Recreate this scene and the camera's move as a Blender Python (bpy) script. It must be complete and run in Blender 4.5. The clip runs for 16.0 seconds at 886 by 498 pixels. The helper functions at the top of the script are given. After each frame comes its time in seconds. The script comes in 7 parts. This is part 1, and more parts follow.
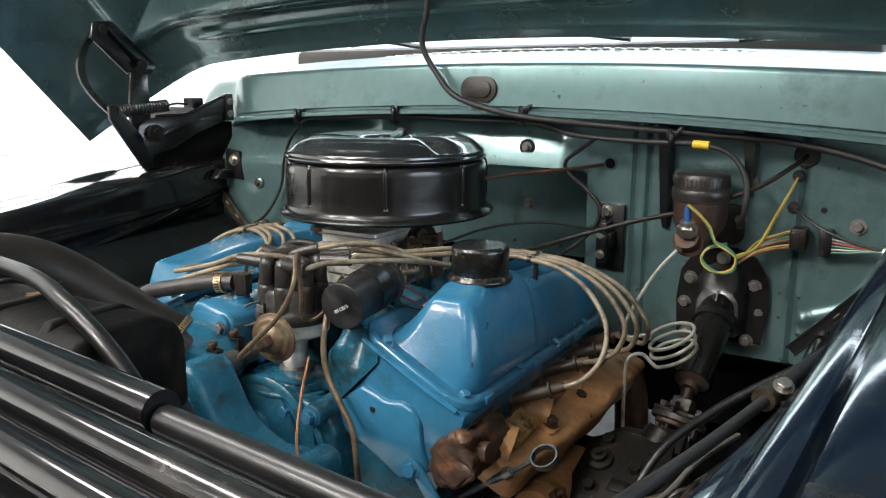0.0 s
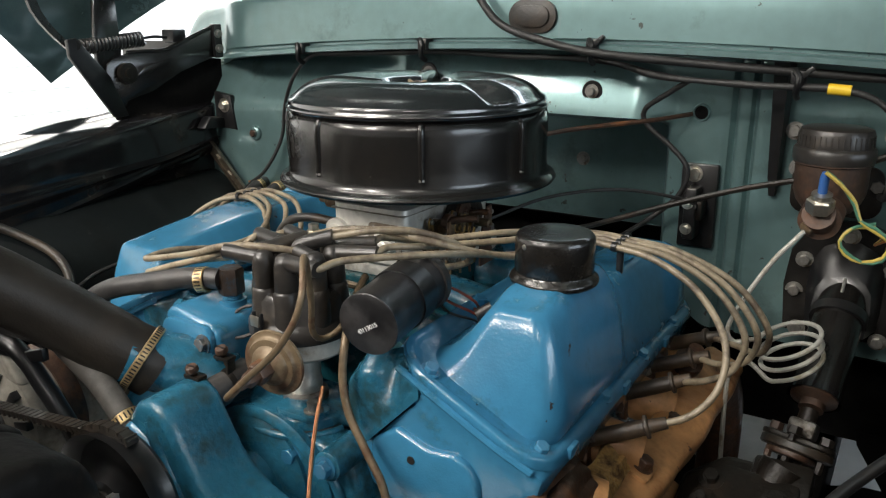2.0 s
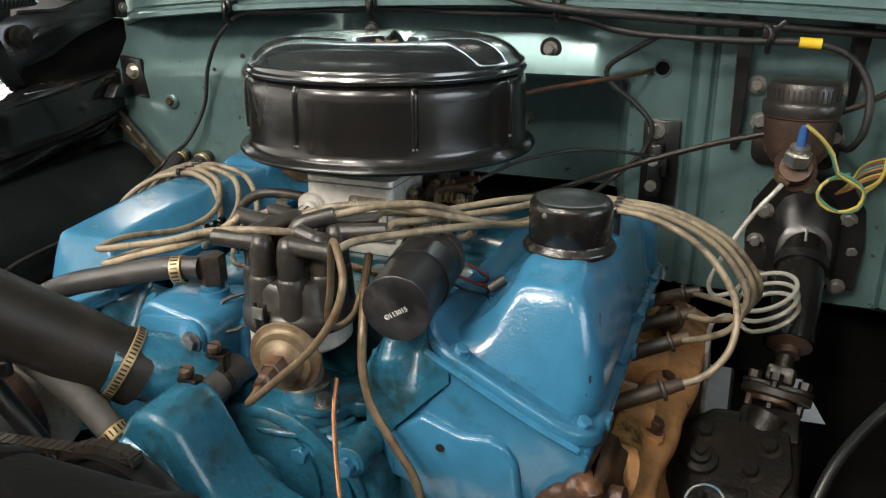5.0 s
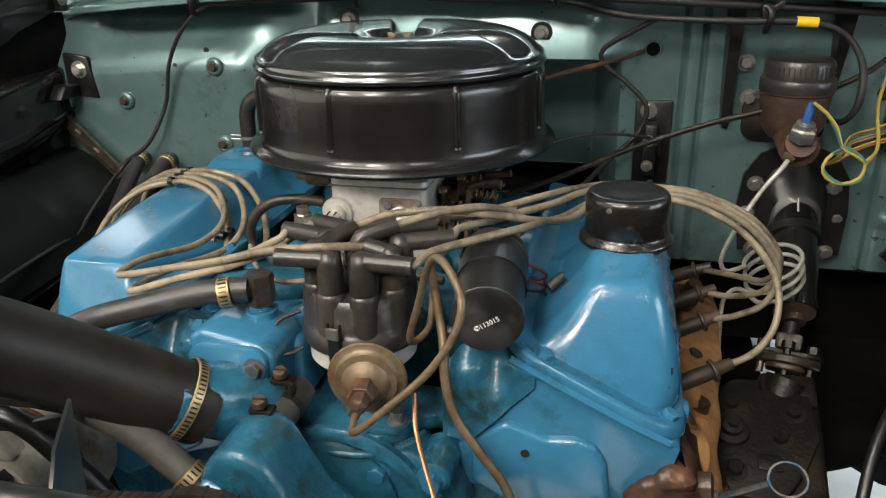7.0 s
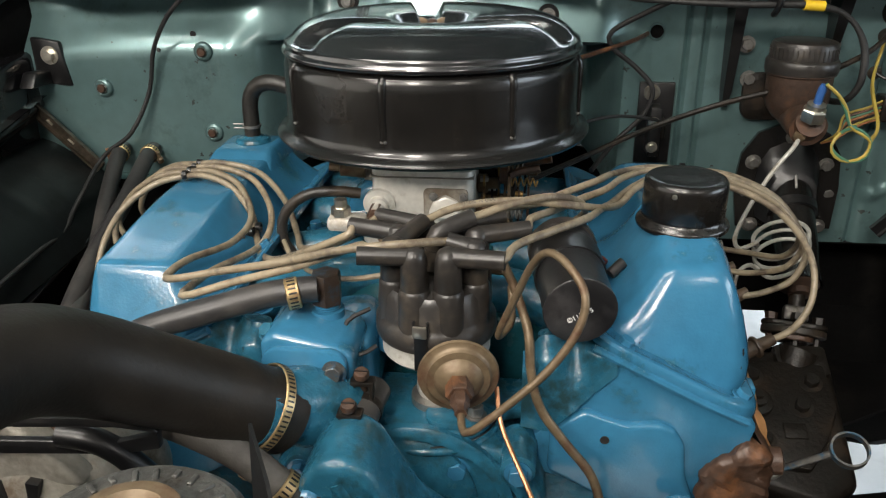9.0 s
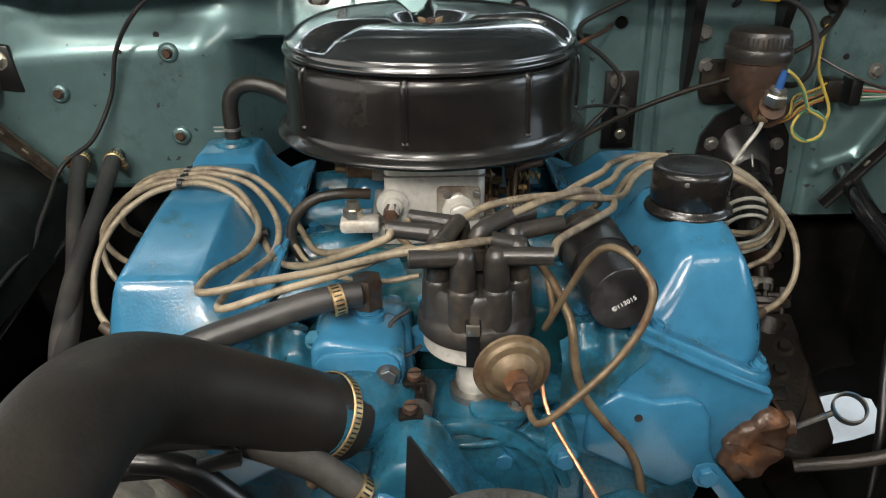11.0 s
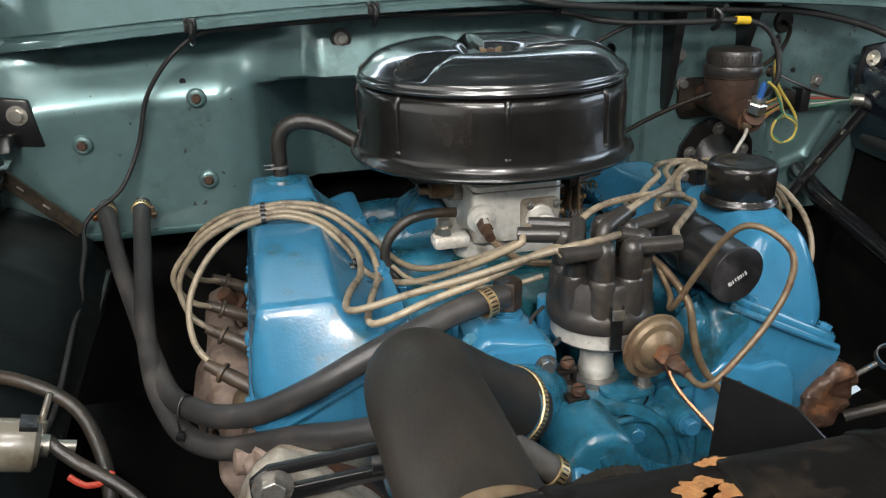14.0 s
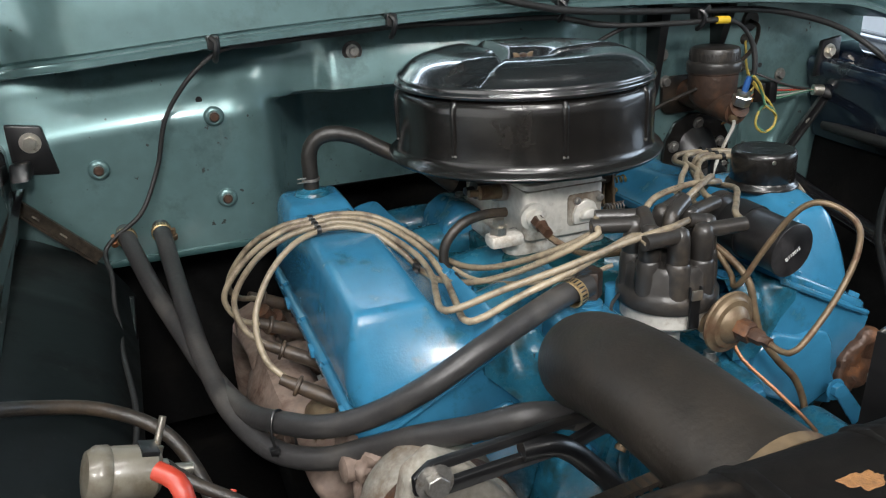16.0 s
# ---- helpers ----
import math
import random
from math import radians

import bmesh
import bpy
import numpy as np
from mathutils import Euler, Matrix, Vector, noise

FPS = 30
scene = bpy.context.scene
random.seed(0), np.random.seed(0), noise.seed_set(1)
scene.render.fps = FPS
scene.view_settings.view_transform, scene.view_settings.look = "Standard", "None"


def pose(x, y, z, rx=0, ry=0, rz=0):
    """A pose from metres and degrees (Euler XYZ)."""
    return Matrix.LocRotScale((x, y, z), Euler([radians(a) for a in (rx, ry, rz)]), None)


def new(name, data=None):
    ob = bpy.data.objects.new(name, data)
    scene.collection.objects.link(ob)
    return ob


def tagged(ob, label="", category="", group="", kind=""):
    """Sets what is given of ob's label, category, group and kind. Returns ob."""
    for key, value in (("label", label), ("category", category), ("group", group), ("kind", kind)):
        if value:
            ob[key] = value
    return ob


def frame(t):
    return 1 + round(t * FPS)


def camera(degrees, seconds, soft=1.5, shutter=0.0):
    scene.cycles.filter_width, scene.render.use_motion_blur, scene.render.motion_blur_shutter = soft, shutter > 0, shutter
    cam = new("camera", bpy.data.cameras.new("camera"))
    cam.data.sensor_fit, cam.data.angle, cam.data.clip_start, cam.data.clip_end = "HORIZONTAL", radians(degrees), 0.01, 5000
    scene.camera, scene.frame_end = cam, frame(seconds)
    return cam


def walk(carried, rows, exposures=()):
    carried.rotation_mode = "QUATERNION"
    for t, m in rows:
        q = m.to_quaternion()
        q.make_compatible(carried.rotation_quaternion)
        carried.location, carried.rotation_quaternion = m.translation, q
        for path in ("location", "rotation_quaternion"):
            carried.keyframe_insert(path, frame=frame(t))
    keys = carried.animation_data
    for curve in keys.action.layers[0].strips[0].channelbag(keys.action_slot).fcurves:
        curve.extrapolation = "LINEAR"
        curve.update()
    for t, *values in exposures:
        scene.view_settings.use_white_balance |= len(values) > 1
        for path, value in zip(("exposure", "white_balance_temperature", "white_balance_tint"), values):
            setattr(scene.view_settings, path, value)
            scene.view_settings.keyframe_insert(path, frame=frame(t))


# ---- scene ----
from mathutils import noise

cam = camera(58.9, 16.0, 1.2)
METRES, EYE, TILT, LEAN, TURN = 1.5, 1.30, -12.0, 0.0, 31.5
BASE = (0.838, -1.171, EYE)
ROWS = [
    (0.0, 0.0, 0.0, 0.0, 0.0, 0.0, -0.0),
    (0.5, -0.0012, 0.0677, 0.0163, 1.04, -1.21, 0.4),
    (1.0, -0.0079, 0.1292, 0.0286, 1.71, -2.39, 0.63),
    (1.5, -0.0298, 0.1753, 0.036, 0.78, -3.51, 0.37),
    (2.0, -0.0414, 0.2129, 0.0389, 0.28, -4.69, 0.15),
    (2.5, -0.048, 0.2359, 0.0405, 0.04, -5.84, -0.06),
    (3.0, -0.0543, 0.2501, 0.0398, -0.25, -6.78, -0.07),
    (3.5, -0.0556, 0.2521, 0.0401, -0.44, -7.32, 0.4),
    (4.0, -0.0875, 0.2545, 0.0421, -3.71, -7.64, 0.53),
    (4.5, -0.1149, 0.2541, 0.0439, -6.94, -7.54, 1.23),
    (7.0, -0.2478, 0.3024, 0.0741, -18.1, -10.42, 4.95),
    (7.5, -0.2709, 0.3149, 0.0799, -19.55, -11.21, 5.06),
    (8.0, -0.2947, 0.3263, 0.0845, -21.1, -11.76, 5.2),
    (8.5, -0.3191, 0.3383, 0.0877, -22.94, -12.17, 5.31),
    (9.0, -0.3426, 0.3505, 0.0926, -24.97, -12.75, 5.57),
    (11.5, -0.4517, 0.392, 0.1188, -35.07, -15.19, 7.63),
    (12.0, -0.4819, 0.398, 0.1204, -37.13, -14.93, 8.41),
    (12.5, -0.5116, 0.4084, 0.1188, -39.0, -14.29, 8.88),
    (13.0, -0.5433, 0.4233, 0.1192, -40.82, -13.73, 9.35),
    (13.5, -0.5721, 0.4404, 0.1237, -42.36, -13.5, 9.63),
    (14.0, -0.6031, 0.4623, 0.1278, -44.1, -13.21, 9.84),
    (14.5, -0.6258, 0.4765, 0.1347, -45.32, -13.21, 10.15),
    (15.0, -0.6501, 0.4939, 0.1378, -46.85, -13.09, 10.68),
    (15.5, -0.6765, 0.517, 0.1427, -49.04, -13.36, 11.27),
    (16.0, -0.7037, 0.544, 0.1471, -51.82, -13.76, 12.12),
]
walk(cam, [(t, pose(*BASE, TILT, LEAN, TURN) @ pose(METRES * x, METRES * y, METRES * z, 90 + pitch, roll, yaw)) for t, x, y, z, yaw, pitch, roll in ROWS],
     [(0.0, 0.04, 6500, 10), (2.0, -0.03, 6700, 10), (4.5, 0.12, 6950, 10), (8.0, 0.0, 6850, 10), (9.0, -0.04, 6800, 10), (12.0, -0.07, 6750, 10), (14.5, 0.04, 6350, 10), (16.0, 0.04, 6250, 10)])

# ---- light: a white workshop with ceiling panels ----
world = bpy.data.worlds.new("workshop_world")
scene.world = world
world.use_nodes = True
world.node_tree.nodes["Background"].inputs[0].default_value = (0.9, 0.95, 1.0, 1)
world.node_tree.nodes["Background"].inputs[1].default_value = 0.05


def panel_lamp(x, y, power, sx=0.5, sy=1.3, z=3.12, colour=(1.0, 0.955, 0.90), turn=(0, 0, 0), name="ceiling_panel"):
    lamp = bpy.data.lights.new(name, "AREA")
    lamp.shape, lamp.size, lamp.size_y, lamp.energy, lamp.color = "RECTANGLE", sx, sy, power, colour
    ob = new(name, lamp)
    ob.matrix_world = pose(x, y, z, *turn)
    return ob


for lx, ly, watts in ((-2.0, -3.3, 150), (-0.5, -3.4, 150), (1.6, -3.3, 34), (-3.0, 0.6, 35), (-0.2, -2.3, 18)):
    panel_lamp(lx, ly, watts)
# Two more lamps, unseen, added for the bright streaks on the front rails.
panel_lamp(-1.25, -1.15, 60, 2.4, 0.3)
panel_lamp(-3.4, 1.7, 70, 0.6, 2.6)
# added bluish side light, at a window assumed in the unseen east wall
panel_lamp(3.93, -0.9, 60, 1.1, 2.4, 1.95, (0.72, 0.86, 1.0), (0, 90, 0), "added_side_light")
# added lamp above the cab, for bluish glints on the lid and fender
panel_lamp(0.0, 3.3, 330, 6.0, 2.4, 3.14, (0.74, 0.87, 1.0), (0, 0, 0), "glint_lamp")
# daylight from the glazed doors beyond the cab
panel_lamp(0.0, 4.93, 200, 6.0, 1.9, 1.75, (0.78, 0.89, 1.0), (-90, 0, 0), "door_daylight")


# ---- materials ----
def material(name, colour, rough=0.5, metal=0.0, vary=0.25, scale=30.0, bump=0.15, coat=0.0, stain=None, amount=0.35,
             stain_scale=9.0, stain_rough=0.7, per_object=0.0, bump_scale=None, spec=0.5, chips=None, scuff=0.0, chip_from=0.675):
    """A painted, metal or rubber surface with tone variation at two sizes, stains of a second colour and fine relief."""
    m = bpy.data.materials.new(name)
    m.use_nodes = True
    nt = m.node_tree
    n, l = nt.nodes, nt.links
    b = n["Principled BSDF"]
    geo = n.new("ShaderNodeTexCoord")
    fine, wide = n.new("ShaderNodeTexNoise"), n.new("ShaderNodeTexNoise")
    fine.inputs["Scale"].default_value, fine.inputs["Detail"].default_value = scale * 4, 5
    wide.inputs["Scale"].default_value, wide.inputs["Detail"].default_value = scale * 0.35, 4
    for k in (fine, wide):
        l.new(geo.outputs["Object"], k.inputs["Vector"])
    both = n.new("ShaderNodeMath")
    both.operation = "ADD"
    l.new(fine.outputs["Fac"], both.inputs[0])
    l.new(wide.outputs["Fac"], both.inputs[1])
    tone = n.new("ShaderNodeMapRange")
    tone.inputs["From Min"].default_value, tone.inputs["From Max"].default_value = 0.65, 1.35
    tone.inputs["To Min"].default_value, tone.inputs["To Max"].default_value = 1 - vary, 1 + vary
    l.new(both.outputs[0], tone.inputs["Value"])
    mul = n.new("ShaderNodeMix")
    mul.data_type, mul.blend_type = "RGBA", "MULTIPLY"
    mul.inputs["Factor"].default_value = 1
    mul.inputs["A"].default_value = (*colour, 1)
    l.new(tone.outputs["Result"], mul.inputs["B"])
    out = mul.outputs["Result"]
    rough_out = None
    if stain:
        sn = n.new("ShaderNodeTexNoise")
        sn.inputs["Scale"].default_value, sn.inputs["Detail"].default_value, sn.inputs["Roughness"].default_value = stain_scale, 9, 0.68
        l.new(geo.outputs["Object"], sn.inputs["Vector"])
        ramp = n.new("ShaderNodeMapRange")
        ramp.inputs["From Min"].default_value, ramp.inputs["From Max"].default_value = 0.62 - 0.3 * amount, 0.72 - 0.2 * amount
        l.new(sn.outputs["Fac"], ramp.inputs["Value"])
        mx = n.new("ShaderNodeMix")
        mx.data_type = "RGBA"
        l.new(ramp.outputs["Result"], mx.inputs["Factor"])
        l.new(out, mx.inputs["A"])
        mx.inputs["B"].default_value = (*stain, 1)
        out = mx.outputs["Result"]
        rr = n.new("ShaderNodeMapRange")
        rr.inputs["To Min"].default_value, rr.inputs["To Max"].default_value = rough, stain_rough
        l.new(ramp.outputs["Result"], rr.inputs["Value"])
        rough_out = rr.outputs["Result"]
    if scuff:
        mp, st, lim = n.new("ShaderNodeMapping"), n.new("ShaderNodeTexNoise"), n.new("ShaderNodeMapRange")
        mp.inputs["Rotation"].default_value = (0.3, 0.7, 0.5)
        mp.inputs["Scale"].default_value = (70, 70, 3.5)
        st.inputs["Scale"].default_value, st.inputs["Detail"].default_value = 1.0, 3
        lim.inputs["From Min"].default_value, lim.inputs["From Max"].default_value = 0.68, 0.80
        lim.inputs["To Max"].default_value = scuff
        l.new(geo.outputs["Object"], mp.inputs["Vector"])
        l.new(mp.outputs["Vector"], st.inputs["Vector"])
        l.new(st.outputs["Fac"], lim.inputs["Value"])
        m4 = n.new("ShaderNodeMix")
        m4.data_type = "RGBA"
        l.new(lim.outputs["Result"], m4.inputs["Factor"])
        l.new(out, m4.inputs["A"])
        m4.inputs["B"].default_value = (0.30, 0.30, 0.28, 1)
        out = m4.outputs["Result"]
    if chips:
        cn, lim2 = n.new("ShaderNodeTexNoise"), n.new("ShaderNodeMapRange")
        cn.inputs["Scale"].default_value, cn.inputs["Detail"].default_value, cn.inputs["Roughness"].default_value = 44.0, 6, 0.62
        lim2.inputs["From Min"].default_value, lim2.inputs["From Max"].default_value = chip_from, chip_from + 0.015
        l.new(geo.outputs["Object"], cn.inputs["Vector"])
        l.new(cn.outputs["Fac"], lim2.inputs["Value"])
        m5 = n.new("ShaderNodeMix")
        m5.data_type = "RGBA"
        l.new(lim2.outputs["Result"], m5.inputs["Factor"])
        l.new(out, m5.inputs["A"])
        m5.inputs["B"].default_value = (*chips, 1)
        out = m5.outputs["Result"]
    if per_object:
        oi = n.new("ShaderNodeObjectInfo")
        pr = n.new("ShaderNodeMapRange")
        pr.inputs["To Min"].default_value, pr.inputs["To Max"].default_value = 1 - per_object, 1 + per_object
        l.new(oi.outputs["Random"], pr.inputs["Value"])
        m3 = n.new("ShaderNodeMix")
        m3.data_type, m3.blend_type = "RGBA", "MULTIPLY"
        m3.inputs["Factor"].default_value = 1
        l.new(out, m3.inputs["A"])
        l.new(pr.outputs["Result"], m3.inputs["B"])
        out = m3.outputs["Result"]
    l.new(out, b.inputs["Base Color"])
    if rough_out:
        l.new(rough_out, b.inputs["Roughness"])
    else:
        rv = n.new("ShaderNodeMapRange")
        rv.inputs["From Min"].default_value, rv.inputs["From Max"].default_value = 0.7, 1.3
        rv.inputs["To Min"].default_value, rv.inputs["To Max"].default_value = max(0.02, rough - 0.08), min(1, rough + 0.1)
        l.new(both.outputs[0], rv.inputs["Value"])
        l.new(rv.outputs["Result"], b.inputs["Roughness"])
    b.inputs["Metallic"].default_value = metal
    b.inputs["Coat Weight"].default_value = coat
    b.inputs["Coat Roughness"].default_value = 0.08
    b.inputs["Specular IOR Level"].default_value = spec
    if bump:
        bn = n.new("ShaderNodeTexNoise")
        bn.inputs["Scale"].default_value, bn.inputs["Detail"].default_value = bump_scale or scale * 5, 4
        l.new(geo.outputs["Object"], bn.inputs["Vector"])
        bp = n.new("ShaderNodeBump")
        bp.inputs["Strength"].default_value, bp.inputs["Distance"].default_value = bump, 0.002
        l.new(bn.outputs["Fac"], bp.inputs["Height"])
        l.new(bp.outputs["Normal"], b.inputs["Normal"])
    return m


BLUE = material("glossy_engine_blue", (0.031, 0.158, 0.278), 0.20, 0, 0.12, 14, 0.13, 0.25, (0.016, 0.075, 0.105), 0.18, 12, 0.36, bump_scale=330, chips=(0.030, 0.028, 0.030), chip_from=0.700)
GREASY = material("greasy_engine_blue", (0.018, 0.112, 0.178), 0.27, 0, 0.30, 22, 0.4, 0.2, (0.011, 0.040, 0.048), 0.42, 26, 0.42, bump_scale=150, chips=(0.016, 0.014, 0.012), chip_from=0.685)
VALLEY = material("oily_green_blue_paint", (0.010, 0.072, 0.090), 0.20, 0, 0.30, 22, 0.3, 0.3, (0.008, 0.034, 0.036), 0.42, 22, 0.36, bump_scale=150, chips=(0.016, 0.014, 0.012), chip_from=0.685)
TEAL = material("metallic_teal_paint", (0.126, 0.213, 0.215), 0.30, 0.5, 0.12, 10, 0.05, 0.45, (0.075, 0.125, 0.126), 0.25, 7, 0.42, scuff=0.10, chips=(0.05, 0.06, 0.055))
TEAL_DARK = material("dusty_teal_paint", (0.040, 0.090, 0.090), 0.36, 0.3, 0.25, 10, 0.08, 0.2, (0.025, 0.045, 0.045), 0.4, 7, 0.5)
# Teal darkened for the hood's underside; its shade is put into the colour.
HOOD = material("shaded_glossy_teal", (0.068, 0.122, 0.128), 0.22, 0.5, 0.15, 10, 0.05, 0.6, (0.04, 0.07, 0.072), 0.3, 7, 0.35)
NAVY = material("dark_navy_gloss", (0.006, 0.011, 0.022), 0.09, 0, 0.3, 12, 0.05, 0.5, (0.015, 0.016, 0.018), 0.3, 8, 0.35)
BLACK = material("satin_black_paint", (0.0075, 0.0075, 0.008), 0.34, 0, 0.4, 25, 0.10, 0.1, (0.018, 0.016, 0.014), 0.22, 14, 0.48, scuff=0.06)
GLOSS = material("glossy_black_enamel", (0.010, 0.0098, 0.0105), 0.22, 0, 0.4, 10, 0.04, 0.85, (0.016, 0.014, 0.013), 0.25, 11, 0.32, spec=0.9, scuff=0.05)
SATIN = material("worn_satin_black_enamel", (0.0085, 0.0078, 0.0072), 0.24, 0, 0.30, 9, 0.03, 0.25, (0.012, 0.010, 0.008), 0.25, 6, 0.30, scuff=0.05)
LACQUER = material("wet_black_lacquer", (0.007, 0.007, 0.008), 0.11, 0, 0.4, 12, 0.04, 0.5, (0.020, 0.017, 0.014), 0.3, 10, 0.3)
RUBBER = material("black_rubber", (0.017, 0.0155, 0.0135), 0.40, 0, 0.5, 35, 0.35, 0, (0.043, 0.030, 0.019), 0.44, 7, 0.5, scuff=0.05)
HOSE = material("dusty_hose_rubber", (0.0135, 0.0110, 0.0085), 0.48, 0, 0.35, 12, 0.20, 0, (0.023, 0.018, 0.0132), 0.45, 5, 0.58, scuff=0.03, spec=0.36, bump_scale=220)
OILY_RUBBER = material("oily_brown_rubber", (0.034, 0.025, 0.018), 0.45, 0, 0.35, 35, 0.2, 0, (0.085, 0.055, 0.032), 0.45, 14, 0.6)
GREY_RUBBER = material("dusty_grey_rubber", (0.027, 0.026, 0.026), 0.40, 0, 0.25, 35, 0.2, 0, (0.052, 0.048, 0.044), 0.42, 9, 0.52)
PALE_RUBBER = material("pale_grey_rubber", (0.088, 0.082, 0.072), 0.55, 0, 0.3, 30, 0.2, 0, (0.050, 0.045, 0.039), 0.5, 10, 0.7)
BAKELITE = material("dusty_black_bakelite", (0.026, 0.0235, 0.0215), 0.30, 0, 0.3, 40, 0.1, 0, (0.050, 0.040, 0.030), 0.3, 20, 0.45)
COIL_BLACK = material("blue_black_enamel", (0.012, 0.0118, 0.0125), 0.34, 0, 0.4, 30, 0.08, 0.1, (0.035, 0.033, 0.034), 0.3, 16, 0.45)
TAN_WIRE = material("tan_ignition_cable", (0.235, 0.192, 0.130), 0.40, 0, 0.22, 40, 0.08, 0.1, (0.085, 0.062, 0.042), 0.45, 24, 0.6, per_object=0.15)
DARK_WIRE = material("black_cloth_tape", (0.016, 0.016, 0.016), 0.5, 0, 0.4, 90, 0.35, 0)
WHITE_WIRE = material("pale_grey_line", (0.36, 0.355, 0.32), 0.4, 0.1, 0.2, 40, 0.05, 0, (0.20, 0.17, 0.12), 0.3, 30, 0.5)
RUSTY = material("rusty_brown_iron", (0.060, 0.032, 0.020), 0.42, 0.15, 0.5, 30, 0.6, 0.1, (0.16, 0.066, 0.026), 0.36, 25, 0.55)
OILED_RUST = material("oily_rust_brown_iron", (0.050, 0.030, 0.021), 0.5, 0.2, 0.4, 30, 0.4, 0.05, (0.095, 0.045, 0.024), 0.4, 20, 0.65)
TAN_RUST = material("tan_rusted_iron", (0.42, 0.215, 0.090), 0.38, 0.1, 0.4, 22, 0.4, 0, (0.17, 0.068, 0.026), 0.36, 11, 0.6, chips=(0.05, 0.025, 0.014))
BROWN_IRON = material("oily_brown_iron", (0.011, 0.009, 0.0072), 0.40, 0.0, 0.45, 30, 0.5, 0, (0.028, 0.018, 0.011), 0.30, 18, 0.6, spec=0.30)
ASH_RUST = material("ash_grey_rusted_iron", (0.17, 0.125, 0.10), 0.7, 0.05, 0.4, 22, 0.5, 0, (0.075, 0.042, 0.028), 0.45, 14, 0.8)
YELLOW_RUST = material("flaking_yellow_rust", (0.34, 0.20, 0.07), 0.34, 0.2, 0.5, 60, 0.6, 0.1, (0.085, 0.038, 0.016), 0.50, 34, 0.7)
ORANGE_RUST = material("orange_flaking_rust", (0.23, 0.108, 0.034), 0.7, 0, 0.4, 60, 0.6, 0, (0.20, 0.075, 0.02), 0.4, 40, 0.9)
ALU = material("dull_cast_aluminium", (0.60, 0.58, 0.53), 0.42, 0.35, 0.18, 30, 0.25, 0, (0.33, 0.27, 0.20), 0.3, 16, 0.6)
GREY_CAST = material("dusty_grey_casting", (0.30, 0.28, 0.24), 0.6, 0.3, 0.3, 30, 0.4, 0, (0.16, 0.12, 0.085), 0.45, 14, 0.75)
STEEL = material("bright_zinc_steel", (0.66, 0.62, 0.54), 0.28, 0.95, 0.15, 60, 0.08, 0, (0.25, 0.2, 0.14), 0.2, 40, 0.5)
DULL_STEEL = material("dull_steel", (0.32, 0.31, 0.29), 0.42, 0.85, 0.3, 50, 0.2, 0, (0.13, 0.09, 0.055), 0.35, 40, 0.6)
STRUT = material("scuffed_brown_steel", (0.10, 0.080, 0.060), 0.30, 0.7, 0.35, 40, 0.15, 0, (0.03, 0.026, 0.022), 0.4, 18, 0.5)
CAP_ZINC = material("dark_worn_zinc", (0.13, 0.126, 0.117), 0.40, 0.75, 0.45, 60, 0.4, 0, (0.045, 0.035, 0.025), 0.45, 60, 0.6)
BRASS = material("tarnished_cadmium", (0.150, 0.108, 0.064), 0.44, 0.35, 0.35, 30, 0.15, 0, (0.095, 0.048, 0.026), 0.42, 28, 0.6)
FITTING = material("blue_paint_over_rust", (0.045, 0.030, 0.022), 0.42, 0.2, 0.4, 30, 0.4, 0, (0.018, 0.060, 0.095), 0.42, 60, 0.4)
CHIPPED = material("chipped_blue_steel", (0.16, 0.155, 0.145), 0.36, 0.75, 0.35, 40, 0.2, 0, (0.022, 0.115, 0.21), 0.42, 70, 0.35)
# Body teal taken down to near-black; the wheel house's shade is in this colour.
SHADED_TEAL = material("shade_dark_teal", (0.0045, 0.0065, 0.0068), 0.50, 0.0, 0.3, 12, 0.08, 0.0, (0.004, 0.005, 0.005), 0.4, 9, 0.6, spec=0.22, scuff=0.05)
GOLDEN = material("oily_yellow_chromate", (0.46, 0.29, 0.10), 0.34, 0.65, 0.4, 50, 0.15, 0, (0.10, 0.055, 0.025), 0.42, 50, 0.5)
COPPER = material("bare_copper", (0.55, 0.25, 0.13), 0.36, 0.9, 0.2, 60, 0.05)
TANK = material("black_paint_with_rust", (0.0045, 0.0040, 0.0036), 0.52, 0, 0.4, 25, 0.3, 0.0, (0.022, 0.016, 0.011), 0.23, 15, 0.8, spec=0.12)
DIM = material("grey_workshop_paint", (0.24, 0.245, 0.25), 0.7, 0, 0.1, 3, 0.02)
PLASTER = material("white_workshop_paint", (0.82, 0.81, 0.78), 0.6, 0, 0.05, 3, 0.02)
CONCRETE = material("pale_sealed_concrete", (0.60, 0.60, 0.59), 0.4, 0, 0.15, 4, 0.05, 0, (0.45, 0.44, 0.43), 0.3, 2, 0.5)
# Near-black, so parts low in the bay stay as dark as shade.
SHADE_BLACK = material("matt_shade_black", (0.004, 0.004, 0.004), 0.9, 0, 0.4, 25, 0.4, 0, (0.010, 0.009, 0.008), 0.3, 8, 0.9, spec=0.1)
GLASS_DARK = material("dark_cabin_trim", (0.06, 0.055, 0.05), 0.5, 0, 0.2, 6, 0.05)
GOLD = material("gold_toned_clamp_steel", (0.54, 0.40, 0.21), 0.42, 0.85, 0.2, 60, 0.08, 0, (0.20, 0.12, 0.06), 0.35, 40, 0.55)
YELLOW = material("yellow_tape", (0.75, 0.50, 0.03), 0.4, 0, 0.1, 40, 0.05)
GREEN_WIRE = material("green_wire", (0.05, 0.16, 0.10), 0.45, 0, 0.15, 40, 0.05)
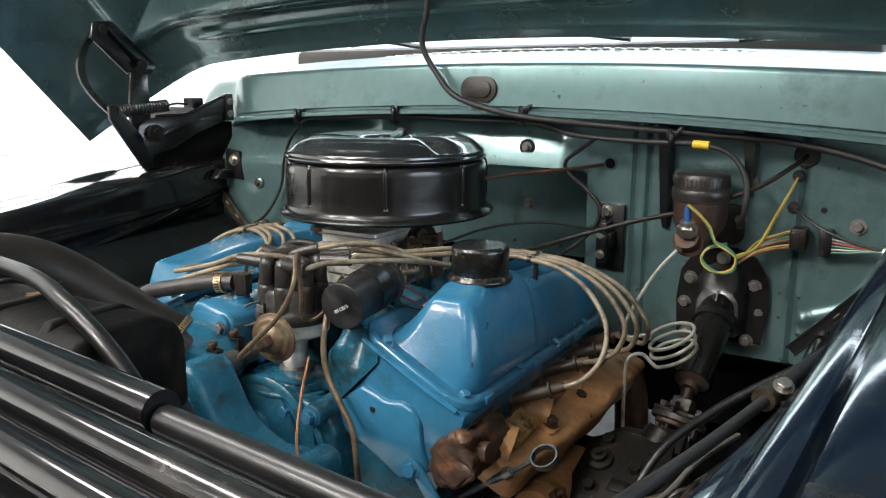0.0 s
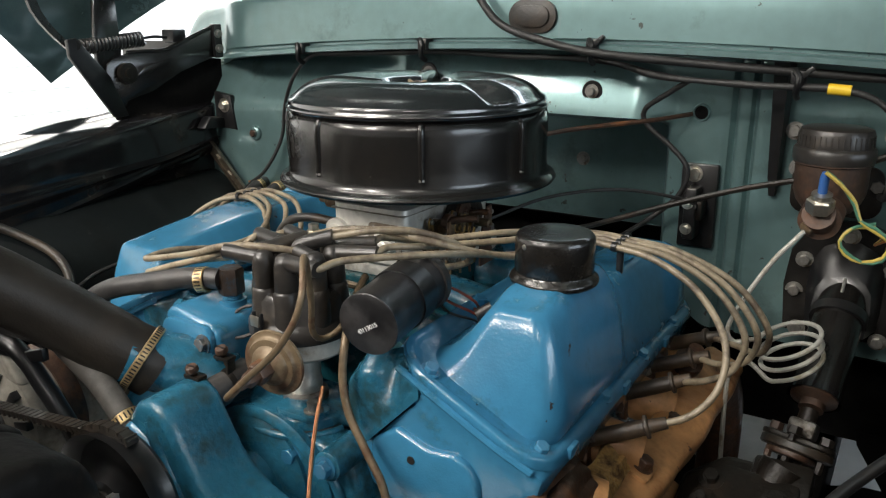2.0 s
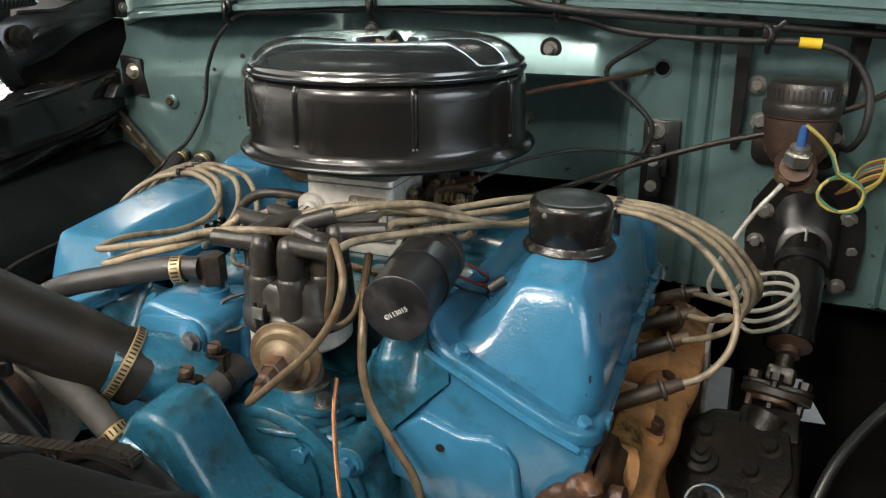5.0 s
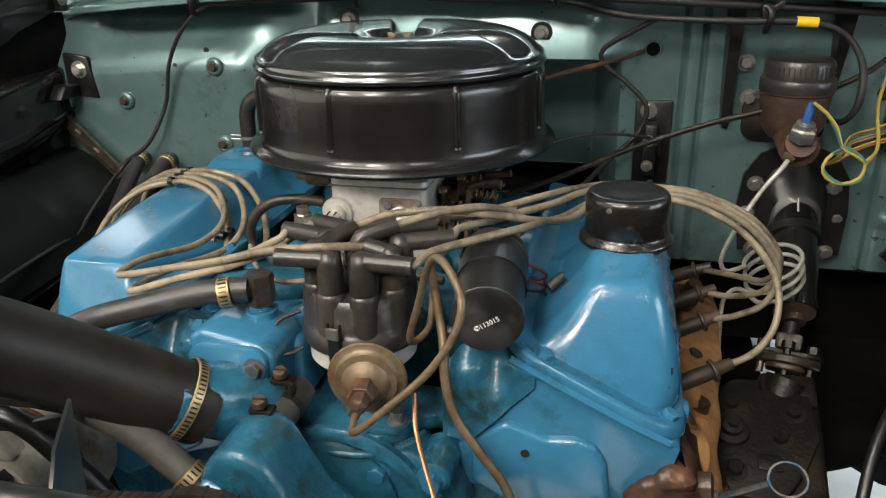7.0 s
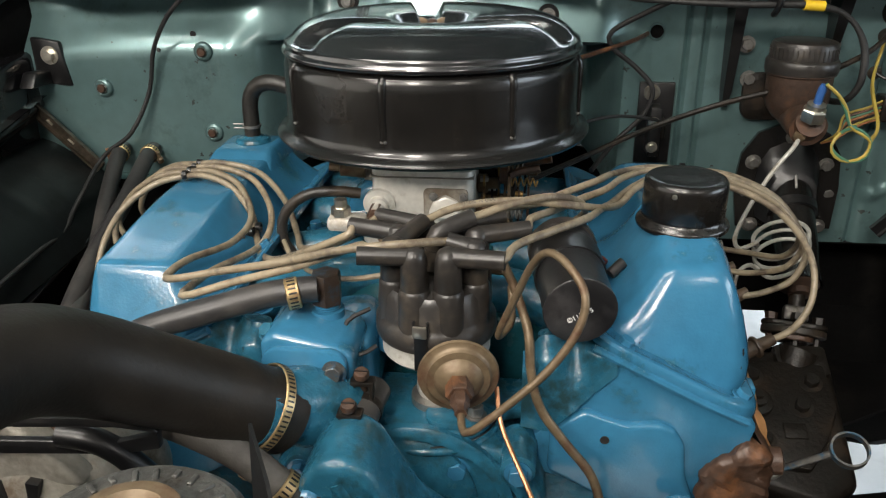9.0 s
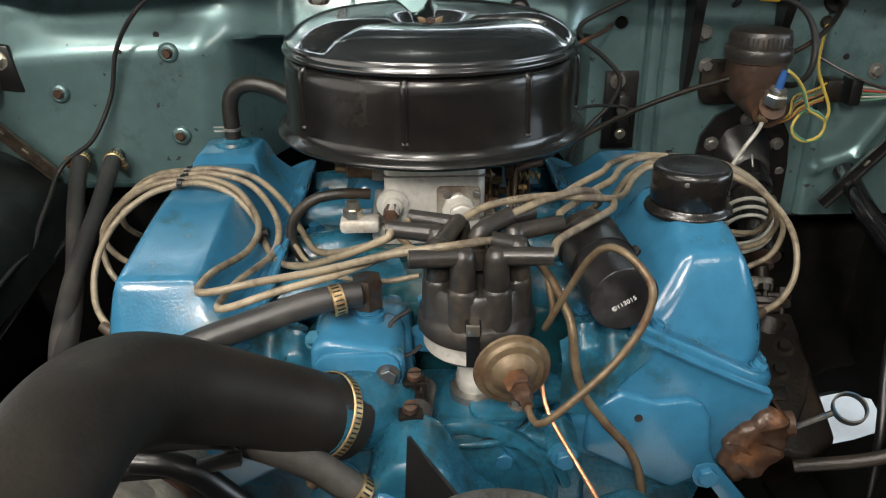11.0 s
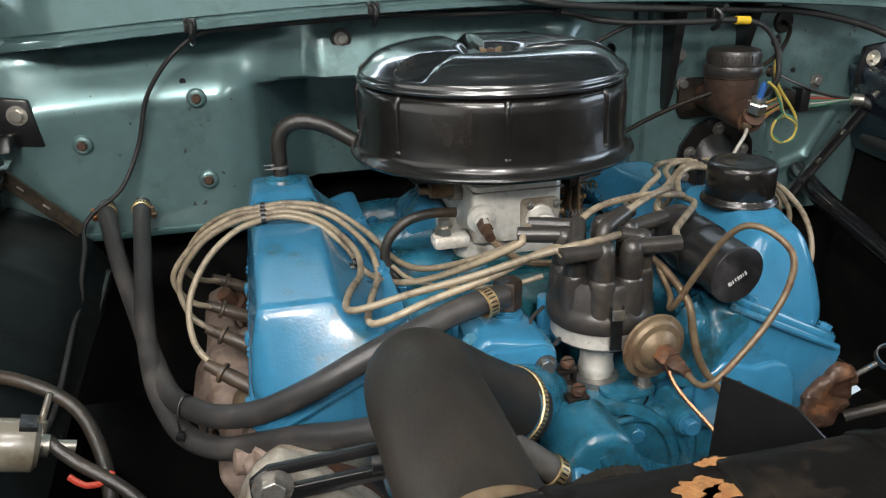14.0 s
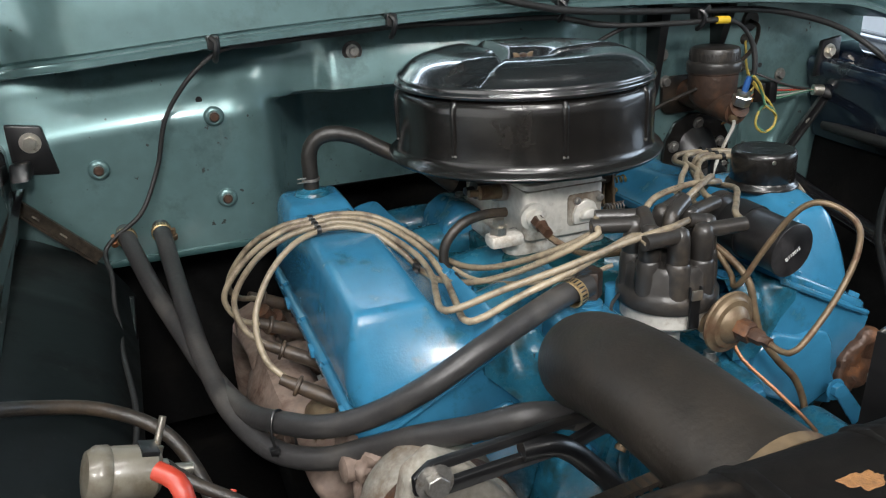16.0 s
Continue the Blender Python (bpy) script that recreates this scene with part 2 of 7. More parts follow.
YELLOW_WIRE = material("yellow_wire", (0.40, 0.30, 0.06), 0.45, 0, 0.15, 40, 0.05)
ORANGE_WIRE = material("orange_wire", (0.28, 0.11, 0.04), 0.45, 0, 0.15, 40, 0.05)
RED = material("red_plastic", (0.30, 0.030, 0.014), 0.4, 0, 0.15, 30, 0.05)
DARK_RED = material("dull_red_wire", (0.16, 0.022, 0.012), 0.45, 0, 0.2, 40, 0.05)
BLUE_PLASTIC = material("blue_plastic", (0.03, 0.10, 0.30), 0.35, 0, 0.1, 30, 0.05)
CREAM = material("yellowed_cream_plastic", (0.135, 0.124, 0.098), 0.3, 0, 0.2, 20, 0.06, 0.2, (0.07, 0.056, 0.036), 0.35, 14, 0.5)
WHITE = material("white_marking", (0.75, 0.75, 0.72), 0.5, 0, 0.05, 30, 0.0)


# ---- builders ----
def thing(name, at, label, category, group="", kind=""):
    ob = new(name)
    ob.empty_display_size = 0.02
    ob.location = at
    return tagged(ob, label, category, group, kind)


def link(name, me, parent, label=""):
    ob = new(name, me)
    if parent is not None:
        root = parent
        while root.parent is not None:
            root = root.parent
        ob.parent = parent
        if parent is root:
            ob.matrix_parent_inverse = Matrix.Translation(root.location).inverted()
    return tagged(ob, label)


def mesh_of(name, bm, mat, smooth=True, sharp=40):
    bmesh.ops.remove_doubles(bm, verts=bm.verts, dist=1e-6)
    bmesh.ops.recalc_face_normals(bm, faces=bm.faces)
    limit = radians(sharp)
    for f in bm.faces:
        f.smooth = smooth
    for e in bm.edges:
        if len(e.link_faces) == 2 and e.calc_face_angle(0) > limit:
            e.smooth = False
    me = bpy.data.meshes.new(name)
    bm.to_mesh(me)
    bm.free()
    me.materials.append(mat)
    return me


def part(name, bm, mat, parent=None, label="", smooth=True, sharp=40):
    return link(name, mesh_of(name, bm, mat, smooth, sharp), parent, label)


def spline(pts, step=0.008):
    """Catmull-Rom line through the points."""
    P = [Vector(p) for p in pts]
    if len(P) == 2:
        n = max(1, int((P[1] - P[0]).length / max(step, 0.02)))
        return [P[0].lerp(P[1], i / n) for i in range(n + 1)]
    P = [2 * P[0] - P[1]] + P + [2 * P[-1] - P[-2]]
    out = []
    for i in range(1, len(P) - 2):
        a, b, c, d = P[i - 1:i + 3]
        n = max(2, int((c - b).length / step))
        for k in range(n):
            t = k / n
            out.append(0.5 * (2 * b + (c - a) * t + (2 * a - 5 * b + 4 * c - d) * t * t + (3 * b - a - 3 * c + d) * t ** 3))
    out.append(P[-2])
    return out


def sweep(bm, line, r, seg=10, closed_ends=True):
    """A round tube along a line; r is a number or a function of 0..1."""
    up = Vector((0, 0, 1))
    d0 = (line[1] - line[0]).normalized()
    side = d0.cross(up if abs(d0.z) < 0.9 else Vector((1, 0, 0))).normalized()
    rings = []
    for i, p in enumerate(line):
        d = (line[min(i + 1, len(line) - 1)] - line[max(i - 1, 0)]).normalized()
        side = (side - d * side.dot(d)).normalized()
        nrm = d.cross(side)
        rr = r(i / (len(line) - 1)) if callable(r) else r
        rings.append([bm.verts.new(p + rr * (math.cos(a) * side + math.sin(a) * nrm)) for a in (2 * math.pi * k / seg for k in range(seg))])
    for a, b in zip(rings, rings[1:]):
        for k in range(seg):
            bm.faces.new((a[k], a[(k + 1) % seg], b[(k + 1) % seg], b[k]))
    if closed_ends:
        bm.faces.new(rings[0][::-1])
        bm.faces.new(rings[-1])
    return bm


def tube(pts, r, seg=10, step=0.008):
    return sweep(bmesh.new(), spline(pts, step), r, seg)


def lathe(profile, seg=40, m=None, bm=None, caps=True):
    """A turned shape: (radius, height) pairs round the z axis, moved by m."""
    bm = bm or bmesh.new()
    m = m or Matrix()
    rings = []
    for r, z in profile:
        if r < 1e-6:
            rings.append([bm.verts.new(m @ Vector((0, 0, z)))])
        else:
            rings.append([bm.verts.new(m @ Vector((r * math.cos(a), r * math.sin(a), z))) for a in (2 * math.pi * k / seg for k in range(seg))])
    for a, b in zip(rings, rings[1:]):
        for k in range(seg):
            j = (k + 1) % seg
            if len(a) == 1 and len(b) > 1:
                bm.faces.new((a[0], b[k], b[j]))
            elif len(b) == 1 and len(a) > 1:
                bm.faces.new((a[k], a[j], b[0]))
            elif len(a) > 1:
                bm.faces.new((a[k], a[j], b[j], b[k]))
    for ring in (rings[0], rings[-1]):
        if len(ring) > 1 and caps:
            bm.faces.new(ring)
    return bm


def along(p, q):
    """The pose whose z axis runs from p to q."""
    return Matrix.Translation(p) @ (Vector(q) - Vector(p)).to_track_quat("Z", "Y").to_matrix().to_4x4()


def box(lo, hi, bevel=0.003, bm=None, m=None, seg=2):
    bm = bm or bmesh.new()
    lo, hi = Vector(lo), Vector(hi)
    mm = Matrix.Translation((lo + hi) / 2) @ Matrix.Diagonal((*(hi - lo), 1))
    made = bmesh.ops.create_cube(bm, size=1, matrix=(m or Matrix()) @ mm)
    if bevel:
        edges = list({e for v in made["verts"] for e in v.link_edges})
        bmesh.ops.bevel(bm, geom=edges, offset=bevel, segments=seg, affect="EDGES", profile=0.5)
    return bm


def prism(poly, lo, hi, axis="y", bevel=0.004, bm=None, seg=2, m=None):
    """A flat outline pushed along an axis. For y the outline is (x, z), for x it is (y, z), for z it is (x, y)."""
    bm = bm or bmesh.new()
    put = {"y": lambda u, v, w: (u, w, v), "x": lambda u, v, w: (w, u, v), "z": lambda u, v, w: (u, v, w)}[axis]
    m = m or Matrix()
    a = [bm.verts.new(m @ Vector(put(u, v, lo))) for u, v in poly]
    b = [bm.verts.new(m @ Vector(put(u, v, hi))) for u, v in poly]
    faces = [bm.faces.new(a), bm.faces.new(b[::-1])]
    n = len(poly)
    faces += [bm.faces.new((a[i], b[i], b[(i + 1) % n], a[(i + 1) % n])) for i in range(n)]
    bmesh.ops.recalc_face_normals(bm, faces=faces)
    if bevel:
        bmesh.ops.bevel(bm, geom=list({e for f in faces for e in f.edges}), offset=bevel, segments=seg, affect="EDGES", profile=0.5, clamp_overlap=True)
    return bm


def loft(rings, caps=True, bm=None):
    bm = bm or bmesh.new()
    vs = [[bm.verts.new(p) for p in ring] for ring in rings]
    n = len(vs[0])
    for a, b in zip(vs, vs[1:]):
        for k in range(n):
            bm.faces.new((a[k], a[(k + 1) % n], b[(k + 1) % n], b[k]))
    if caps:
        bm.faces.new(vs[0][::-1])
        bm.faces.new(vs[-1])
    return bm


def rounded(x0, x1, y0, y1, r, n=5):
    """The outline of a rectangle with round corners."""
    out = []
    for cx, cy, a0 in ((x1 - r, y1 - r, 0), (x0 + r, y1 - r, 90), (x0 + r, y0 + r, 180), (x1 - r, y0 + r, 270)):
        for k in range(n + 1):
            a = radians(a0 + 90 * k / n)
            out.append((cx + r * math.cos(a), cy + r * math.sin(a)))
    return out


def bolt_mesh(name, mat, r=0.007, h=0.006, washer=0.010):
    bm = lathe([(0, 0), (washer, 0), (washer, 0.0016), (0, 0.0016)], 20)
    hexa = [(r * math.cos(radians(60 * k)), r * math.sin(radians(60 * k))) for k in range(6)]
    prism(hexa, 0.0012, h, "z", 0.0008, bm, 1)
    return mesh_of(name, bm, mat, sharp=30)


BOLTS = {}


def bolt(at, way, parent, mat=None, r=0.007, h=0.006, washer=0.010, name="bolt", label=""):
    """A hexagon bolt with its washer at a place, its head towards way."""
    mat = mat or DULL_STEEL
    key = (mat.name, r, h, washer)
    if key not in BOLTS:
        BOLTS[key] = bolt_mesh(name, mat, r, h, washer)
    ob = new(name, BOLTS[key])
    m = along(at, Vector(at) + Vector(way)) @ pose(0, 0, 0, 0, 0, 17)
    if parent is not None:
        root = parent
        while root.parent is not None:
            root = root.parent
        ob.parent = parent
        ob.matrix_parent_inverse = Matrix()
        ob.matrix_basis = (Matrix.Translation(root.location).inverted() if parent is root else Matrix()) @ m
    else:
        ob.matrix_basis = m
    return tagged(ob, label)


def rugged(bm, amp, scale=45.0, cuts=2):
    """Break the faces of a casting up and roughen them."""
    bmesh.ops.triangulate(bm, faces=bm.faces)
    bmesh.ops.subdivide_edges(bm, edges=[e for e in bm.edges if e.calc_length() > 0.008], cuts=cuts, use_grid_fill=True)
    bm.normal_update()
    for v in bm.verts:
        v.co += v.normal * amp * (noise.noise(v.co * scale) + 0.5 * noise.noise(v.co * scale * 2.3))
    return bm


def smooth01(a, b, v):
    t = min(1.0, max(0.0, (v - a) / (b - a)))
    return t * t * (3 - 2 * t)


def sheet(fn, us, vs, thick=0.0):
    """A sheet of quads through fn(u, v), with thickness towards its back."""
    bm = bmesh.new()
    g = [[bm.verts.new(fn(u, v)) for v in vs] for u in us]
    for i in range(len(us) - 1):
        for j in range(len(vs) - 1):
            bm.faces.new((g[i][j], g[i + 1][j], g[i + 1][j + 1], g[i][j + 1]))
    if thick:
        bmesh.ops.recalc_face_normals(bm, faces=bm.faces)
        bmesh.ops.solidify(bm, geom=list(bm.faces), thickness=thick)
    return bm


def span(a, b, n):
    return [a + (b - a) * i / n for i in range(n + 1)]


# ---- the workshop ----
floor = part("floor", box((-4.2, -6.2, -0.2), (4.2, 5.2, 0.0), 0), CONCRETE)
tagged(floor, "pale sealed concrete workshop floor", "floor", kind="structure")
ceiling = part("ceiling", box((-4.2, -6.2, 3.2), (4.2, 5.2, 3.4), 0), DIM)
tagged(ceiling, "dim grey workshop ceiling", "ceiling", kind="structure")
for nm, lo, hi in (("wall_west", (-4.2, -6.2, 0), (-4.0, 5.2, 3.2)), ("wall_east", (4.0, -6.2, 0), (4.2, 5.2, 3.2)),
                   ("wall_south", (-4.0, -6.2, 0), (4.0, -6.0, 3.2)), ("wall_north", (-4.0, 5.0, 0), (4.0, 5.2, 3.2))):
    pale = nm in ("wall_west", "wall_north")
    w = part(nm, box(lo, hi, 0), PLASTER if pale else DIM)
    tagged(w, "plain white painted workshop wall" if pale else "plain grey painted workshop wall", "wall", kind="structure")
west = bpy.data.objects["wall_west"]
for i in range(22):
    part("panel", box((-3.998, -5.9, 0.02 + i * 0.14), (-3.985, 4.9, 0.155 + i * 0.14), 0.004, seg=1), PLASTER, west)

doors = thing("door_1", (0, 4.97, 1.3), "wide glazed workshop doors with white frame", "door", kind="structure")
for lo, hi in (((-3.10, 4.94, 0.0), (-3.02, 5.0, 2.80)), ((3.02, 4.94, 0.0), (3.10, 5.0, 2.80)), ((-3.02, 4.94, 2.72), (3.02, 5.0, 2.80)), ((-3.02, 4.94, 0.0), (3.02, 5.0, 0.78))):
    part("door_frame", box(lo, hi, 0.004), PLASTER, doors)
frame_w = thing("window_1", (3.97, -0.9, 1.95), "assumed wide window with white frame in an unseen workshop wall", "window", kind="structure")
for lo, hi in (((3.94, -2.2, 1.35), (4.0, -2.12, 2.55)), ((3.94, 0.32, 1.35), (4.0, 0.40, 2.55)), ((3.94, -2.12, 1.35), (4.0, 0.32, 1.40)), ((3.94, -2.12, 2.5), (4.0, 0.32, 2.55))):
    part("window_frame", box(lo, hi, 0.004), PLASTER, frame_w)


# ---- truck body ----
def firewall_depth(x, z):
    y = 0.312
    # heater plenum standing forward on the passenger side
    crest = 1.160 - 0.20 * min(0.0, x + 0.42) ** 2
    bulge = (1 - smooth01(-0.375, -0.262, x)) * (1 - 0.80 * smooth01(crest - 0.055, crest + 0.028, z) - 0.20 * smooth01(crest + 0.006, crest + 0.048, z))
    y -= 0.042 * bulge
    # recess behind the engine
    deep = smooth01(-0.33, -0.21, x) * (1 - smooth01(0.225, 0.275, x)) * (1 - smooth01(1.118, 1.132, z))
    y += 0.20 * deep
    # recess above the plenum
    y += 0.018 * (1 - smooth01(-0.33, -0.22, x)) * smooth01(1.19, 1.215, z)
    # pressed pad round the two upper studs
    pad = smooth01(-0.235, -0.20, x) * (1 - smooth01(0.215, 0.285, x)) * smooth01(1.105, 1.130, z) * (1 - max(0.0, min(1.0, (z - 1.128) / 0.108)) ** 1.22)
    y -= 0.030 * pad
    # upright grooves on the driver side
    for gx in (0.365, 0.392, 0.665):
        y += 0.013 * math.exp(-((x - gx) / 0.0055) ** 2)
    # pressed outline beside the steering column
    for (ax, az), (bx, bz) in (((0.660, 0.975), (0.684, 0.887)), ((0.684, 0.887), (0.754, 0.913)), ((0.754, 0.913), (0.803, 0.993))):
        k = max(0.0, min(1.0, ((x - ax) * (bx - ax) + (z - az) * (bz - az)) / ((bx - ax) ** 2 + (bz - az) ** 2)))
        y -= 0.006 * math.exp(-(((x - ax - k * (bx - ax)) ** 2 + (z - az - k * (bz - az)) ** 2) / 0.00008))
    return y


def lowest(x):
    """Where the painted firewall ends and the black floor pan begins."""
    return 0.905 - 0.105 * smooth01(0.22, 0.36, x)


body = thing("truck_body", (0, 0.3, 0.6), "teal pickup truck front body, hood raised, standing on the workshop floor", "truck")
fw = part("firewall", sheet(lambda x, z: (x, firewall_depth(x, lowest(x) + (1.245 - lowest(x)) * z), lowest(x) + (1.245 - lowest(x)) * z), span(-0.80, 0.97, 320), span(0, 1, 80), 0.004), TEAL, body, "metallic teal pressed steel firewall")


CX = 0.085  # middle of the truck; the engine sits a little to its passenger side


def arch(x):
    x = x - CX
    return -0.065 * x * x - 0.9 * max(0.0, abs(x) - 0.70) ** 2


def cowl_point(x, k):
    prof = COWL[k]
    d = abs(x - CX)
    crown = -0.045 * d * d - 5.0 * max(0.0, d - 0.88) ** 2
    w = smooth01(7, 13, k)
    return (x, prof[0] + 4.5 * min(0.14, max(0.0, -0.55 - x)) ** 2 + 0.30 * max(0.0, -0.69 - x), prof[1] + arch(x) * (1 - w) + crown * w)


COWL = [(0.36, 1.236), (0.30, 1.238), (0.24, 1.238), (0.214, 1.236), (0.208, 1.238), (0.208, 1.245), (0.211, 1.248), (0.226, 1.249), (0.226, 1.2525), (0.219, 1.2545), (0.2225, 1.290),
        (0.2262, 1.328), (0.2275, 1.3330), (0.2320, 1.3368), (0.240, 1.3390), (0.30, 1.346), (0.312, 1.350), (0.33, 1.355), (0.42, 1.366), (0.55, 1.375)]
part("cowl", sheet(cowl_point, span(CX - 1.03, CX + 0.86, 72), range(len(COWL)), 0.0015), TEAL, body, "metallic teal cowl panel with rolled lip")

# hood, raised and leaning back over the firewall
HA = radians(48)


def hood_point(x, s):
    """The underside: a rear edge that sweeps forward and down at the corners, and a ridge round the inner panel."""
    u = max(0.0, (abs(x) - 0.80) / 0.285)
    edge = min(s, 0.95 * (1.085 - abs(x)))
    rib = 0.026 * math.exp(-((edge - 0.150) / 0.020) ** 2) + 0.008 * math.exp(-((edge - 0.085) / 0.012) ** 2) * (1 - smooth01(0.5, 0.6, abs(x + 0.25))) - 0.030 * smooth01(0.165, 0.205, edge) + 0.006 * math.exp(-(edge / 0.012) ** 2)
    return (x + CX, 0.27 - s * math.cos(HA) - 0.18 * u ** 2.2 - rib * 0.7, 1.393 + s * math.sin(HA) - 0.06 * x * x - 0.165 * u ** 1.9 - rib * 0.7)


hood_x = span(-1.085, -0.80, 44) + span(-0.785, 0.785, 60) + span(0.80, 1.085, 44)
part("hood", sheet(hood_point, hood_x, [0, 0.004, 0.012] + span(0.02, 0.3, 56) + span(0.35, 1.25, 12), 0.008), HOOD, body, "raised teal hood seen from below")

for s in (-1, 1):
    # fender with its rolled gutter, ledge and upper rail
    def fender_point(y, k, s=s):
        prof = ((0.786, -0.02), (0.787, 0.072), (0.790, 0.080), (0.797, 0.084), (0.860, 0.086), (0.905, 0.088), (0.914, 0.092), (0.930, 0.094), (0.985, 0.085), (1.05, 0.04), (1.08, -0.05), (1.09, -0.4))
        u, v = prof[k]
        return (CX + s * u, y, 0.960 + v + 0.105 * (y + 0.35))
    part("fender", sheet(fender_point, span(-1.25, 0.42, 30), range(12), 0.002), LACQUER if s < 0 else NAVY, body, "dark glossy fender with its inner rail")


APRON_LEFT = ((-0.60, 0.0), (-0.30, -0.012), (-0.16, -0.016), (-0.08, -0.016), (-0.045, -0.0155), (-0.026, -0.014), (-0.016, -0.010), (-0.010, -0.004), (-0.006, 0.002), (-0.002, 0.0055), (0.002, 0.0060), (0.005, 0.004), (0.008, 0.001))


def left_apron(y, k):
    """Black apron: a rounded crease low down, a fainter one above it and a flat upper wall."""
    upper, lower = 1.019 + 0.093 * (y - 0.24), 1.019 + 0.205 * (y - 0.24)
    if k < 13:
        dz, dx = APRON_LEFT[k]
        return (-0.704 + dx + 0.12 * max(0.0, 0.78 - lower - dz), y, lower + dz)
    gap = max(0.004, upper - lower - 0.008)
    t = (k - 12) / 10.0
    if k < 23:
        return (-0.703 + 0.006 * smooth01(0.55, 1.0, t), y, lower + 0.008 + gap * t)
    t = (k - 22) / 5.0
    return (-0.697 - 0.007 * smooth01(0.0, 0.4, t), y, lower + 0.008 + gap + (1.036 - lower - gap - 0.008) * t)


def right_edge(y):
    """The lower inner edge of the driver's apron."""
    t = smooth01(-0.95, 0.30, y)
    return 0.615 + 0.245 * (y + 0.95) / 1.25, 0.995 - 0.055 * t


def rail_x(y):
    """The outer edge of the raised strip along the driver's apron."""
    return 0.776 + 0.085 * (y + 0.6)


APRON = ((-0.030, -0.006), (-0.028, -0.001), (-0.024, 0.001), (-0.014, 0.003), (-0.004, 0.003), (0.0, 0.001), (0.001, -0.004), (0.001, -0.016), (0.010, -0.016), (0.011, -0.004), (0.013, 0.0), (0.020, 0.002))


def right_apron(y, k):
    """Sloping inner panel, raised strip, dark groove and broad ledge up to the fender."""
    x, z = right_edge(y)
    xs, zs = rail_x(y), 1.020 + 0.09 * (y + 0.5)
    if k < 9:
        t = k / 8.0
        p = Vector((x, y, z - 0.018)).lerp(Vector((xs - 0.032, y, zs - 0.014)), t)
        p.z += 0.006 * math.exp(-((t - 0.45) / 0.10) ** 2)
        return p
    if k < 21:
        dx, dz = APRON[k - 9]
        return Vector((xs + dx, y, zs + dz))
    t = (k - 20) / 4.0
    return Vector((xs + 0.020, y, zs + 0.002)).lerp(Vector((0.873, y, 1.040 + 0.105 * (y + 0.35) - 0.001)), t)


part("inner_fender", sheet(left_apron, span(-1.2, 0.28, 60), range(28), 0.002), LACQUER, body, "black inner fender apron")
WELL = ((-0.711, 0.962), (-0.690, 0.955), (-0.660, 0.938), (-0.632, 0.922), (-0.610, 0.905), (-0.597, 0.892), (-0.585, 0.873), (-0.575, 0.855), (-0.568, 0.838))


def well_point(y, k):
    """Sloping inner part of the passenger-side wheel house."""
    x, z = WELL[k]
    return (x, y, z + 0.04 * (min(y, 0.2) - 0.13) - 0.12 * max(0.0, -0.18 - y) + 0.004 * math.exp(-((y - 0.06) / 0.012) ** 2) * (k < 7))


part("wheel_house", sheet(well_point, span(-0.60, 0.262, 70), range(9), 0.002), SHADED_TEAL, body, "sloping teal wheel house panel toned near-black for shade")
part("drain_tube", tube([(-0.573, 0.215, 0.856), (-0.573, 0.194, 0.851), (-0.577, 0.06, 0.832), (-0.581, -0.082, 0.810), (-0.586, -0.16, 0.79)], 0.0072, 16), LACQUER, body, "glossy black tube")
part("inner_fender", sheet(right_apron, span(-1.2, 0.30, 60), range(25), 0.002), NAVY, body, "dark blue glossy inner fender apron")
# Near-black sheets that shut out the lit floor; shade is in their colour.
part("splash_panel", sheet(lambda y, t: (right_edge(y)[0] + 0.01 - 0.04 * t, y, right_edge(y)[1] - 0.02 - (right_edge(y)[1] - (0.38 if y < 0.06 else 0.51)) * t), span(-1.2, 0.30, 50), span(0, 1, 10), 0.002), SHADE_BLACK, body)
part("floor_pan", sheet(lambda x, k: (x, *((firewall_depth(x, lowest(x)) + 0.001, lowest(x) - 0.002), (firewall_depth(x, lowest(x)) + 0.10, lowest(x) - 0.004), (firewall_depth(x, lowest(x)) + 0.105, 0.76), (firewall_depth(x, lowest(x)) + 0.11, 0.53 + 0.08 * smooth01(0.20, 0.28, x)), (1.2, 0.44 + 0.16 * smooth01(0.20, 0.28, x)))[k]), span(-0.80, 0.97, 60), range(5), 0.003), SHADE_BLACK, body, "near-black floor pan")
part("ledge", box((-0.62, 0.262, 0.893), (-0.29, 0.330, 0.905), 0.003), TEAL_DARK, body, "dull teal firewall bottom flange")

part("fender_skirt", prism([(0.22, 0.44), (0.22, 0.90), (0.80, 0.90), (0.80, 0.08), (0.62, 0.17), (0.52, 0.235), (0.40, 0.34)], CX + 0.79, CX + 0.83, "x", 0.006), SHADE_BLACK, body)
part("toe_panel", prism([(0.585, 0.625), (0.590, 0.60), (0.655, 0.50), (0.665, 0.43), (0.97, 0.43), (0.97, 0.625)], 0.417, 0.423, "y", 0.001), SHADE_BLACK, body)
# Added sill wall that hides the lit floor beyond the bay.
part("rocker_panel", box((CX + 0.80, 0.802, 0.24), (CX + 0.86, 3.4, 0.60), 0.01), SHADE_BLACK, body)

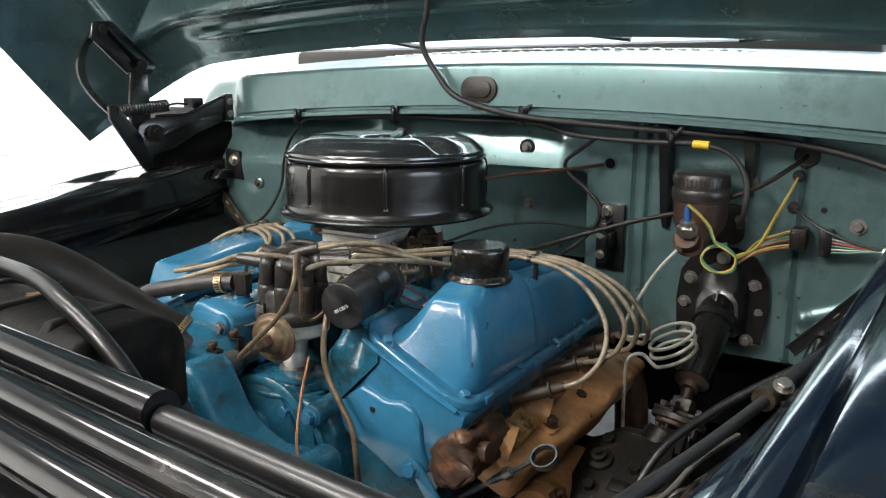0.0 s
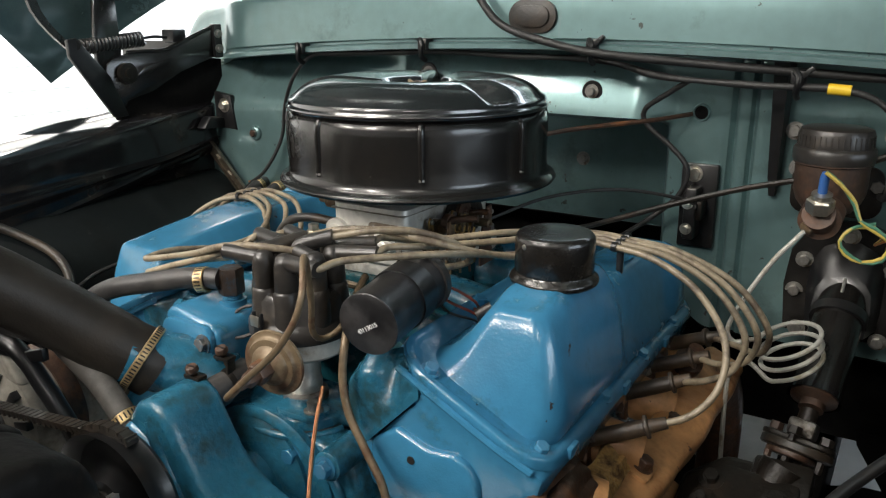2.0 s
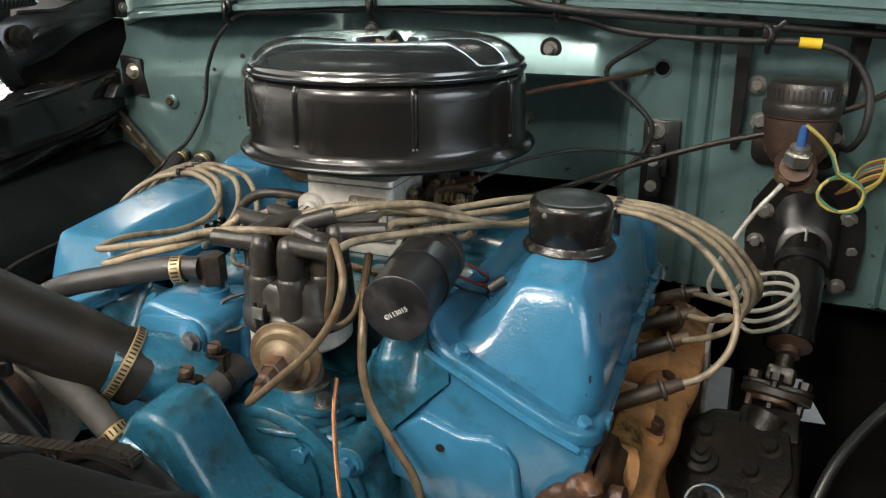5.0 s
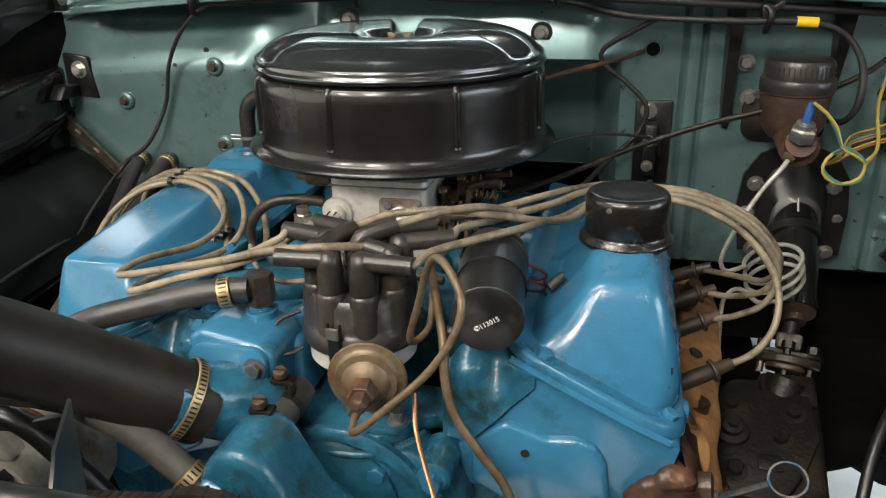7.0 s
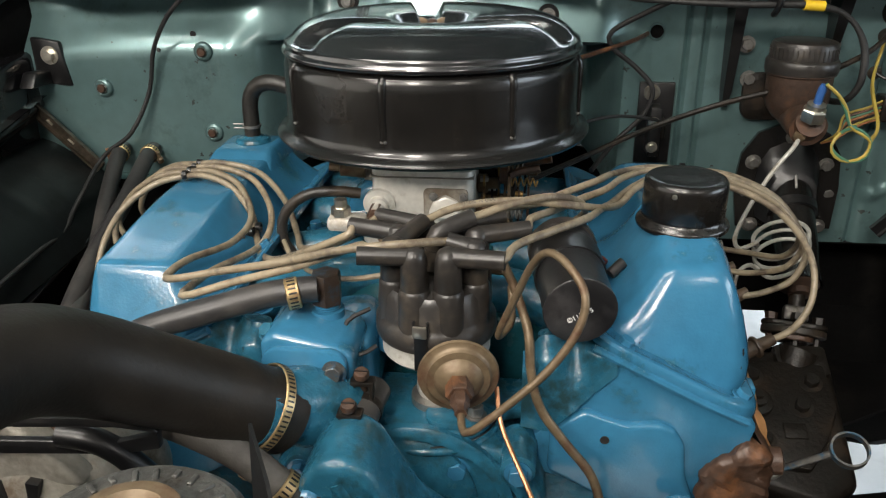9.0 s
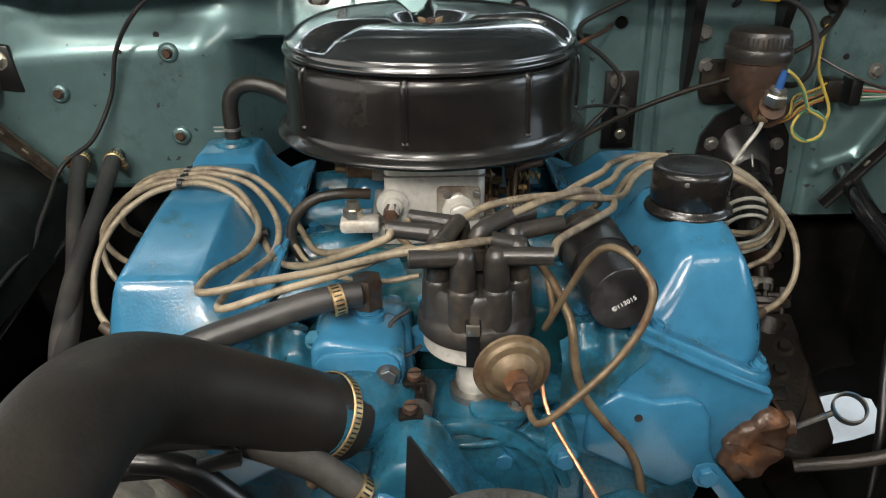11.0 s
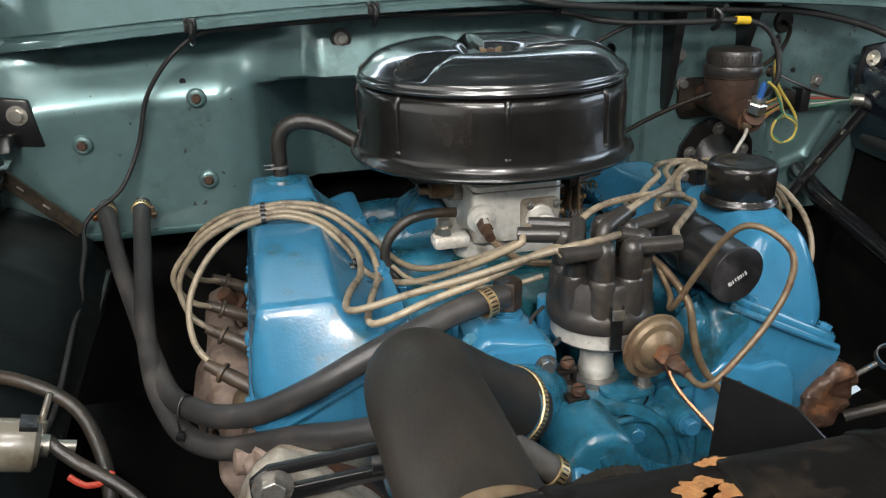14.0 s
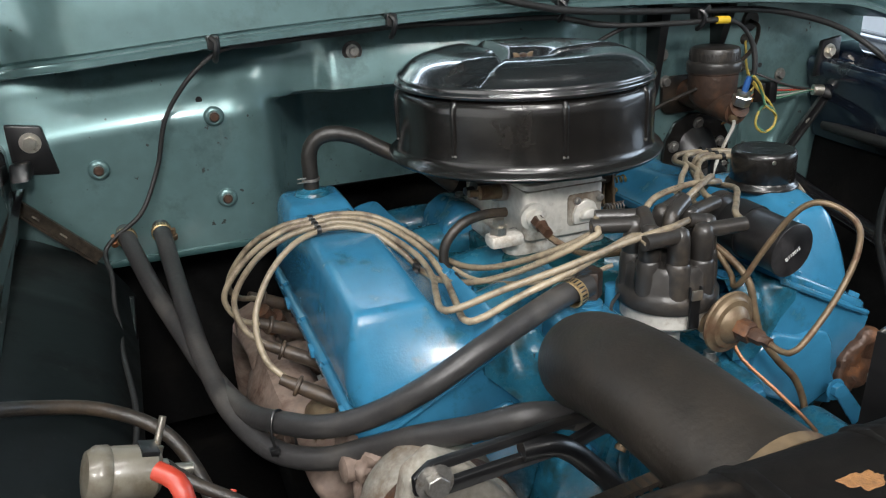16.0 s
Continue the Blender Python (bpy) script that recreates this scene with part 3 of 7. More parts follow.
# windscreen base and dash beyond the cowl
part("dashboard", box((-0.75, 0.60, 1.30), (0.75, 0.9, 1.39), 0.02), GLASS_DARK, body, "dark dashboard top")
# Unseen boxes behind the firewall, added to keep light off the floor below.
part("cab_floor", box((-0.85, 0.95, 0.50), (1.02, 3.4, 0.62), 0.01), BLACK, body)
part("rear_light_block", box((-0.85, 1.70, 0.40), (1.02, 4.3, 0.98), 0.01), TEAL_DARK, body)
part("cab_back", box((-0.85, 1.6, 0.62), (1.02, 1.66, 1.2), 0.01), TEAL_DARK, body)
# Unseen front tyres, added to help block light and view at the sides.
for s in (-1, 1):
    part("tyre", lathe([(0.20, -0.09), (0.33, -0.10), (0.36, -0.07), (0.365, 0.0), (0.36, 0.07), (0.33, 0.10), (0.20, 0.09)], 40, along((CX + s * 0.86, -0.40, 0.365), (CX + s * 2.0, -0.40, 0.365))), RUBBER, body)
part("grille_panel", box((-0.9, -1.22, 0.5), (0.9, -1.18, 1.0), 0.01), NAVY, body)

# radiator support crossmember
part("radiator_support", prism([(-1.03, 1.05), (-1.025, 1.105), (-1.01, 1.118), (-0.92, 1.124), (-0.90, 1.11), (-0.89, 1.05), (-0.885, 0.6), (-1.03, 0.6)], -0.66, 0.80, "x", 0.006, seg=3), BLACK, body, "black radiator support")
for dy, dz, x1, r in ((0.0, 0.0, 0.535, 0.0110), (-0.0325, -0.002, 0.80, 0.0108), (-0.058, -0.006, 0.80, 0.0105)):
    def rail_at(x, dy=dy, dz=dz):
        return (x, -0.885 + dy - 0.10 * x, 1.1435 + dz)
    part("support_rail", tube([rail_at(x) for x in span(-0.62, x1, 12)], r, 20), LACQUER, body, "glossy black rolled rail")
part("support_rail", tube([rail_at(x, 0.0, -0.004) for x in span(0.537, 0.80, 6)], 0.0078, 16), BLACK, body)

# ---- radiator ----
radiator = thing("radiator", (0, -0.8, 0.55), "black painted radiator with rust spots on its top tank", "radiator")
tank = [(-0.862, 1.03), (-0.862, 1.09), (-0.855, 1.108), (-0.835, 1.118), (-0.775, 1.118), (-0.755, 1.108), (-0.748, 1.09), (-0.748, 1.03)]
part("top_tank", prism(tank, -0.33, 0.33, "x", 0.012, seg=3), TANK, radiator, "black top tank with rust spots")
part("core", box((-0.32, -0.85, 0.5), (0.32, -0.765, 1.03), 0.003), BLACK, radiator)
rc = Matrix.Translation((0.004, -0.81, 1.118))
part("filler_neck", lathe([(0.024, 0), (0.024, 0.022), (0.033, 0.024), (0.033, 0.03), (0, 0.03)], 32, rc), DULL_STEEL, radiator)
part("radiator_cap", lathe([(0.036, 0.026), (0.037, 0.03), (0.036, 0.036), (0.033, 0.039), (0.020, 0.040), (0.0175, 0.045), (0.013, 0.046), (0.010, 0.041), (0.005, 0.040), (0.003, 0.043), (0, 0.043)], 48, rc), CAP_ZINC, radiator, "worn zinc radiator cap")

for x in span(-0.28, 0.28, 7):
    part("tank_rib", prism([(-0.850, 1.106), (-0.838, 1.121), (-0.775, 1.121), (-0.757, 1.110), (-0.750, 1.06), (-0.80, 1.06)], x - 0.006, x + 0.006, "x", 0.003), TANK, radiator)
random.seed(11)
for k, (cx, cy, rx, ry) in enumerate(((-0.142, -0.787, 0.011, 0.008), (-0.131, -0.791, 0.012, 0.0055), (-0.126, -0.771, 0.007, 0.003), (-0.236, -0.80, 0.010, 0.006), (0.06, -0.78, 0.012, 0.005), (0.19, -0.79, 0.014, 0.008))):
    ring = [(cx + rx * g * math.cos(a), cy + ry * g * math.sin(a)) for a, g in ((2 * math.pi * i / 40, 1 + 0.14 * math.sin(2 * math.pi * i / 20 + k) + 0.10 * math.sin(2 * math.pi * i * 3 / 40 + 2 * k) + 0.12 * math.sin(2 * math.pi * i * 7 / 40 + 3 * k) + random.uniform(-0.09, 0.09)) for i in range(40))]
    part("rust_patch", prism(ring, 1.1172, 1.1184, "z", 0.0004, seg=1), ORANGE_RUST, radiator, "orange rust patch")
capob = bpy.data.objects["radiator_cap"]
for k in range(26):
    a = 2 * math.pi * k / 26
    part("emboss_bar", box((-0.0009, -0.0026, 0.0385), (0.0009, 0.0026 - 0.0014 * (k % 3 == 0), 0.0404), 0.0004, m=rc @ pose(0.0275 * math.cos(a), 0.0275 * math.sin(a), 0, 0, 0, math.degrees(a) + 90 + 12 * (k % 2))), CAP_ZINC, capob)
part("centre_plate", lathe([(0.0165, 0.0435), (0.0168, 0.0462), (0.012, 0.0470), (0.009, 0.0425)], 32, rc), BRASS, capob, "tarnished gold-toned centre disc")
part("rivet", lathe([(0.006, 0.040), (0.0055, 0.0445), (0.003, 0.0455), (0, 0.0455)], 16, rc), BRASS, capob)
part("overflow_tube", tube([(0.03, -0.79, 1.135), (0.09, -0.795, 1.142), (0.16, -0.80, 1.142), (0.235, -0.815, 1.142), (0.29, -0.83, 1.136), (0.335, -0.835, 1.118), (0.37, -0.835, 1.090), (0.40, -0.84, 1.055), (0.41, -0.85, 1.0), (0.41, -0.85, 0.8)], 0.0072, 12), BLACK, radiator)

# ---- engine ----
engine = thing("engine", (0, 0, 0.55), "blue painted V8 engine with oily castings in the engine bay", "engine")
part("block", prism([(0.10, 0.82), (0.30, 0.74), (0.24, 0.52), (-0.24, 0.52), (-0.30, 0.74), (-0.10, 0.82)], -0.305, 0.24, "y", 0.008), GREASY, engine, "greasy blue cylinder block")
for s in (1, -1):
    part("cylinder_head", prism([(s * 0.13, 0.835), (s * 0.150, 0.850), (s * 0.202, 0.904), (s * 0.202, 0.938), (s * 0.352, 0.862), (s * 0.345, 0.835), (s * 0.305, 0.735), (s * 0.12, 0.80)], -0.322, 0.215, "y", 0.006), BLUE, engine)


def cover_base(x):
    return 0.950 - 0.50 * (x - 0.19)


def cover_ring(s, k, inset=0.0, n=6):
    """One outline of a rocker cover between its sloping base (k = 0) and its flat top (k = 1). The driver's is narrower on top."""
    ti, to, th = (0.256, 0.318, 1.002) if s > 0 else (0.250, 0.334, 0.9785)
    tuck = 0.010 * max(0.0, 1 - k / 0.22) ** 2
    x0, x1 = 0.196 + (ti - 0.196) * k ** (0.8 if s > 0 else 1.0) + inset, 0.352 - (0.352 - to) * k ** 2.0 - inset - tuck
    y0, y1 = -0.300 + 0.038 * k + inset, 0.195 - 0.028 * k - inset
    out = []
    outline = rounded(x0, x1, y0, y1, min(0.033 - (0.018 if s > 0 else 0.025) * k, 0.48 * (x1 - x0)), n)
    dense = []
    for i, (x, y) in enumerate(outline):
        dense.append((x, y))
        u, v = outline[(i + 1) % len(outline)]
        if abs(v - y) > 0.2:
            dense += [(x + (u - x) * j / 40, y + (v - y) * j / 40) for j in range(1, 40)]
    for x, y in dense:
        zt = th + (0.012 * smooth01(-0.255, -0.21, y) if s > 0 else 0.021 * smooth01(-0.34, -0.06, y) - 0.004 * smooth01(-0.06, 0.10, y))
        if s > 0:
            back = smooth01(-0.100, -0.066, y)
            zt -= 0.027 * back + 0.010 * smooth01(-0.06, 0.16, y)
            if x > (x0 + x1) / 2:
                x += (0.012 * smooth01(0.2, 1.0, k) - 0.011 * smooth01(0.05, 0.3, k) * (1 - smooth01(0.10, 0.13, y))) * back
        zb = cover_base(x)
        out.append((s * x, y, zb + (zt - zb) * k))
    return out


for s in (1, -1):
    rings = [cover_ring(s, k, i) for k, i in ((0, 0), (0.04, 0), (0.12, 0), (0.25, 0), (0.42, 0), (0.6, 0), (0.78, 0), (0.88, 0)) + (((0.95, 0.0015), (0.985, 0.0042), (1, 0.009), (1, 0.014), (1, 0.020)) if s > 0 else ((0.965, 0.0006), (0.988, 0.0022), (1, 0.0056), (1, 0.012), (1, 0.020)))]
    shell = loft(rings, False)
    shell.verts.ensure_lookup_table()
    count, last = len(rings[0]), len(rings[0]) * (len(rings) - 1)
    shell.faces.new([shell.verts[i] for i in range(count)][::-1])
    # the top is closed by strips that run from side to side
    pairs = [(shell.verts[last + (6 - j) % count], shell.verts[last + (7 + j) % count]) for j in range(count // 2)]
    for (a, b), (c, d) in zip(pairs, pairs[1:]):
        shell.faces.new((a, b, d, c))
    bmesh.ops.recalc_face_normals(shell, faces=shell.faces)
    cover = part("valve_cover", shell, BLUE, engine, "glossy blue pressed steel valve cover", sharp=60)

    def flange(x0, x1, y0, y1, z, s=s):
        return [(s * x, y, cover_base(x) + z) for x, y in rounded(x0, x1, y0, y1, 0.042, 8)]
    part("flange", loft([flange(0.178, 0.354, -0.325, 0.212, -0.008), flange(0.176, 0.356, -0.327, 0.214, -0.005), flange(0.176, 0.356, -0.327, 0.214, 0.004), flange(0.178, 0.354, -0.325, 0.212, 0.007), flange(0.182, 0.350, -0.321, 0.208, 0.008), flange(0.186, 0.346, -0.317, 0.204, 0.006), flange(0.190, 0.342, -0.312, 0.200, 0.0035), flange(0.20, 0.335, -0.29, 0.19, 0.0035)]), BLUE, cover)
    for bx, by in ((0.218, -0.312), (0.338, -0.300), (0.347, -0.154), (0.347, -0.02), (0.347, 0.11), (0.184, -0.15), (0.184, 0.05)):
        bolt((s * bx, by, cover_base(bx) + 0.005), (s * 0.45, 0, 0.9), cover, BLUE, 0.008, 0.008, 0.011)
    # clip tabs on the outer flange
    for by in (-0.262, -0.10, 0.06):
        part("tab", box((s * 0.350 - 0.010, by - 0.011, cover_base(0.35) - 0.008), (s * 0.350 + 0.010, by + 0.011, cover_base(0.35) + 0.004), 0.002), BLUE, cover)
# raised pad for the crankcase vent at the rear of the passenger cover
pad = bpy.data.objects["valve_cover.001"]
ring0 = [(-x, y, 0.978) for x, y in rounded(0.238, 0.341, 0.035, 0.182, 0.014, 4)]
ring1 = [(-x, y, 0.992) for x, y in rounded(0.243, 0.338, 0.062, 0.176, 0.014, 4)]
ring2 = [(-x, y, 1.002) for x, y in rounded(0.248, 0.333, 0.080, 0.170, 0.012, 4)]
ring3 = [(-x, y, 1.005) for x, y in rounded(0.252, 0.329, 0.088, 0.165, 0.010, 4)]
part("vent_pad", loft([ring0, ring1, ring2, ring3]), BLUE, pad)

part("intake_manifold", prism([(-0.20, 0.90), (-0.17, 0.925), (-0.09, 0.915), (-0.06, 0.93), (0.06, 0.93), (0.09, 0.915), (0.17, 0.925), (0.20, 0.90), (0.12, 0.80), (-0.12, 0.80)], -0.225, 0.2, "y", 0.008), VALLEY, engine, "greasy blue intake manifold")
part("timing_cover", prism([(-0.15, 0.52), (-0.15, 0.72), (-0.135, 0.785), (-0.10, 0.825), (-0.05, 0.842), (0.09, 0.842), (0.135, 0.825), (0.15, 0.79), (0.152, 0.72), (0.15, 0.52)], -0.350, -0.30, "y", 0.010, seg=3), GREASY, engine, "greasy blue timing cover")
part("water_pump", lathe([(0.0, 0.0), (0.072, 0.0), (0.072, 0.010), (0.066, 0.014), (0.03, 0.016), (0.03, 0.1), (0, 0.1)], 48, along((0.01, -0.35, 0.78), (0.01, -0.5, 0.78))), GREASY, engine, "blue water pump casting")

# ---- air cleaner ----
cleaner = thing("air_cleaner", (0, 0, 1.07), "black enamelled round air cleaner standing on the carburettor", "air cleaner")
part("housing", lathe([(0.06, 1.062), (0.12, 1.064), (0.186, 1.068), (0.1935, 1.070), (0.1955, 1.0735), (0.1935, 1.077), (0.188, 1.0785), (0.1838, 1.082), (0.1822, 1.090), (0.1815, 1.11), (0.1814, 1.148), (0.1810, 1.155), (0.1797, 1.1605), (0.1775, 1.1640), (0.1745, 1.1655), (0.172, 1.167), (0.170, 1.173)], 120), SATIN, cleaner, sharp=50)


def lid_z(r, a):
    """Three wide domed lobes, parted by channels that run from a sunk middle to the rim."""
    best = min(abs(((math.degrees(a) - c + 180) % 360) - 180) for c in (-20, 100, 220))
    width = r * math.sin(radians(min(best, 89.0)))
    floor_z = 1.1830 + 0.002 * (1 - (r / 0.175) ** 2)
    swell = 0.0265 * (0.52 + 0.48 * min(1.0, r / 0.125)) * max(0.0, 1 - (r / 0.1735) ** 7.0) ** 0.8
    lobe = smooth01(0.005, 0.018, width - 0.06 * (r - 0.05)) * smooth01(0.028, 0.056, r)
    return floor_z + swell * lobe


bm = bmesh.new()
lathe([(0.170, 1.1675), (0.1785, 1.1675), (0.1815, 1.169), (0.1826, 1.1715), (0.1818, 1.174), (0.1800, 1.1755), (0.1792, 1.177), (0.1794, 1.179), (0.1786, 1.182), (0.1765, 1.1835)], 120, None, bm)
bm.faces.ensure_lookup_table()
for f in [f for f in bm.faces if len(f.verts) > 4]:
    bm.faces.remove(f)
rs = [0.0, 0.008, 0.014, 0.02] + span(0.025, 0.1765, 34)
rings = []
for r in rs:
    rings.append([bm.verts.new((0, 0, lid_z(0, 0)))] if r == 0 else [bm.verts.new((r * math.cos(a), r * math.sin(a), 1.1835 if r > 0.1764 else lid_z(r, a))) for a in (2 * math.pi * k / 120 for k in range(120))])
for a, b in zip(rings, rings[1:]):
    for k in range(120):
        j = (k + 1) % 120
        bm.faces.new((a[0], b[k], b[j]) if len(a) == 1 else (a[k], a[j], b[j], b[k]))
part("lid", bm, GLOSS, cleaner, "domed black lid with three pressed lobes", sharp=70)

# ---- breather cap ----
breather = thing("breather_cap", (0.288, -0.167, 1.008), "black push-on oil filler cap on the valve cover", "oil cap")
om = Matrix.Translation((0.288, -0.167, 0))
part("cap", lathe([(0.042, 1.020), (0.0435, 1.022), (0.0435, 1.056), (0.0428, 1.0605), (0.0405, 1.0635), (0.037, 1.0648), (0.034, 1.0642), (0.02, 1.0652), (0, 1.0656)], 64, om), SATIN, breather)
part("rolled_rim", lathe([(0.03, 1.006), (0.0455, 1.008), (0.0485, 1.0105), (0.0492, 1.0135), (0.0480, 1.0165), (0.0445, 1.0185), (0.0432, 1.022)], 64, om), SATIN, breather)
part("punch_mark", lathe([(0, 0), (0.003, 0.0005), (0.0022, 0.0016), (0, 0.002)], 12, along((0.270, -0.2062, 1.054), (0.262, -0.25, 1.054))), STEEL, breather, "bright punch mark")


# weld ribs, dimples and the centre nut of the air cleaner
for a in range(0, 360, 45):
    a = radians(a - 100.3)
    c, sn = math.cos(a), math.sin(a)
    part("rib", tube([(0.1805 * c, 0.1805 * sn, 1.094), (0.1808 * c, 0.1808 * sn, 1.12), (0.1806 * c, 0.1806 * sn, 1.150), (0.1790 * c, 0.1790 * sn, 1.159), (0.1755 * c, 0.1755 * sn, 1.1625)], lambda t: 0.0038 + 0.0014 * t, 10), SATIN, cleaner)
    part("rivet", lathe([(0, -0.001), (0.0036, 0), (0.0036, 0.001), (0.002, 0.0022), (0, 0.0025)], 12, along((0.1818 * c, 0.1818 * sn, 1.097), (0.3 * c, 0.3 * sn, 1.097))), DULL_STEEL, cleaner)
part("wing_nut", lathe([(0.013, 1.1875), (0.013, 1.190), (0.006, 1.191), (0.006, 1.200), (0.003, 1.202), (0, 1.202)], 16), OILED_RUST, cleaner)
for s in (-1, 1):
    part("nut_wing", prism([(s * 0.003, 1.192), (s * 0.014, 1.197), (s * 0.016, 1.203), (s * 0.011, 1.203), (s * 0.003, 1.199)], -0.0012, 0.0012, "y", 0.0005), BRASS, cleaner)

# ---- engine front ----
part("core_hole", lathe([(0.0, 0.0), (0.0046, 0.0), (0.0046, 0.001), (0, 0.001)], 16, along((0.205, -0.3302, 0.843), (0.205, -0.4, 0.843))), BLACK, engine)
for s in (1, -1):
    # raised casting pad on the head end
    part("casting_pad", prism([(s * 0.150, 0.80), (s * 0.152, 0.852), (s * 0.185, 0.875), (s * 0.225, 0.860), (s * 0.255, 0.864), (s * 0.272, 0.857), (s * 0.284, 0.838), (s * 0.288, 0.80), (s * 0.30, 0.77), (s * 0.25, 0.745)], -0.330, -0.315, "y", 0.006, seg=3), BLUE, engine)
    # scooped shoulder between head and intake, with the gasket along its lower edge
    def shoulder(u, v, s=s):
        x = 0.122 + 0.090 * u
        low = 0.850 if x < 0.150 else 0.850 + (x - 0.150) * 1.03
        top = 0.925 + 0.022 * smooth01(0.122, 0.142, x) - 0.006 * smooth01(0.18, 0.21, x)
        z = low + (max(top, low + 0.02) - low) * v
        scoop = math.exp(-((x - 0.172) / 0.013) ** 2) * smooth01(0.885, 0.945, z)
        return (s * x, -0.3255 - 0.006 * math.sin(math.pi * min(1.0, u * 1.3)) + 0.026 * scoop + 0.020 * smooth01(0.72, 1.0, v) ** 2, z)
    part("head_shoulder", sheet(shoulder, span(0, 1, 26), span(0, 1, 20), 0.030), GREASY, engine, sharp=60)
    # flange bead at the foot of the cover's front end
    part("cover_bead", tube([(s * 0.188, -0.326, 0.944), (s * 0.24, -0.328, 0.918), (s * 0.30, -0.328, 0.888), (s * 0.34, -0.324, 0.868)], 0.0042, 8), BLUE, engine)
# intake runners and bosses
for s in (1, -1):
    for y in (-0.21, -0.09, 0.05, 0.16):
        part("runner", tube([(s * 0.05, y * 0.7, 0.925), (s * 0.11, y * 0.9, 0.928), (s * 0.19, y, 0.915)], lambda t: 0.026 + 0.006 * t, 16), GREASY, engine)
    for y in (-0.255, -0.15, -0.02, 0.11):
        bolt((s * 0.158, y, 0.93), (s * 0.1, 0, 1), engine, BLUE, 0.009, 0.010, 0.013)
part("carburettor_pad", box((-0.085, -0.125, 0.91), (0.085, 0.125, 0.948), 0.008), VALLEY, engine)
part("rear_casting", prism([(-0.13, 0.92), (-0.12, 0.965), (-0.09, 0.985), (-0.055, 0.975), (-0.045, 0.92)], 0.02, 0.12, "y", 0.012, seg=3), BLUE, engine)

# thermostat housing with the outlet neck
housing = part("thermostat_housing", prism([(-0.125, 0.885), (-0.125, 0.955), (-0.11, 0.965), (-0.045, 0.952), (-0.035, 0.94), (-0.038, 0.885)], -0.362, -0.285, "y", 0.010, seg=3), BLUE, engine, "blue thermostat housing")
bolt((-0.052, -0.3695, 0.931), (0, -1, 0.1), housing, CHIPPED, 0.0085, 0.008, 0.0118)
bolt((-0.122, -0.338, 0.952), (-0.3, -0.5, 0.8), housing, GREASY, 0.008, 0.008, 0.010)
neck_a, neck_b = Vector((-0.060, -0.355, 0.884)), Vector((-0.105, -0.415, 0.922))
part("outlet_neck", lathe([(0.0, -0.030), (0.028, -0.028), (0.037, -0.018), (0.0405, -0.002), (0.0405, 0.014), (0.0390, 0.030), (0.0375, 0.046), (0.0355, 0.056), (0.035, 0.066), (0.035, 0.10), (0, 0.10)], 44, along(neck_a, neck_b)), GREASY, housing)
part("flange_plate", prism(rounded(-0.122, -0.040, 0.884, 0.952, 0.016, 5), -0.369, -0.360, "y", 0.003), BLUE, housing)
part("manifold_front", prism([(-0.125, 0.86), (-0.12, 0.93), (-0.045, 0.942), (-0.030, 0.93), (-0.025, 0.86)], -0.315, -0.22, "y", 0.010, seg=3), BLUE, engine)
part("fitting_boss", lathe([(0.024, 0.92), (0.021, 0.945), (0.0165, 0.952), (0.0165, 0.962), (0, 0.962)], 28, Matrix.Translation((-0.072, -0.302, 0))), BLUE, engine)
part("bleed_boss", lathe([(0.02, 0.90), (0.018, 0.915), (0.011, 0.918), (0.011, 0.955), (0, 0.956)], 24, Matrix.Translation((-0.012, -0.262, 0))), BLUE, engine)

# timing cover details
tcov = bpy.data.objects["timing_cover"]
for x, z, y in ((0.061, 0.818, -0.358), (0.121, 0.827, -0.372), (0.135, 0.72, -0.355), (-0.10, 0.80, -0.355)):
    part("bolt_boss", lathe([(0.019, -0.05), (0.017, 0.0), (0.014, 0.002), (0, 0.002)], 24, along((x, y + 0.006, z), (x, y - 0.1, z))), GREASY, tcov)
    bolt((x, y + 0.004, z), (0, -1, 0), tcov, BLUE, 0.010, 0.011, 0.0135)
part("cover_ring", lathe([(0.10, 0), (0.10, 0.008), (0.094, 0.012), (0.088, 0.012), (0.086, 0.006), (0.05, 0.004), (0, 0.004)], 56, along((0.02, -0.350, 0.765), (0.02, -0.5, 0.765))), GREASY, tcov)
pad_line = [(0.030 + 0.068 * math.cos(radians(a)), -0.298 + 0.062 * math.sin(radians(a))) for a in range(190, 351, 16)]
part("distributor_pad", prism([(-0.060, -0.25)] + pad_line + [(0.135, -0.295), (0.150, -0.25)], 0.838, 0.860, "z", 0.006, seg=3), GREASY, tcov)
part("gasket_edge", tube([(x, y - 0.0008, 0.8445) for x, y in pad_line], 0.0012, 6), BLACK, tcov, "dark gasket edge")
part("pad_lip", tube([(x * 1.02 - 0.001, y - 0.002, 0.8400) for x, y in pad_line], 0.0045, 10), GREASY, tcov)
part("cover_rim", tube([(0.030 + 0.100 * math.cos(radians(a)), -0.3535, 0.765 + 0.076 * math.sin(radians(a))) for a in range(10, 171, 10)], 0.0060, 10), GREASY, tcov)
part("seal_ring", lathe([(0.019, 0.858), (0.0265, 0.859), (0.0265, 0.868), (0.019, 0.870)], 32, Matrix.Translation((0.036, -0.30, 0))), DULL_STEEL, tcov)
part("clamp_plate", prism(rounded(0.028, 0.092, -0.352, -0.312, 0.018), 0.860, 0.867, "z", 0.003), GREASY, tcov)
bolt((0.078, -0.335, 0.867), (0, 0, 1), tcov, DULL_STEEL, 0.008, 0.012, 0.011)

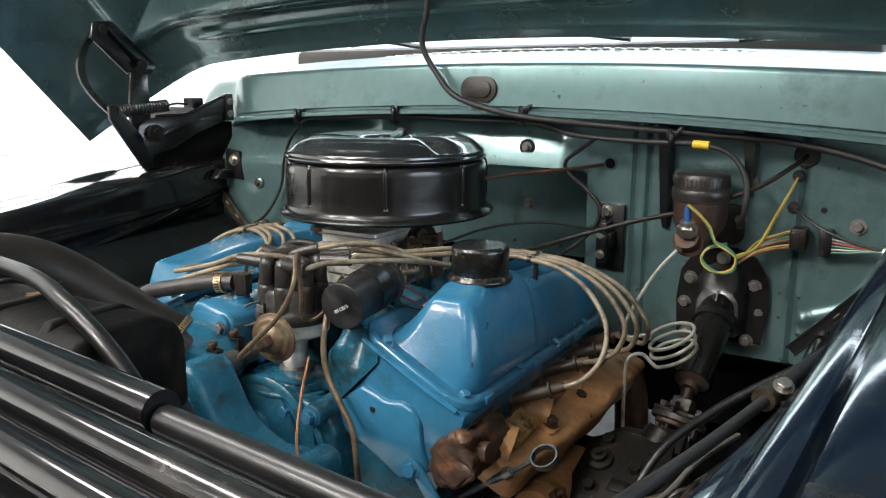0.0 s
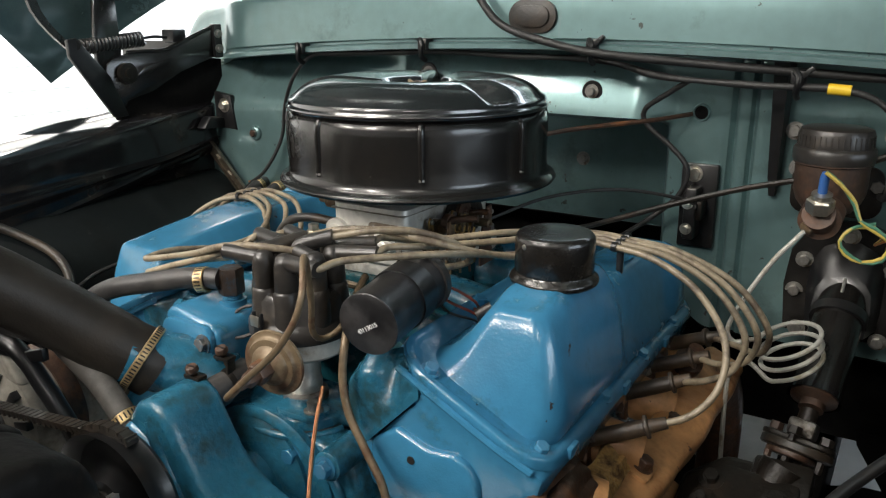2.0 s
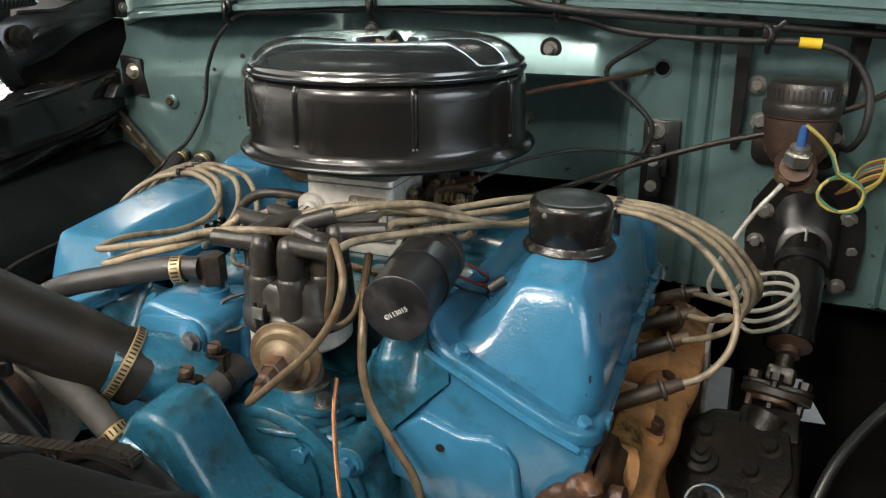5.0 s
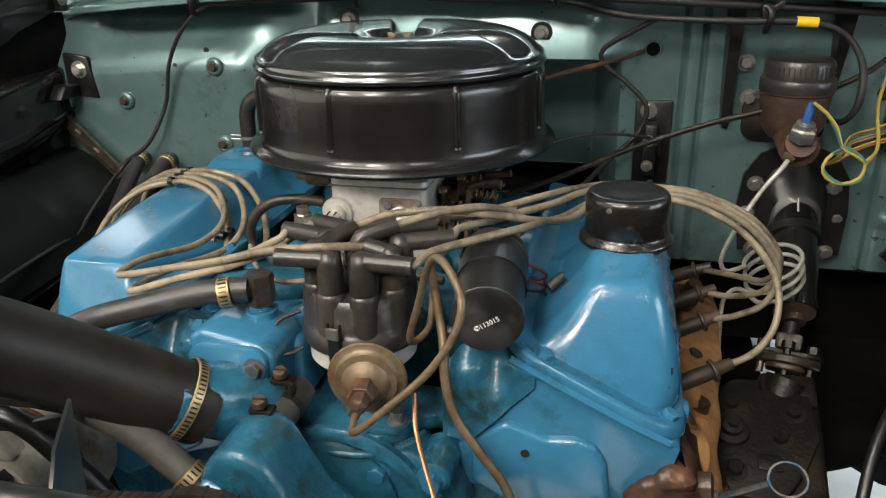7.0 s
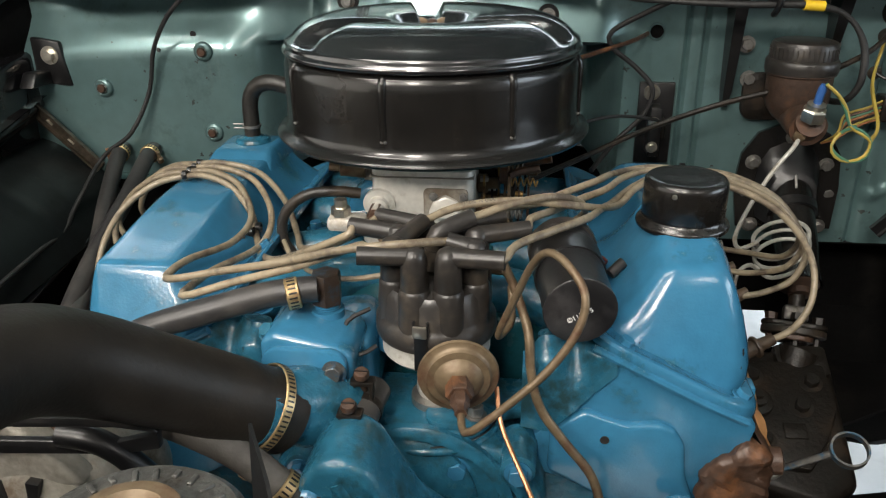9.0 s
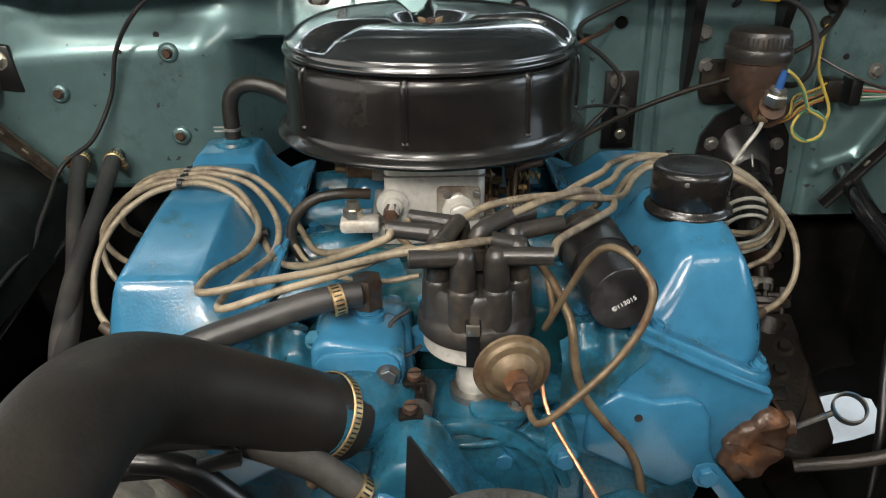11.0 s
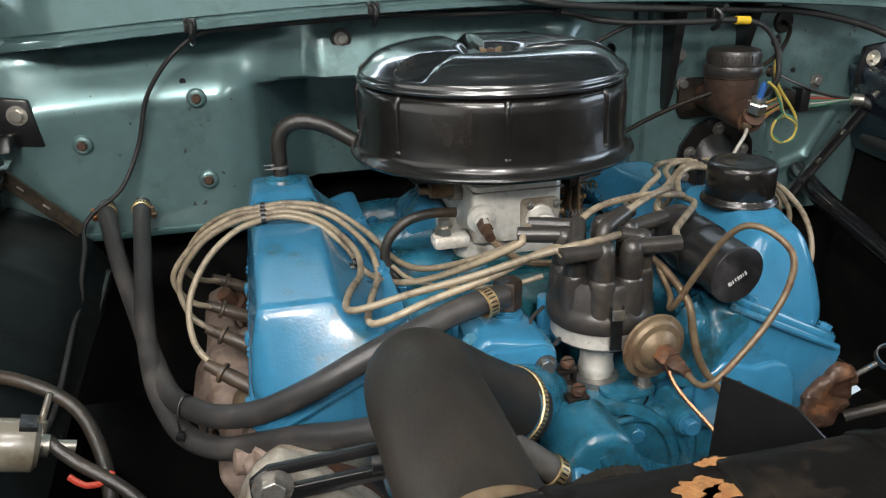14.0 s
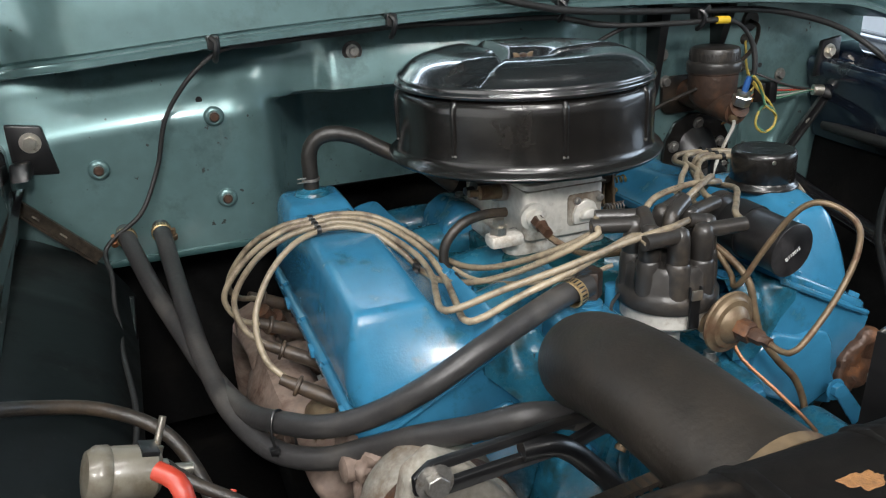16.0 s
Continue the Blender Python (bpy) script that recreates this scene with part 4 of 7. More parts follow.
# water pump: arched casting with a neck on each side
pump = bpy.data.objects["water_pump"]
part("pump_casting", prism([(-0.078, 0.72), (-0.076, 0.83), (-0.066, 0.880), (-0.048, 0.905), (-0.022, 0.911), (-0.002, 0.899), (0.014, 0.868), (0.034, 0.834), (0.064, 0.810), (0.105, 0.795), (0.145, 0.800), (0.178, 0.815), (0.200, 0.805), (0.205, 0.775), (0.16, 0.735), (0.08, 0.715), (0.0, 0.70)], -0.470, -0.392, "y", 0.024, seg=5), GREASY, pump)
part("casting_ridge", tube([(-0.030, -0.462, 0.885), (-0.010, -0.466, 0.84), (0.02, -0.464, 0.79), (0.05, -0.460, 0.755)], 0.010, 12), GREASY, pump)
part("inlet_neck", lathe([(0.022, 0), (0.022, 0.05), (0.018, 0.055), (0, 0.055)], 28, along((-0.02, -0.455, 0.838), (-0.062, -0.462, 0.860))), BLUE, pump)

# ---- carburettor ----
carb = thing("carburettor", (0, 0, 0.948), "dull grey aluminium carburettor on the blue intake manifold", "carburettor")
part("throttle_base", prism(rounded(-0.078, 0.078, -0.112, 0.11, 0.02), 0.948, 0.972, "z", 0.003), ALU, carb)
part("float_bowl", prism(rounded(-0.060, 0.060, -0.124, -0.02, 0.012), 0.972, 1.048, "z", 0.005), ALU, carb)
part("main_body", prism(rounded(-0.058, 0.064, -0.03, 0.10, 0.02), 0.972, 1.045, "z", 0.005), ALU, carb)
part("air_horn", lathe([(0.066, 1.04), (0.068, 1.05), (0.066, 1.07), (0, 1.07)], 40), ALU, carb)
# Flat plate, not sunk; the pocket's shade is put in as darker grey.
part("bowl_pocket", prism(rounded(0.002, 0.054, 0.984, 1.028, 0.006), -0.1258, -0.122, "y", 0.0008), GREY_CAST, carb, "flat darker grey plate for a sunk pocket")
part("bowl_plate", prism([(0.010, 0.986), (0.008, 1.000), (0.014, 1.014), (0.028, 1.021), (0.042, 1.014), (0.048, 1.000), (0.046, 0.986)], -0.130, -0.122, "y", 0.003), ALU, carb)
part("bowl_vent", prism([(0.016, 0.995), (0.020, 1.006), (0.032, 1.010), (0.045, 1.004), (0.048, 0.995)], -0.140, -0.128, "y", 0.003), ALU, carb)
for x in (0.014, 0.049):
    bolt((x, -0.130, 1.020), (0, -1, 0), carb, DULL_STEEL, 0.004, 0.004, 0.005, "screw")
part("fuel_inlet", lathe([(0.019, 0), (0.019, 0.006), (0.012, 0.007), (0.012, 0.014), (0.008, 0.015), (0.008, 0.03), (0, 0.03)], 24, along((-0.050, -0.122, 1.008), (-0.052, -0.2, 0.996))), ALU, carb)
part("inlet_fitting", lathe([(0.0095, 0), (0.0095, 0.014), (0.007, 0.015), (0.007, 0.034), (0, 0.034)], 6, along((-0.051, -0.138, 1.005), (-0.053, -0.2, 0.992))), RUSTY, carb)
part("choke_housing", lathe([(0.026, 0), (0.028, 0.004), (0.028, 0.022), (0.022, 0.026), (0, 0.027)], 32, along((0.066, 0.0, 1.022), (0.11, -0.01, 1.022))), BROWN_IRON, carb)
for x, y, z, r, h in ((0.072, -0.055, 1.012, 0.012, 0.026), (0.075, -0.03, 0.985, 0.008, 0.05), (0.070, -0.075, 0.988, 0.009, 0.02)):
    part("linkage", lathe([(r, 0), (r, h * 0.4), (r * 0.6, h * 0.45), (r * 0.6, h), (0, h)], 14, along((x - 0.01, y, z), (x + 0.1, y - 0.02, z + 0.01))), BRASS, carb, "oily brass linkage")
for k, (x, y, z, r, h) in enumerate(((0.084, -0.020, 1.030, 0.015, 0.006), (0.094, -0.035, 1.015, 0.018, 0.004), (0.102, -0.050, 0.998, 0.014, 0.005), (0.088, -0.070, 1.028, 0.010, 0.010), (0.112, -0.030, 1.022, 0.006, 0.022))):
    part("cam", lathe([(0, 0), (r, 0.0005), (r, h), (r * 0.5, h + 0.001), (r * 0.35, h + 0.004), (0, h + 0.004)], 16, along((x, y, z), (x + 0.1, y - 0.01, z))), (RUSTY, BRASS, BROWN_IRON)[k % 3], carb)
for k in range(3):
    part("link_rod", tube([(0.096 + 0.008 * k, -0.070 + 0.012 * k, 0.955), (0.094 + 0.008 * k, -0.068 + 0.012 * k, 1.0), (0.104 + 0.006 * k, -0.055 + 0.01 * k, 1.038)], 0.0018, 6), (BRASS, BRASS, RUSTY)[k], carb)
for k, (x, y, z, h, tilt) in enumerate(((0.070, -0.070, 0.966, 0.060, 8), (0.078, -0.048, 0.958, 0.050, -14), (0.086, -0.030, 0.985, 0.050, 20), (0.094, -0.058, 0.990, 0.044, -30), (0.103, -0.022, 0.965, 0.062, 6), (0.112, -0.044, 0.975, 0.036, 38), (0.119, -0.012, 0.992, 0.040, -12))):
    lm = Matrix.Translation((x, y, z)) @ pose(0, 0, 0, tilt, 0, 0)
    part("lever", prism([(-0.007, 0.0), (-0.005, -0.006), (0.005, -0.006), (0.007, 0.0), (0.0045, h * 0.5), (0.006, h), (0.0, h + 0.006), (-0.006, h), (-0.0045, h * 0.5)], -0.0012, 0.0012, "x", 0.0004, m=lm), (GOLDEN, BROWN_IRON, GOLDEN, RUSTY, GOLDEN, BRASS, BROWN_IRON)[k], carb, "oily linkage lever")
    part("lever_pin", lathe([(0.0035, -0.005), (0.0035, 0.004), (0.0024, 0.005), (0, 0.005)], 10, lm @ Matrix.Translation((0.0, 0.0, h)) @ pose(0, 0, 0, 0, 90, 0)), GOLDEN if k % 2 else DULL_STEEL, carb)
part("choke_spring", sweep(bmesh.new(), [Vector((0.098 + 0.0008 * k, -0.064 + 0.0048 * math.cos(k * 0.7), 1.018 + 0.0048 * math.sin(k * 0.7))) for k in range(46)], 0.0011, 6), GOLDEN, carb)
part("bracket_plate", prism([(-0.040, 0.962), (-0.040, 1.000), (-0.022, 1.042), (-0.008, 1.042), (-0.010, 1.0), (-0.004, 0.962)], 0.122, 0.125, "x", 0.001), RUSTY, carb, "rusty linkage bracket")
part("link_pin", tube([(0.118, -0.055, 1.040), (0.150, -0.06, 1.046)], 0.0042, 10), RUSTY, carb)
part("idle_spring", sweep(bmesh.new(), [Vector((0.088 + 0.0006 * k, -0.085 + 0.006 * math.cos(k * 0.8), 0.985 + 0.006 * math.sin(k * 0.8))) for k in range(50)], 0.0011, 6), DULL_STEEL, carb)
part("solenoid", lathe([(0.010, 0), (0.010, 0.028), (0.013, 0.029), (0.013, 0.036), (0.006, 0.038), (0.006, 0.05), (0.003, 0.052), (0, 0.052)], 16, along((-0.070, -0.055, 1.035), (-0.14, -0.065, 1.035))), BLACK, carb, "small black dashpot")
part("bowl_seam", box((-0.0605, -0.1255, 1.0395), (0.0605, -0.019, 1.0412), 0.0004), GREY_CAST, carb)
part("throttle_lever", prism([(-0.09, 0.965), (-0.082, 1.03), (-0.070, 1.034), (-0.062, 0.968)], 0.098, 0.102, "x", 0.001), BRASS, carb)
part("lever_rod", tube([(0.10, -0.075, 1.03), (0.115, -0.07, 1.034), (0.135, -0.065, 1.036)], 0.005, 8), RUSTY, carb)
part("vacuum_fitting", lathe([(0.012, 0), (0.012, 0.02), (0.008, 0.022), (0.008, 0.04), (0, 0.04)], 18, along((-0.058, -0.06, 1.025), (-0.12, -0.07, 1.032))), DULL_STEEL, carb)
part("dashpot", lathe([(0.010, 0), (0.010, 0.03), (0.005, 0.032), (0.005, 0.045), (0, 0.045)], 18, along((-0.075, -0.075, 1.032), (-0.13, -0.075, 1.036))), BRASS, carb)
part("stub_fitting", lathe([(0.012, 0), (0.012, 0.010), (0.008, 0.011), (0.008, 0.020), (0.005, 0.021), (0, 0.021)], 6, Matrix.Translation((-0.098, -0.120, 0.990))), STEEL, carb)
part("stub_base", box((-0.114, -0.134, 0.972), (-0.066, -0.106, 0.990), 0.006), ALU, carb)
for x in (-0.066, 0.066):
    for y in (-0.098, 0.095):
        bolt((x, y, 0.972), (0, 0, 1), carb, DULL_STEEL, 0.007, 0.012, 0.010)

# ---- distributor ----
dist = thing("distributor", (0.036, -0.30, 0.86), "ignition distributor with dusty black cap on the engine front", "distributor")
dm = Matrix.Translation((0.036, -0.30, 0))
part("body", lathe([(0.019, 0.84), (0.019, 0.872), (0.0205, 0.874), (0.0205, 0.882), (0.019, 0.884), (0.019, 0.916), (0.030, 0.919), (0.050, 0.923), (0.0535, 0.927), (0.0535, 0.945), (0.05, 0.948), (0, 0.948)], 44, dm), ALU, dist, "bright aluminium body")
cap = part("cap", lathe([(0.05, 0.944), (0.0580, 0.946), (0.0595, 0.950), (0.0590, 0.962), (0.0560, 0.966), (0.054, 0.970), (0.0525, 0.992), (0.048, 0.999), (0.025, 1.004), (0, 1.005)], 48, dm), BAKELITE, dist, "dusty black cap with eight towers")
TOWERS = []
for k in range(8):
    a = radians(22.5 + 45 * k)
    tx, ty = 0.036 + 0.041 * math.cos(a), -0.30 + 0.041 * math.sin(a)
    TOWERS.append((tx, ty))
    part("tower", lathe([(0.0165, 0.956), (0.0158, 0.985), (0.0145, 1.002), (0.0125, 1.006), (0.0095, 1.008), (0.0095, 1.02), (0, 1.02)], 20, Matrix.Translation((tx, ty, 0))), BAKELITE, cap)
part("tower", lathe([(0.0125, 1.010), (0.011, 1.03), (0, 1.03)], 20, dm), BAKELITE, cap)
for a in (-97, 83):
    ca, sa = math.cos(radians(a)), math.sin(radians(a))
    cx, cy = 0.036 + 0.0610 * ca, -0.30 + 0.0610 * sa
    mm = Matrix.Translation((cx, cy, 0)) @ pose(0, 0, 0, 0, 0, a + 90)
    part("spring_clip", prism([(-0.0062, 0.932), (-0.0062, 0.968), (-0.0075, 0.969), (-0.0075, 0.983), (-0.0052, 0.983), (-0.0052, 0.976), (0.0052, 0.976), (0.0052, 0.983), (0.0075, 0.983), (0.0075, 0.969), (0.0062, 0.968), (0.0062, 0.932)], -0.002, 0.002, "y", 0.0006, m=mm), BLACK, dist, "sprung steel clip")
    part("clip_face", box((-0.0065, -0.0055, 0.968), (0.0065, -0.0025, 0.980), 0.001, m=mm), STEEL, dist)
part("bracket_screw", lathe([(0.005, 0), (0.005, 0.008), (0, 0.008)], 10, along((0.05, -0.352, 0.916), (0.052, -0.37, 0.914))), STEEL, dist)
va, vb = Vector((0.0640, -0.374, 0.939)), Vector((0.0735, -0.450, 0.937))
vac = along(va, vb)
can = part("vacuum_advance", lathe([(0, -0.012), (0.018, -0.011), (0.032, -0.004), (0.0360, 0.0), (0.0372, 0.002), (0.0362, 0.0045), (0.0315, 0.0052), (0.0300, 0.0065), (0.0285, 0.0095), (0.0225, 0.0105), (0.0205, 0.0140), (0.0150, 0.0165), (0.012, 0.019), (0, 0.019)], 52, vac), BRASS, dist, "tarnished vacuum advance canister")
part("advance_nut", lathe([(0.0125, 0.017), (0.0125, 0.034), (0.011, 0.036), (0, 0.036)], 6, vac), RUSTY, can, "rusty hexagon fitting")
part("advance_fitting", lathe([(0.0085, 0.034), (0.0085, 0.048), (0.007, 0.050), (0.0055, 0.052), (0.0055, 0.060), (0, 0.060)], 6, vac), RUSTY, can)
part("advance_stem", sweep(bmesh.new(), [va + (va - vb) * 0.1, Vector((0.052, -0.345, 0.925))], 0.011, 16), BRASS, dist)
part("advance_arm", box((0.030, -0.345, 0.918), (0.062, -0.30, 0.926), 0.002), BRASS, dist)
part("ground_lead", tube([(-0.020, -0.325, 0.935), (-0.035, -0.335, 0.930), (-0.052, -0.330, 0.938), (-0.050, -0.315, 0.955), (-0.030, -0.300, 0.962)], 0.0022, 6), DARK_WIRE, dist)

# ---- ignition coil ----
coil = thing("ignition_coil", (0.17, -0.3, 0.96), "black cylindrical ignition coil lying above the intake", "ignition coil")
ca, cb = Vector((0.1710, -0.352, 0.996)), Vector((0.157, -0.222, 1.006))
cm = along(ca, cb)
part("can", lathe([(0.0, 0.0), (0.0322, 0.0), (0.0334, 0.001), (0.0334, 0.004), (0.0327, 0.006), (0.0327, 0.112), (0.030, 0.118), (0, 0.118)], 48, cm), COIL_BLACK, coil)
part("end_ring", lathe([(0.0318, 0.110), (0.0350, 0.111), (0.0350, 0.122), (0.028, 0.126), (0.016, 0.132), (0.012, 0.15), (0, 0.15)], 40, cm), BAKELITE, coil)
part("coil_bracket", lathe([(0.0330, 0.060), (0.0346, 0.060), (0.0346, 0.090), (0.0330, 0.090)], 44, cm), BLACK, coil, "black clamp band")
text = bpy.data.curves.new("marking", "FONT")
text.body, text.size, text.extrude, text.align_x, text.align_y = "\u00a9113015", 0.0068, 0.0002, "CENTER", "CENTER"
tmp = new("marking_curve", text)
tmesh = bpy.data.meshes.new_from_object(tmp)
bpy.data.objects.remove(tmp)
facing = Matrix.Translation(ca + (ca - cb).normalized() * 0.0006) @ (ca - cb).to_track_quat("Z", "Y").to_matrix().to_4x4() @ pose(0, -0.004, 0, 0, 0, 30)
tmesh.transform(facing)
tmesh.materials.clear()
tmesh.materials.append(WHITE)
link("marking", tmesh, coil, "white printed part number")
pair = thing("coil_leads", (0.21, -0.21, 0.95), "dull red and black primary wires behind the ignition coil", "wiring")
for k, (mt, dz) in enumerate(((DARK_RED, 0.0), (DARK_RED, -0.014), (DARK_WIRE, -0.022))):
    part("lead", tube([(0.165, -0.21, 0.995 + dz), (0.190, -0.21 - 0.008 * k, 0.992 + dz), (0.208, -0.20, 0.978 + dz), (0.200, -0.18, 0.962 + dz), (0.18, -0.16, 0.952)], 0.0016, 6), mt, pair)
part("connector", tube([(0.212, -0.205, 0.965), (0.226, -0.195, 0.975)], 0.006, 10), BAKELITE, pair)


# ---- ignition cables ----
def printed(words, pts, start, parent):
    """Small dark print that follows a cable along its upper front side."""
    curve = bpy.data.curves.new("print", "FONT")
    curve.body, curve.size, curve.align_y = words, 0.0056, "CENTER"
    flat = new("print_curve", curve)
    me = bpy.data.meshes.new_from_object(flat)
    bpy.data.objects.remove(flat)
    line = spline(pts, 0.002)
    length = [0.0]
    for p, q in zip(line, line[1:]):
        length.append(length[-1] + (q - p).length)
    for v in me.vertices:
        at = start + v.co.x
        i = max(1, min(len(line) - 2, next((k for k, d in enumerate(length) if d >= at), len(line) - 2)))
        way = (line[i + 1] - line[i - 1]).normalized()
        centre = line[i] + way * (at - length[i])
        out = Vector((0, -0.55, 0.84))
        out = (out - way * out.dot(way)).normalized()
        up = out.cross(way)
        turn = v.co.y / 0.0041
        v.co = centre + (out * math.cos(turn) + up * math.sin(turn)) * 0.00435
    me.materials.clear()
    me.materials.append(DARK_WIRE)
    return link("print", me, parent, "dark printed lettering")


def lead(pts, tower, turn, plug, reach=0.050, words="", start_at=0.0, back=False):
    tx, ty = tower
    ob = thing("ignition_cable", (tx, ty, 1.02), "tan ignition cable with black boots from distributor to spark plug", "ignition cable", "ignition cables")
    d = Vector(turn)
    a = Vector((tx, ty, 1.0375))
    start = a + d * reach
    line = [a + d * reach * 0.4, start] + pts
    wire = part("cable", tube(line, 0.0041, 10, 0.006), TAN_WIRE, ob)
    if words:
        printed(words, line[6::-1] if back else line, start_at, wire)
    part("boot_arm", tube([a - d * 0.004, a + d * (reach + 0.003)], lambda t: 0.0092 - 0.0006 * t, 18), BAKELITE, ob, "dark grey moulded boot arm")
    part("boot", lathe([(0.0118, 1.004), (0.0130, 1.006), (0.0124, 1.026), (0.0118, 1.036), (0.0095, 1.0435), (0.005, 1.0465), (0, 1.047)], 24, Matrix.Translation((tx, ty, 0))), BAKELITE, ob, "dark grey moulded elbow boot")
    if plug:
        end, tip = Vector(pts[-1]), Vector(plug)
        w = (tip - end).normalized()
        part("plug_boot", tube([end - w * 0.016, end + w * 0.004, tip], lambda t: 0.0068 + 0.0028 * smooth01(0.0, 0.4, t), 14), OILY_RUBBER, ob, "black spark plug boot")
        part("boot_ring", lathe([(0.008, 0), (0.0130, 0.001), (0.0136, 0.003), (0.0130, 0.005), (0.008, 0.006)], 20, along(end + w * 0.004, tip)), OILY_RUBBER, ob)
    return ob


T8 = TOWERS
# passenger side: out to the cover, back along it, over the top and down in a loop
yc = (-0.045, -0.030, -0.013, 0.004)
lead([(0.01, -0.338, 1.049), (-0.05, -0.332, 1.038), (-0.11, -0.317, 1.017), (-0.18, -0.301, 0.997), (-0.226, -0.298, 0.986), (-0.243, -0.286, 0.982), (-0.236, -0.250, 0.984), (-0.214, -0.175, 0.974), (-0.213, -0.11, 0.980), (-0.245, -0.055, 1.000), (-0.285, -0.035, 1.011), (-0.32, yc[1], 1.009),
      (-0.362, -0.030, 1.001), (-0.405, -0.028, 0.975), (-0.437, -0.030, 0.928), (-0.428, -0.045, 0.885), (-0.395, -0.062, 0.862)], T8[7], (-0.95, 0.08, 0.22), (-0.325, -0.085, 0.828), 0.024)
lead([(-0.03, -0.322, 1.040), (-0.10, -0.318, 1.012), (-0.16, -0.312, 0.992), (-0.206, -0.312, 0.976), (-0.222, -0.298, 0.970), (-0.212, -0.245, 0.970), (-0.190, -0.15, 0.960), (-0.196, -0.085, 0.976), (-0.235, -0.03, 1.000), (-0.285, -0.018, 1.012), (-0.32, yc[2], 1.009),
      (-0.362, -0.008, 1.002), (-0.41, -0.002, 0.972), (-0.447, -0.002, 0.925), (-0.432, 0.005, 0.883), (-0.398, 0.018, 0.862)], T8[5], (-0.95, -0.12, 0.03), (-0.33, 0.015, 0.83))
lead([(-0.05, -0.285, 1.035), (-0.10, -0.262, 1.005), (-0.15, -0.215, 0.972), (-0.185, -0.165, 0.955), (-0.205, -0.12, 0.955), (-0.222, -0.085, 0.975), (-0.255, -0.060, 1.000), (-0.29, -0.050, 1.010), (-0.322, yc[0], 1.007),
      (-0.358, -0.058, 0.999), (-0.395, -0.078, 0.972), (-0.420, -0.098, 0.928), (-0.418, -0.130, 0.886), (-0.393, -0.158, 0.860)], T8[3], (-0.93, 0.25, 0.02), (-0.33, -0.19, 0.828), words="DUAL CONDUCTOR CORE", start_at=0.105, back=True)
lead([(-0.045, -0.268, 1.030), (-0.09, -0.225, 0.995), (-0.135, -0.165, 0.965), (-0.16, -0.10, 0.955), (-0.190, -0.045, 0.978), (-0.235, -0.006, 1.002), (-0.285, 0.000, 1.012), (-0.32, yc[3], 1.009),
      (-0.362, 0.012, 1.002), (-0.405, 0.028, 0.975), (-0.436, 0.045, 0.925), (-0.425, 0.075, 0.886), (-0.393, 0.108, 0.864)], T8[2], (-0.93, 0.36, 0.02), (-0.33, 0.115, 0.83))
# driver side: across to the bundle clip, behind the filler cap and down in a loop
yr = (-0.052, -0.036, -0.020, -0.004)
lead([(0.055, -0.248, 1.053), (0.110, -0.238, 1.057), (0.162, -0.224, 1.049), (0.200, -0.178, 1.030), (0.226, -0.125, 1.015), (0.250, -0.078, 1.019), (0.28, -0.052, 1.024), (0.315, yr[0], 1.022), (0.365, -0.055, 1.015), (0.42, -0.068, 0.990), (0.458, -0.085, 0.945), (0.462, -0.108, 0.900), (0.440, -0.128, 0.868), (0.402, -0.140, 0.850)], T8[4], (0.42, 0.90, 0.12), (0.335, -0.165, 0.825), words="MADE IN USA", start_at=0.075)
lead([(0.112, -0.318, 1.043), (0.144, -0.282, 1.043), (0.182, -0.235, 1.040), (0.200, -0.175, 1.027), (0.218, -0.120, 1.015), (0.246, -0.070, 1.017), (0.285, -0.036, 1.024), (0.315, yr[1], 1.022), (0.37, -0.03, 1.014), (0.43, -0.03, 0.985), (0.470, -0.035, 0.935), (0.462, -0.040, 0.892), (0.43, -0.036, 0.868), (0.398, -0.028, 0.856)], T8[6], (0.97, -0.12, 0.03), (0.335, -0.045, 0.83))
lead([(0.125, -0.250, 1.043), (0.152, -0.205, 1.037), (0.182, -0.160, 1.034), (0.210, -0.125, 1.033), (0.236, -0.066, 1.028), (0.275, -0.022, 1.024), (0.315, yr[2], 1.022), (0.375, -0.012, 1.013), (0.438, -0.004, 0.980), (0.478, -0.002, 0.928), (0.468, 0.010, 0.885), (0.432, 0.035, 0.862), (0.40, 0.055, 0.856)], T8[0], (0.95, 0.28, 0.05), (0.335, 0.045, 0.83))
lead([(0.098, -0.228, 1.045), (0.132, -0.190, 1.037), (0.165, -0.150, 1.037), (0.200, -0.112, 1.038), (0.226, -0.052, 1.028), (0.27, -0.006, 1.022), (0.315, yr[3], 1.020), (0.378, 0.006, 1.010), (0.445, 0.022, 0.975), (0.485, 0.032, 0.922), (0.476, 0.055, 0.880), (0.438, 0.10, 0.865), (0.40, 0.13, 0.858)], T8[1], (0.88, 0.46, 0.05), (0.335, 0.135, 0.83))
# coil lead, a hairpin from the coil to the middle tower
hl = thing("coil_cable", (0.036, -0.30, 1.03), "tan high tension cable from coil to distributor cap", "ignition cable")
part("cable", tube([(0.05, -0.290, 1.050), (0.075, -0.276, 1.055), (0.11, -0.258, 1.062), (0.145, -0.232, 1.060), (0.174, -0.198, 1.044), (0.184, -0.172, 1.022), (0.174, -0.165, 1.009), (0.162, -0.185, 1.008), (0.155, -0.205, 1.008)], 0.0041, 10), TAN_WIRE, hl)
part("boot", tube([(0.036, -0.30, 1.016), (0.036, -0.30, 1.040), (0.044, -0.294, 1.047), (0.070, -0.279, 1.054)], 0.0088, 14), BAKELITE, hl)
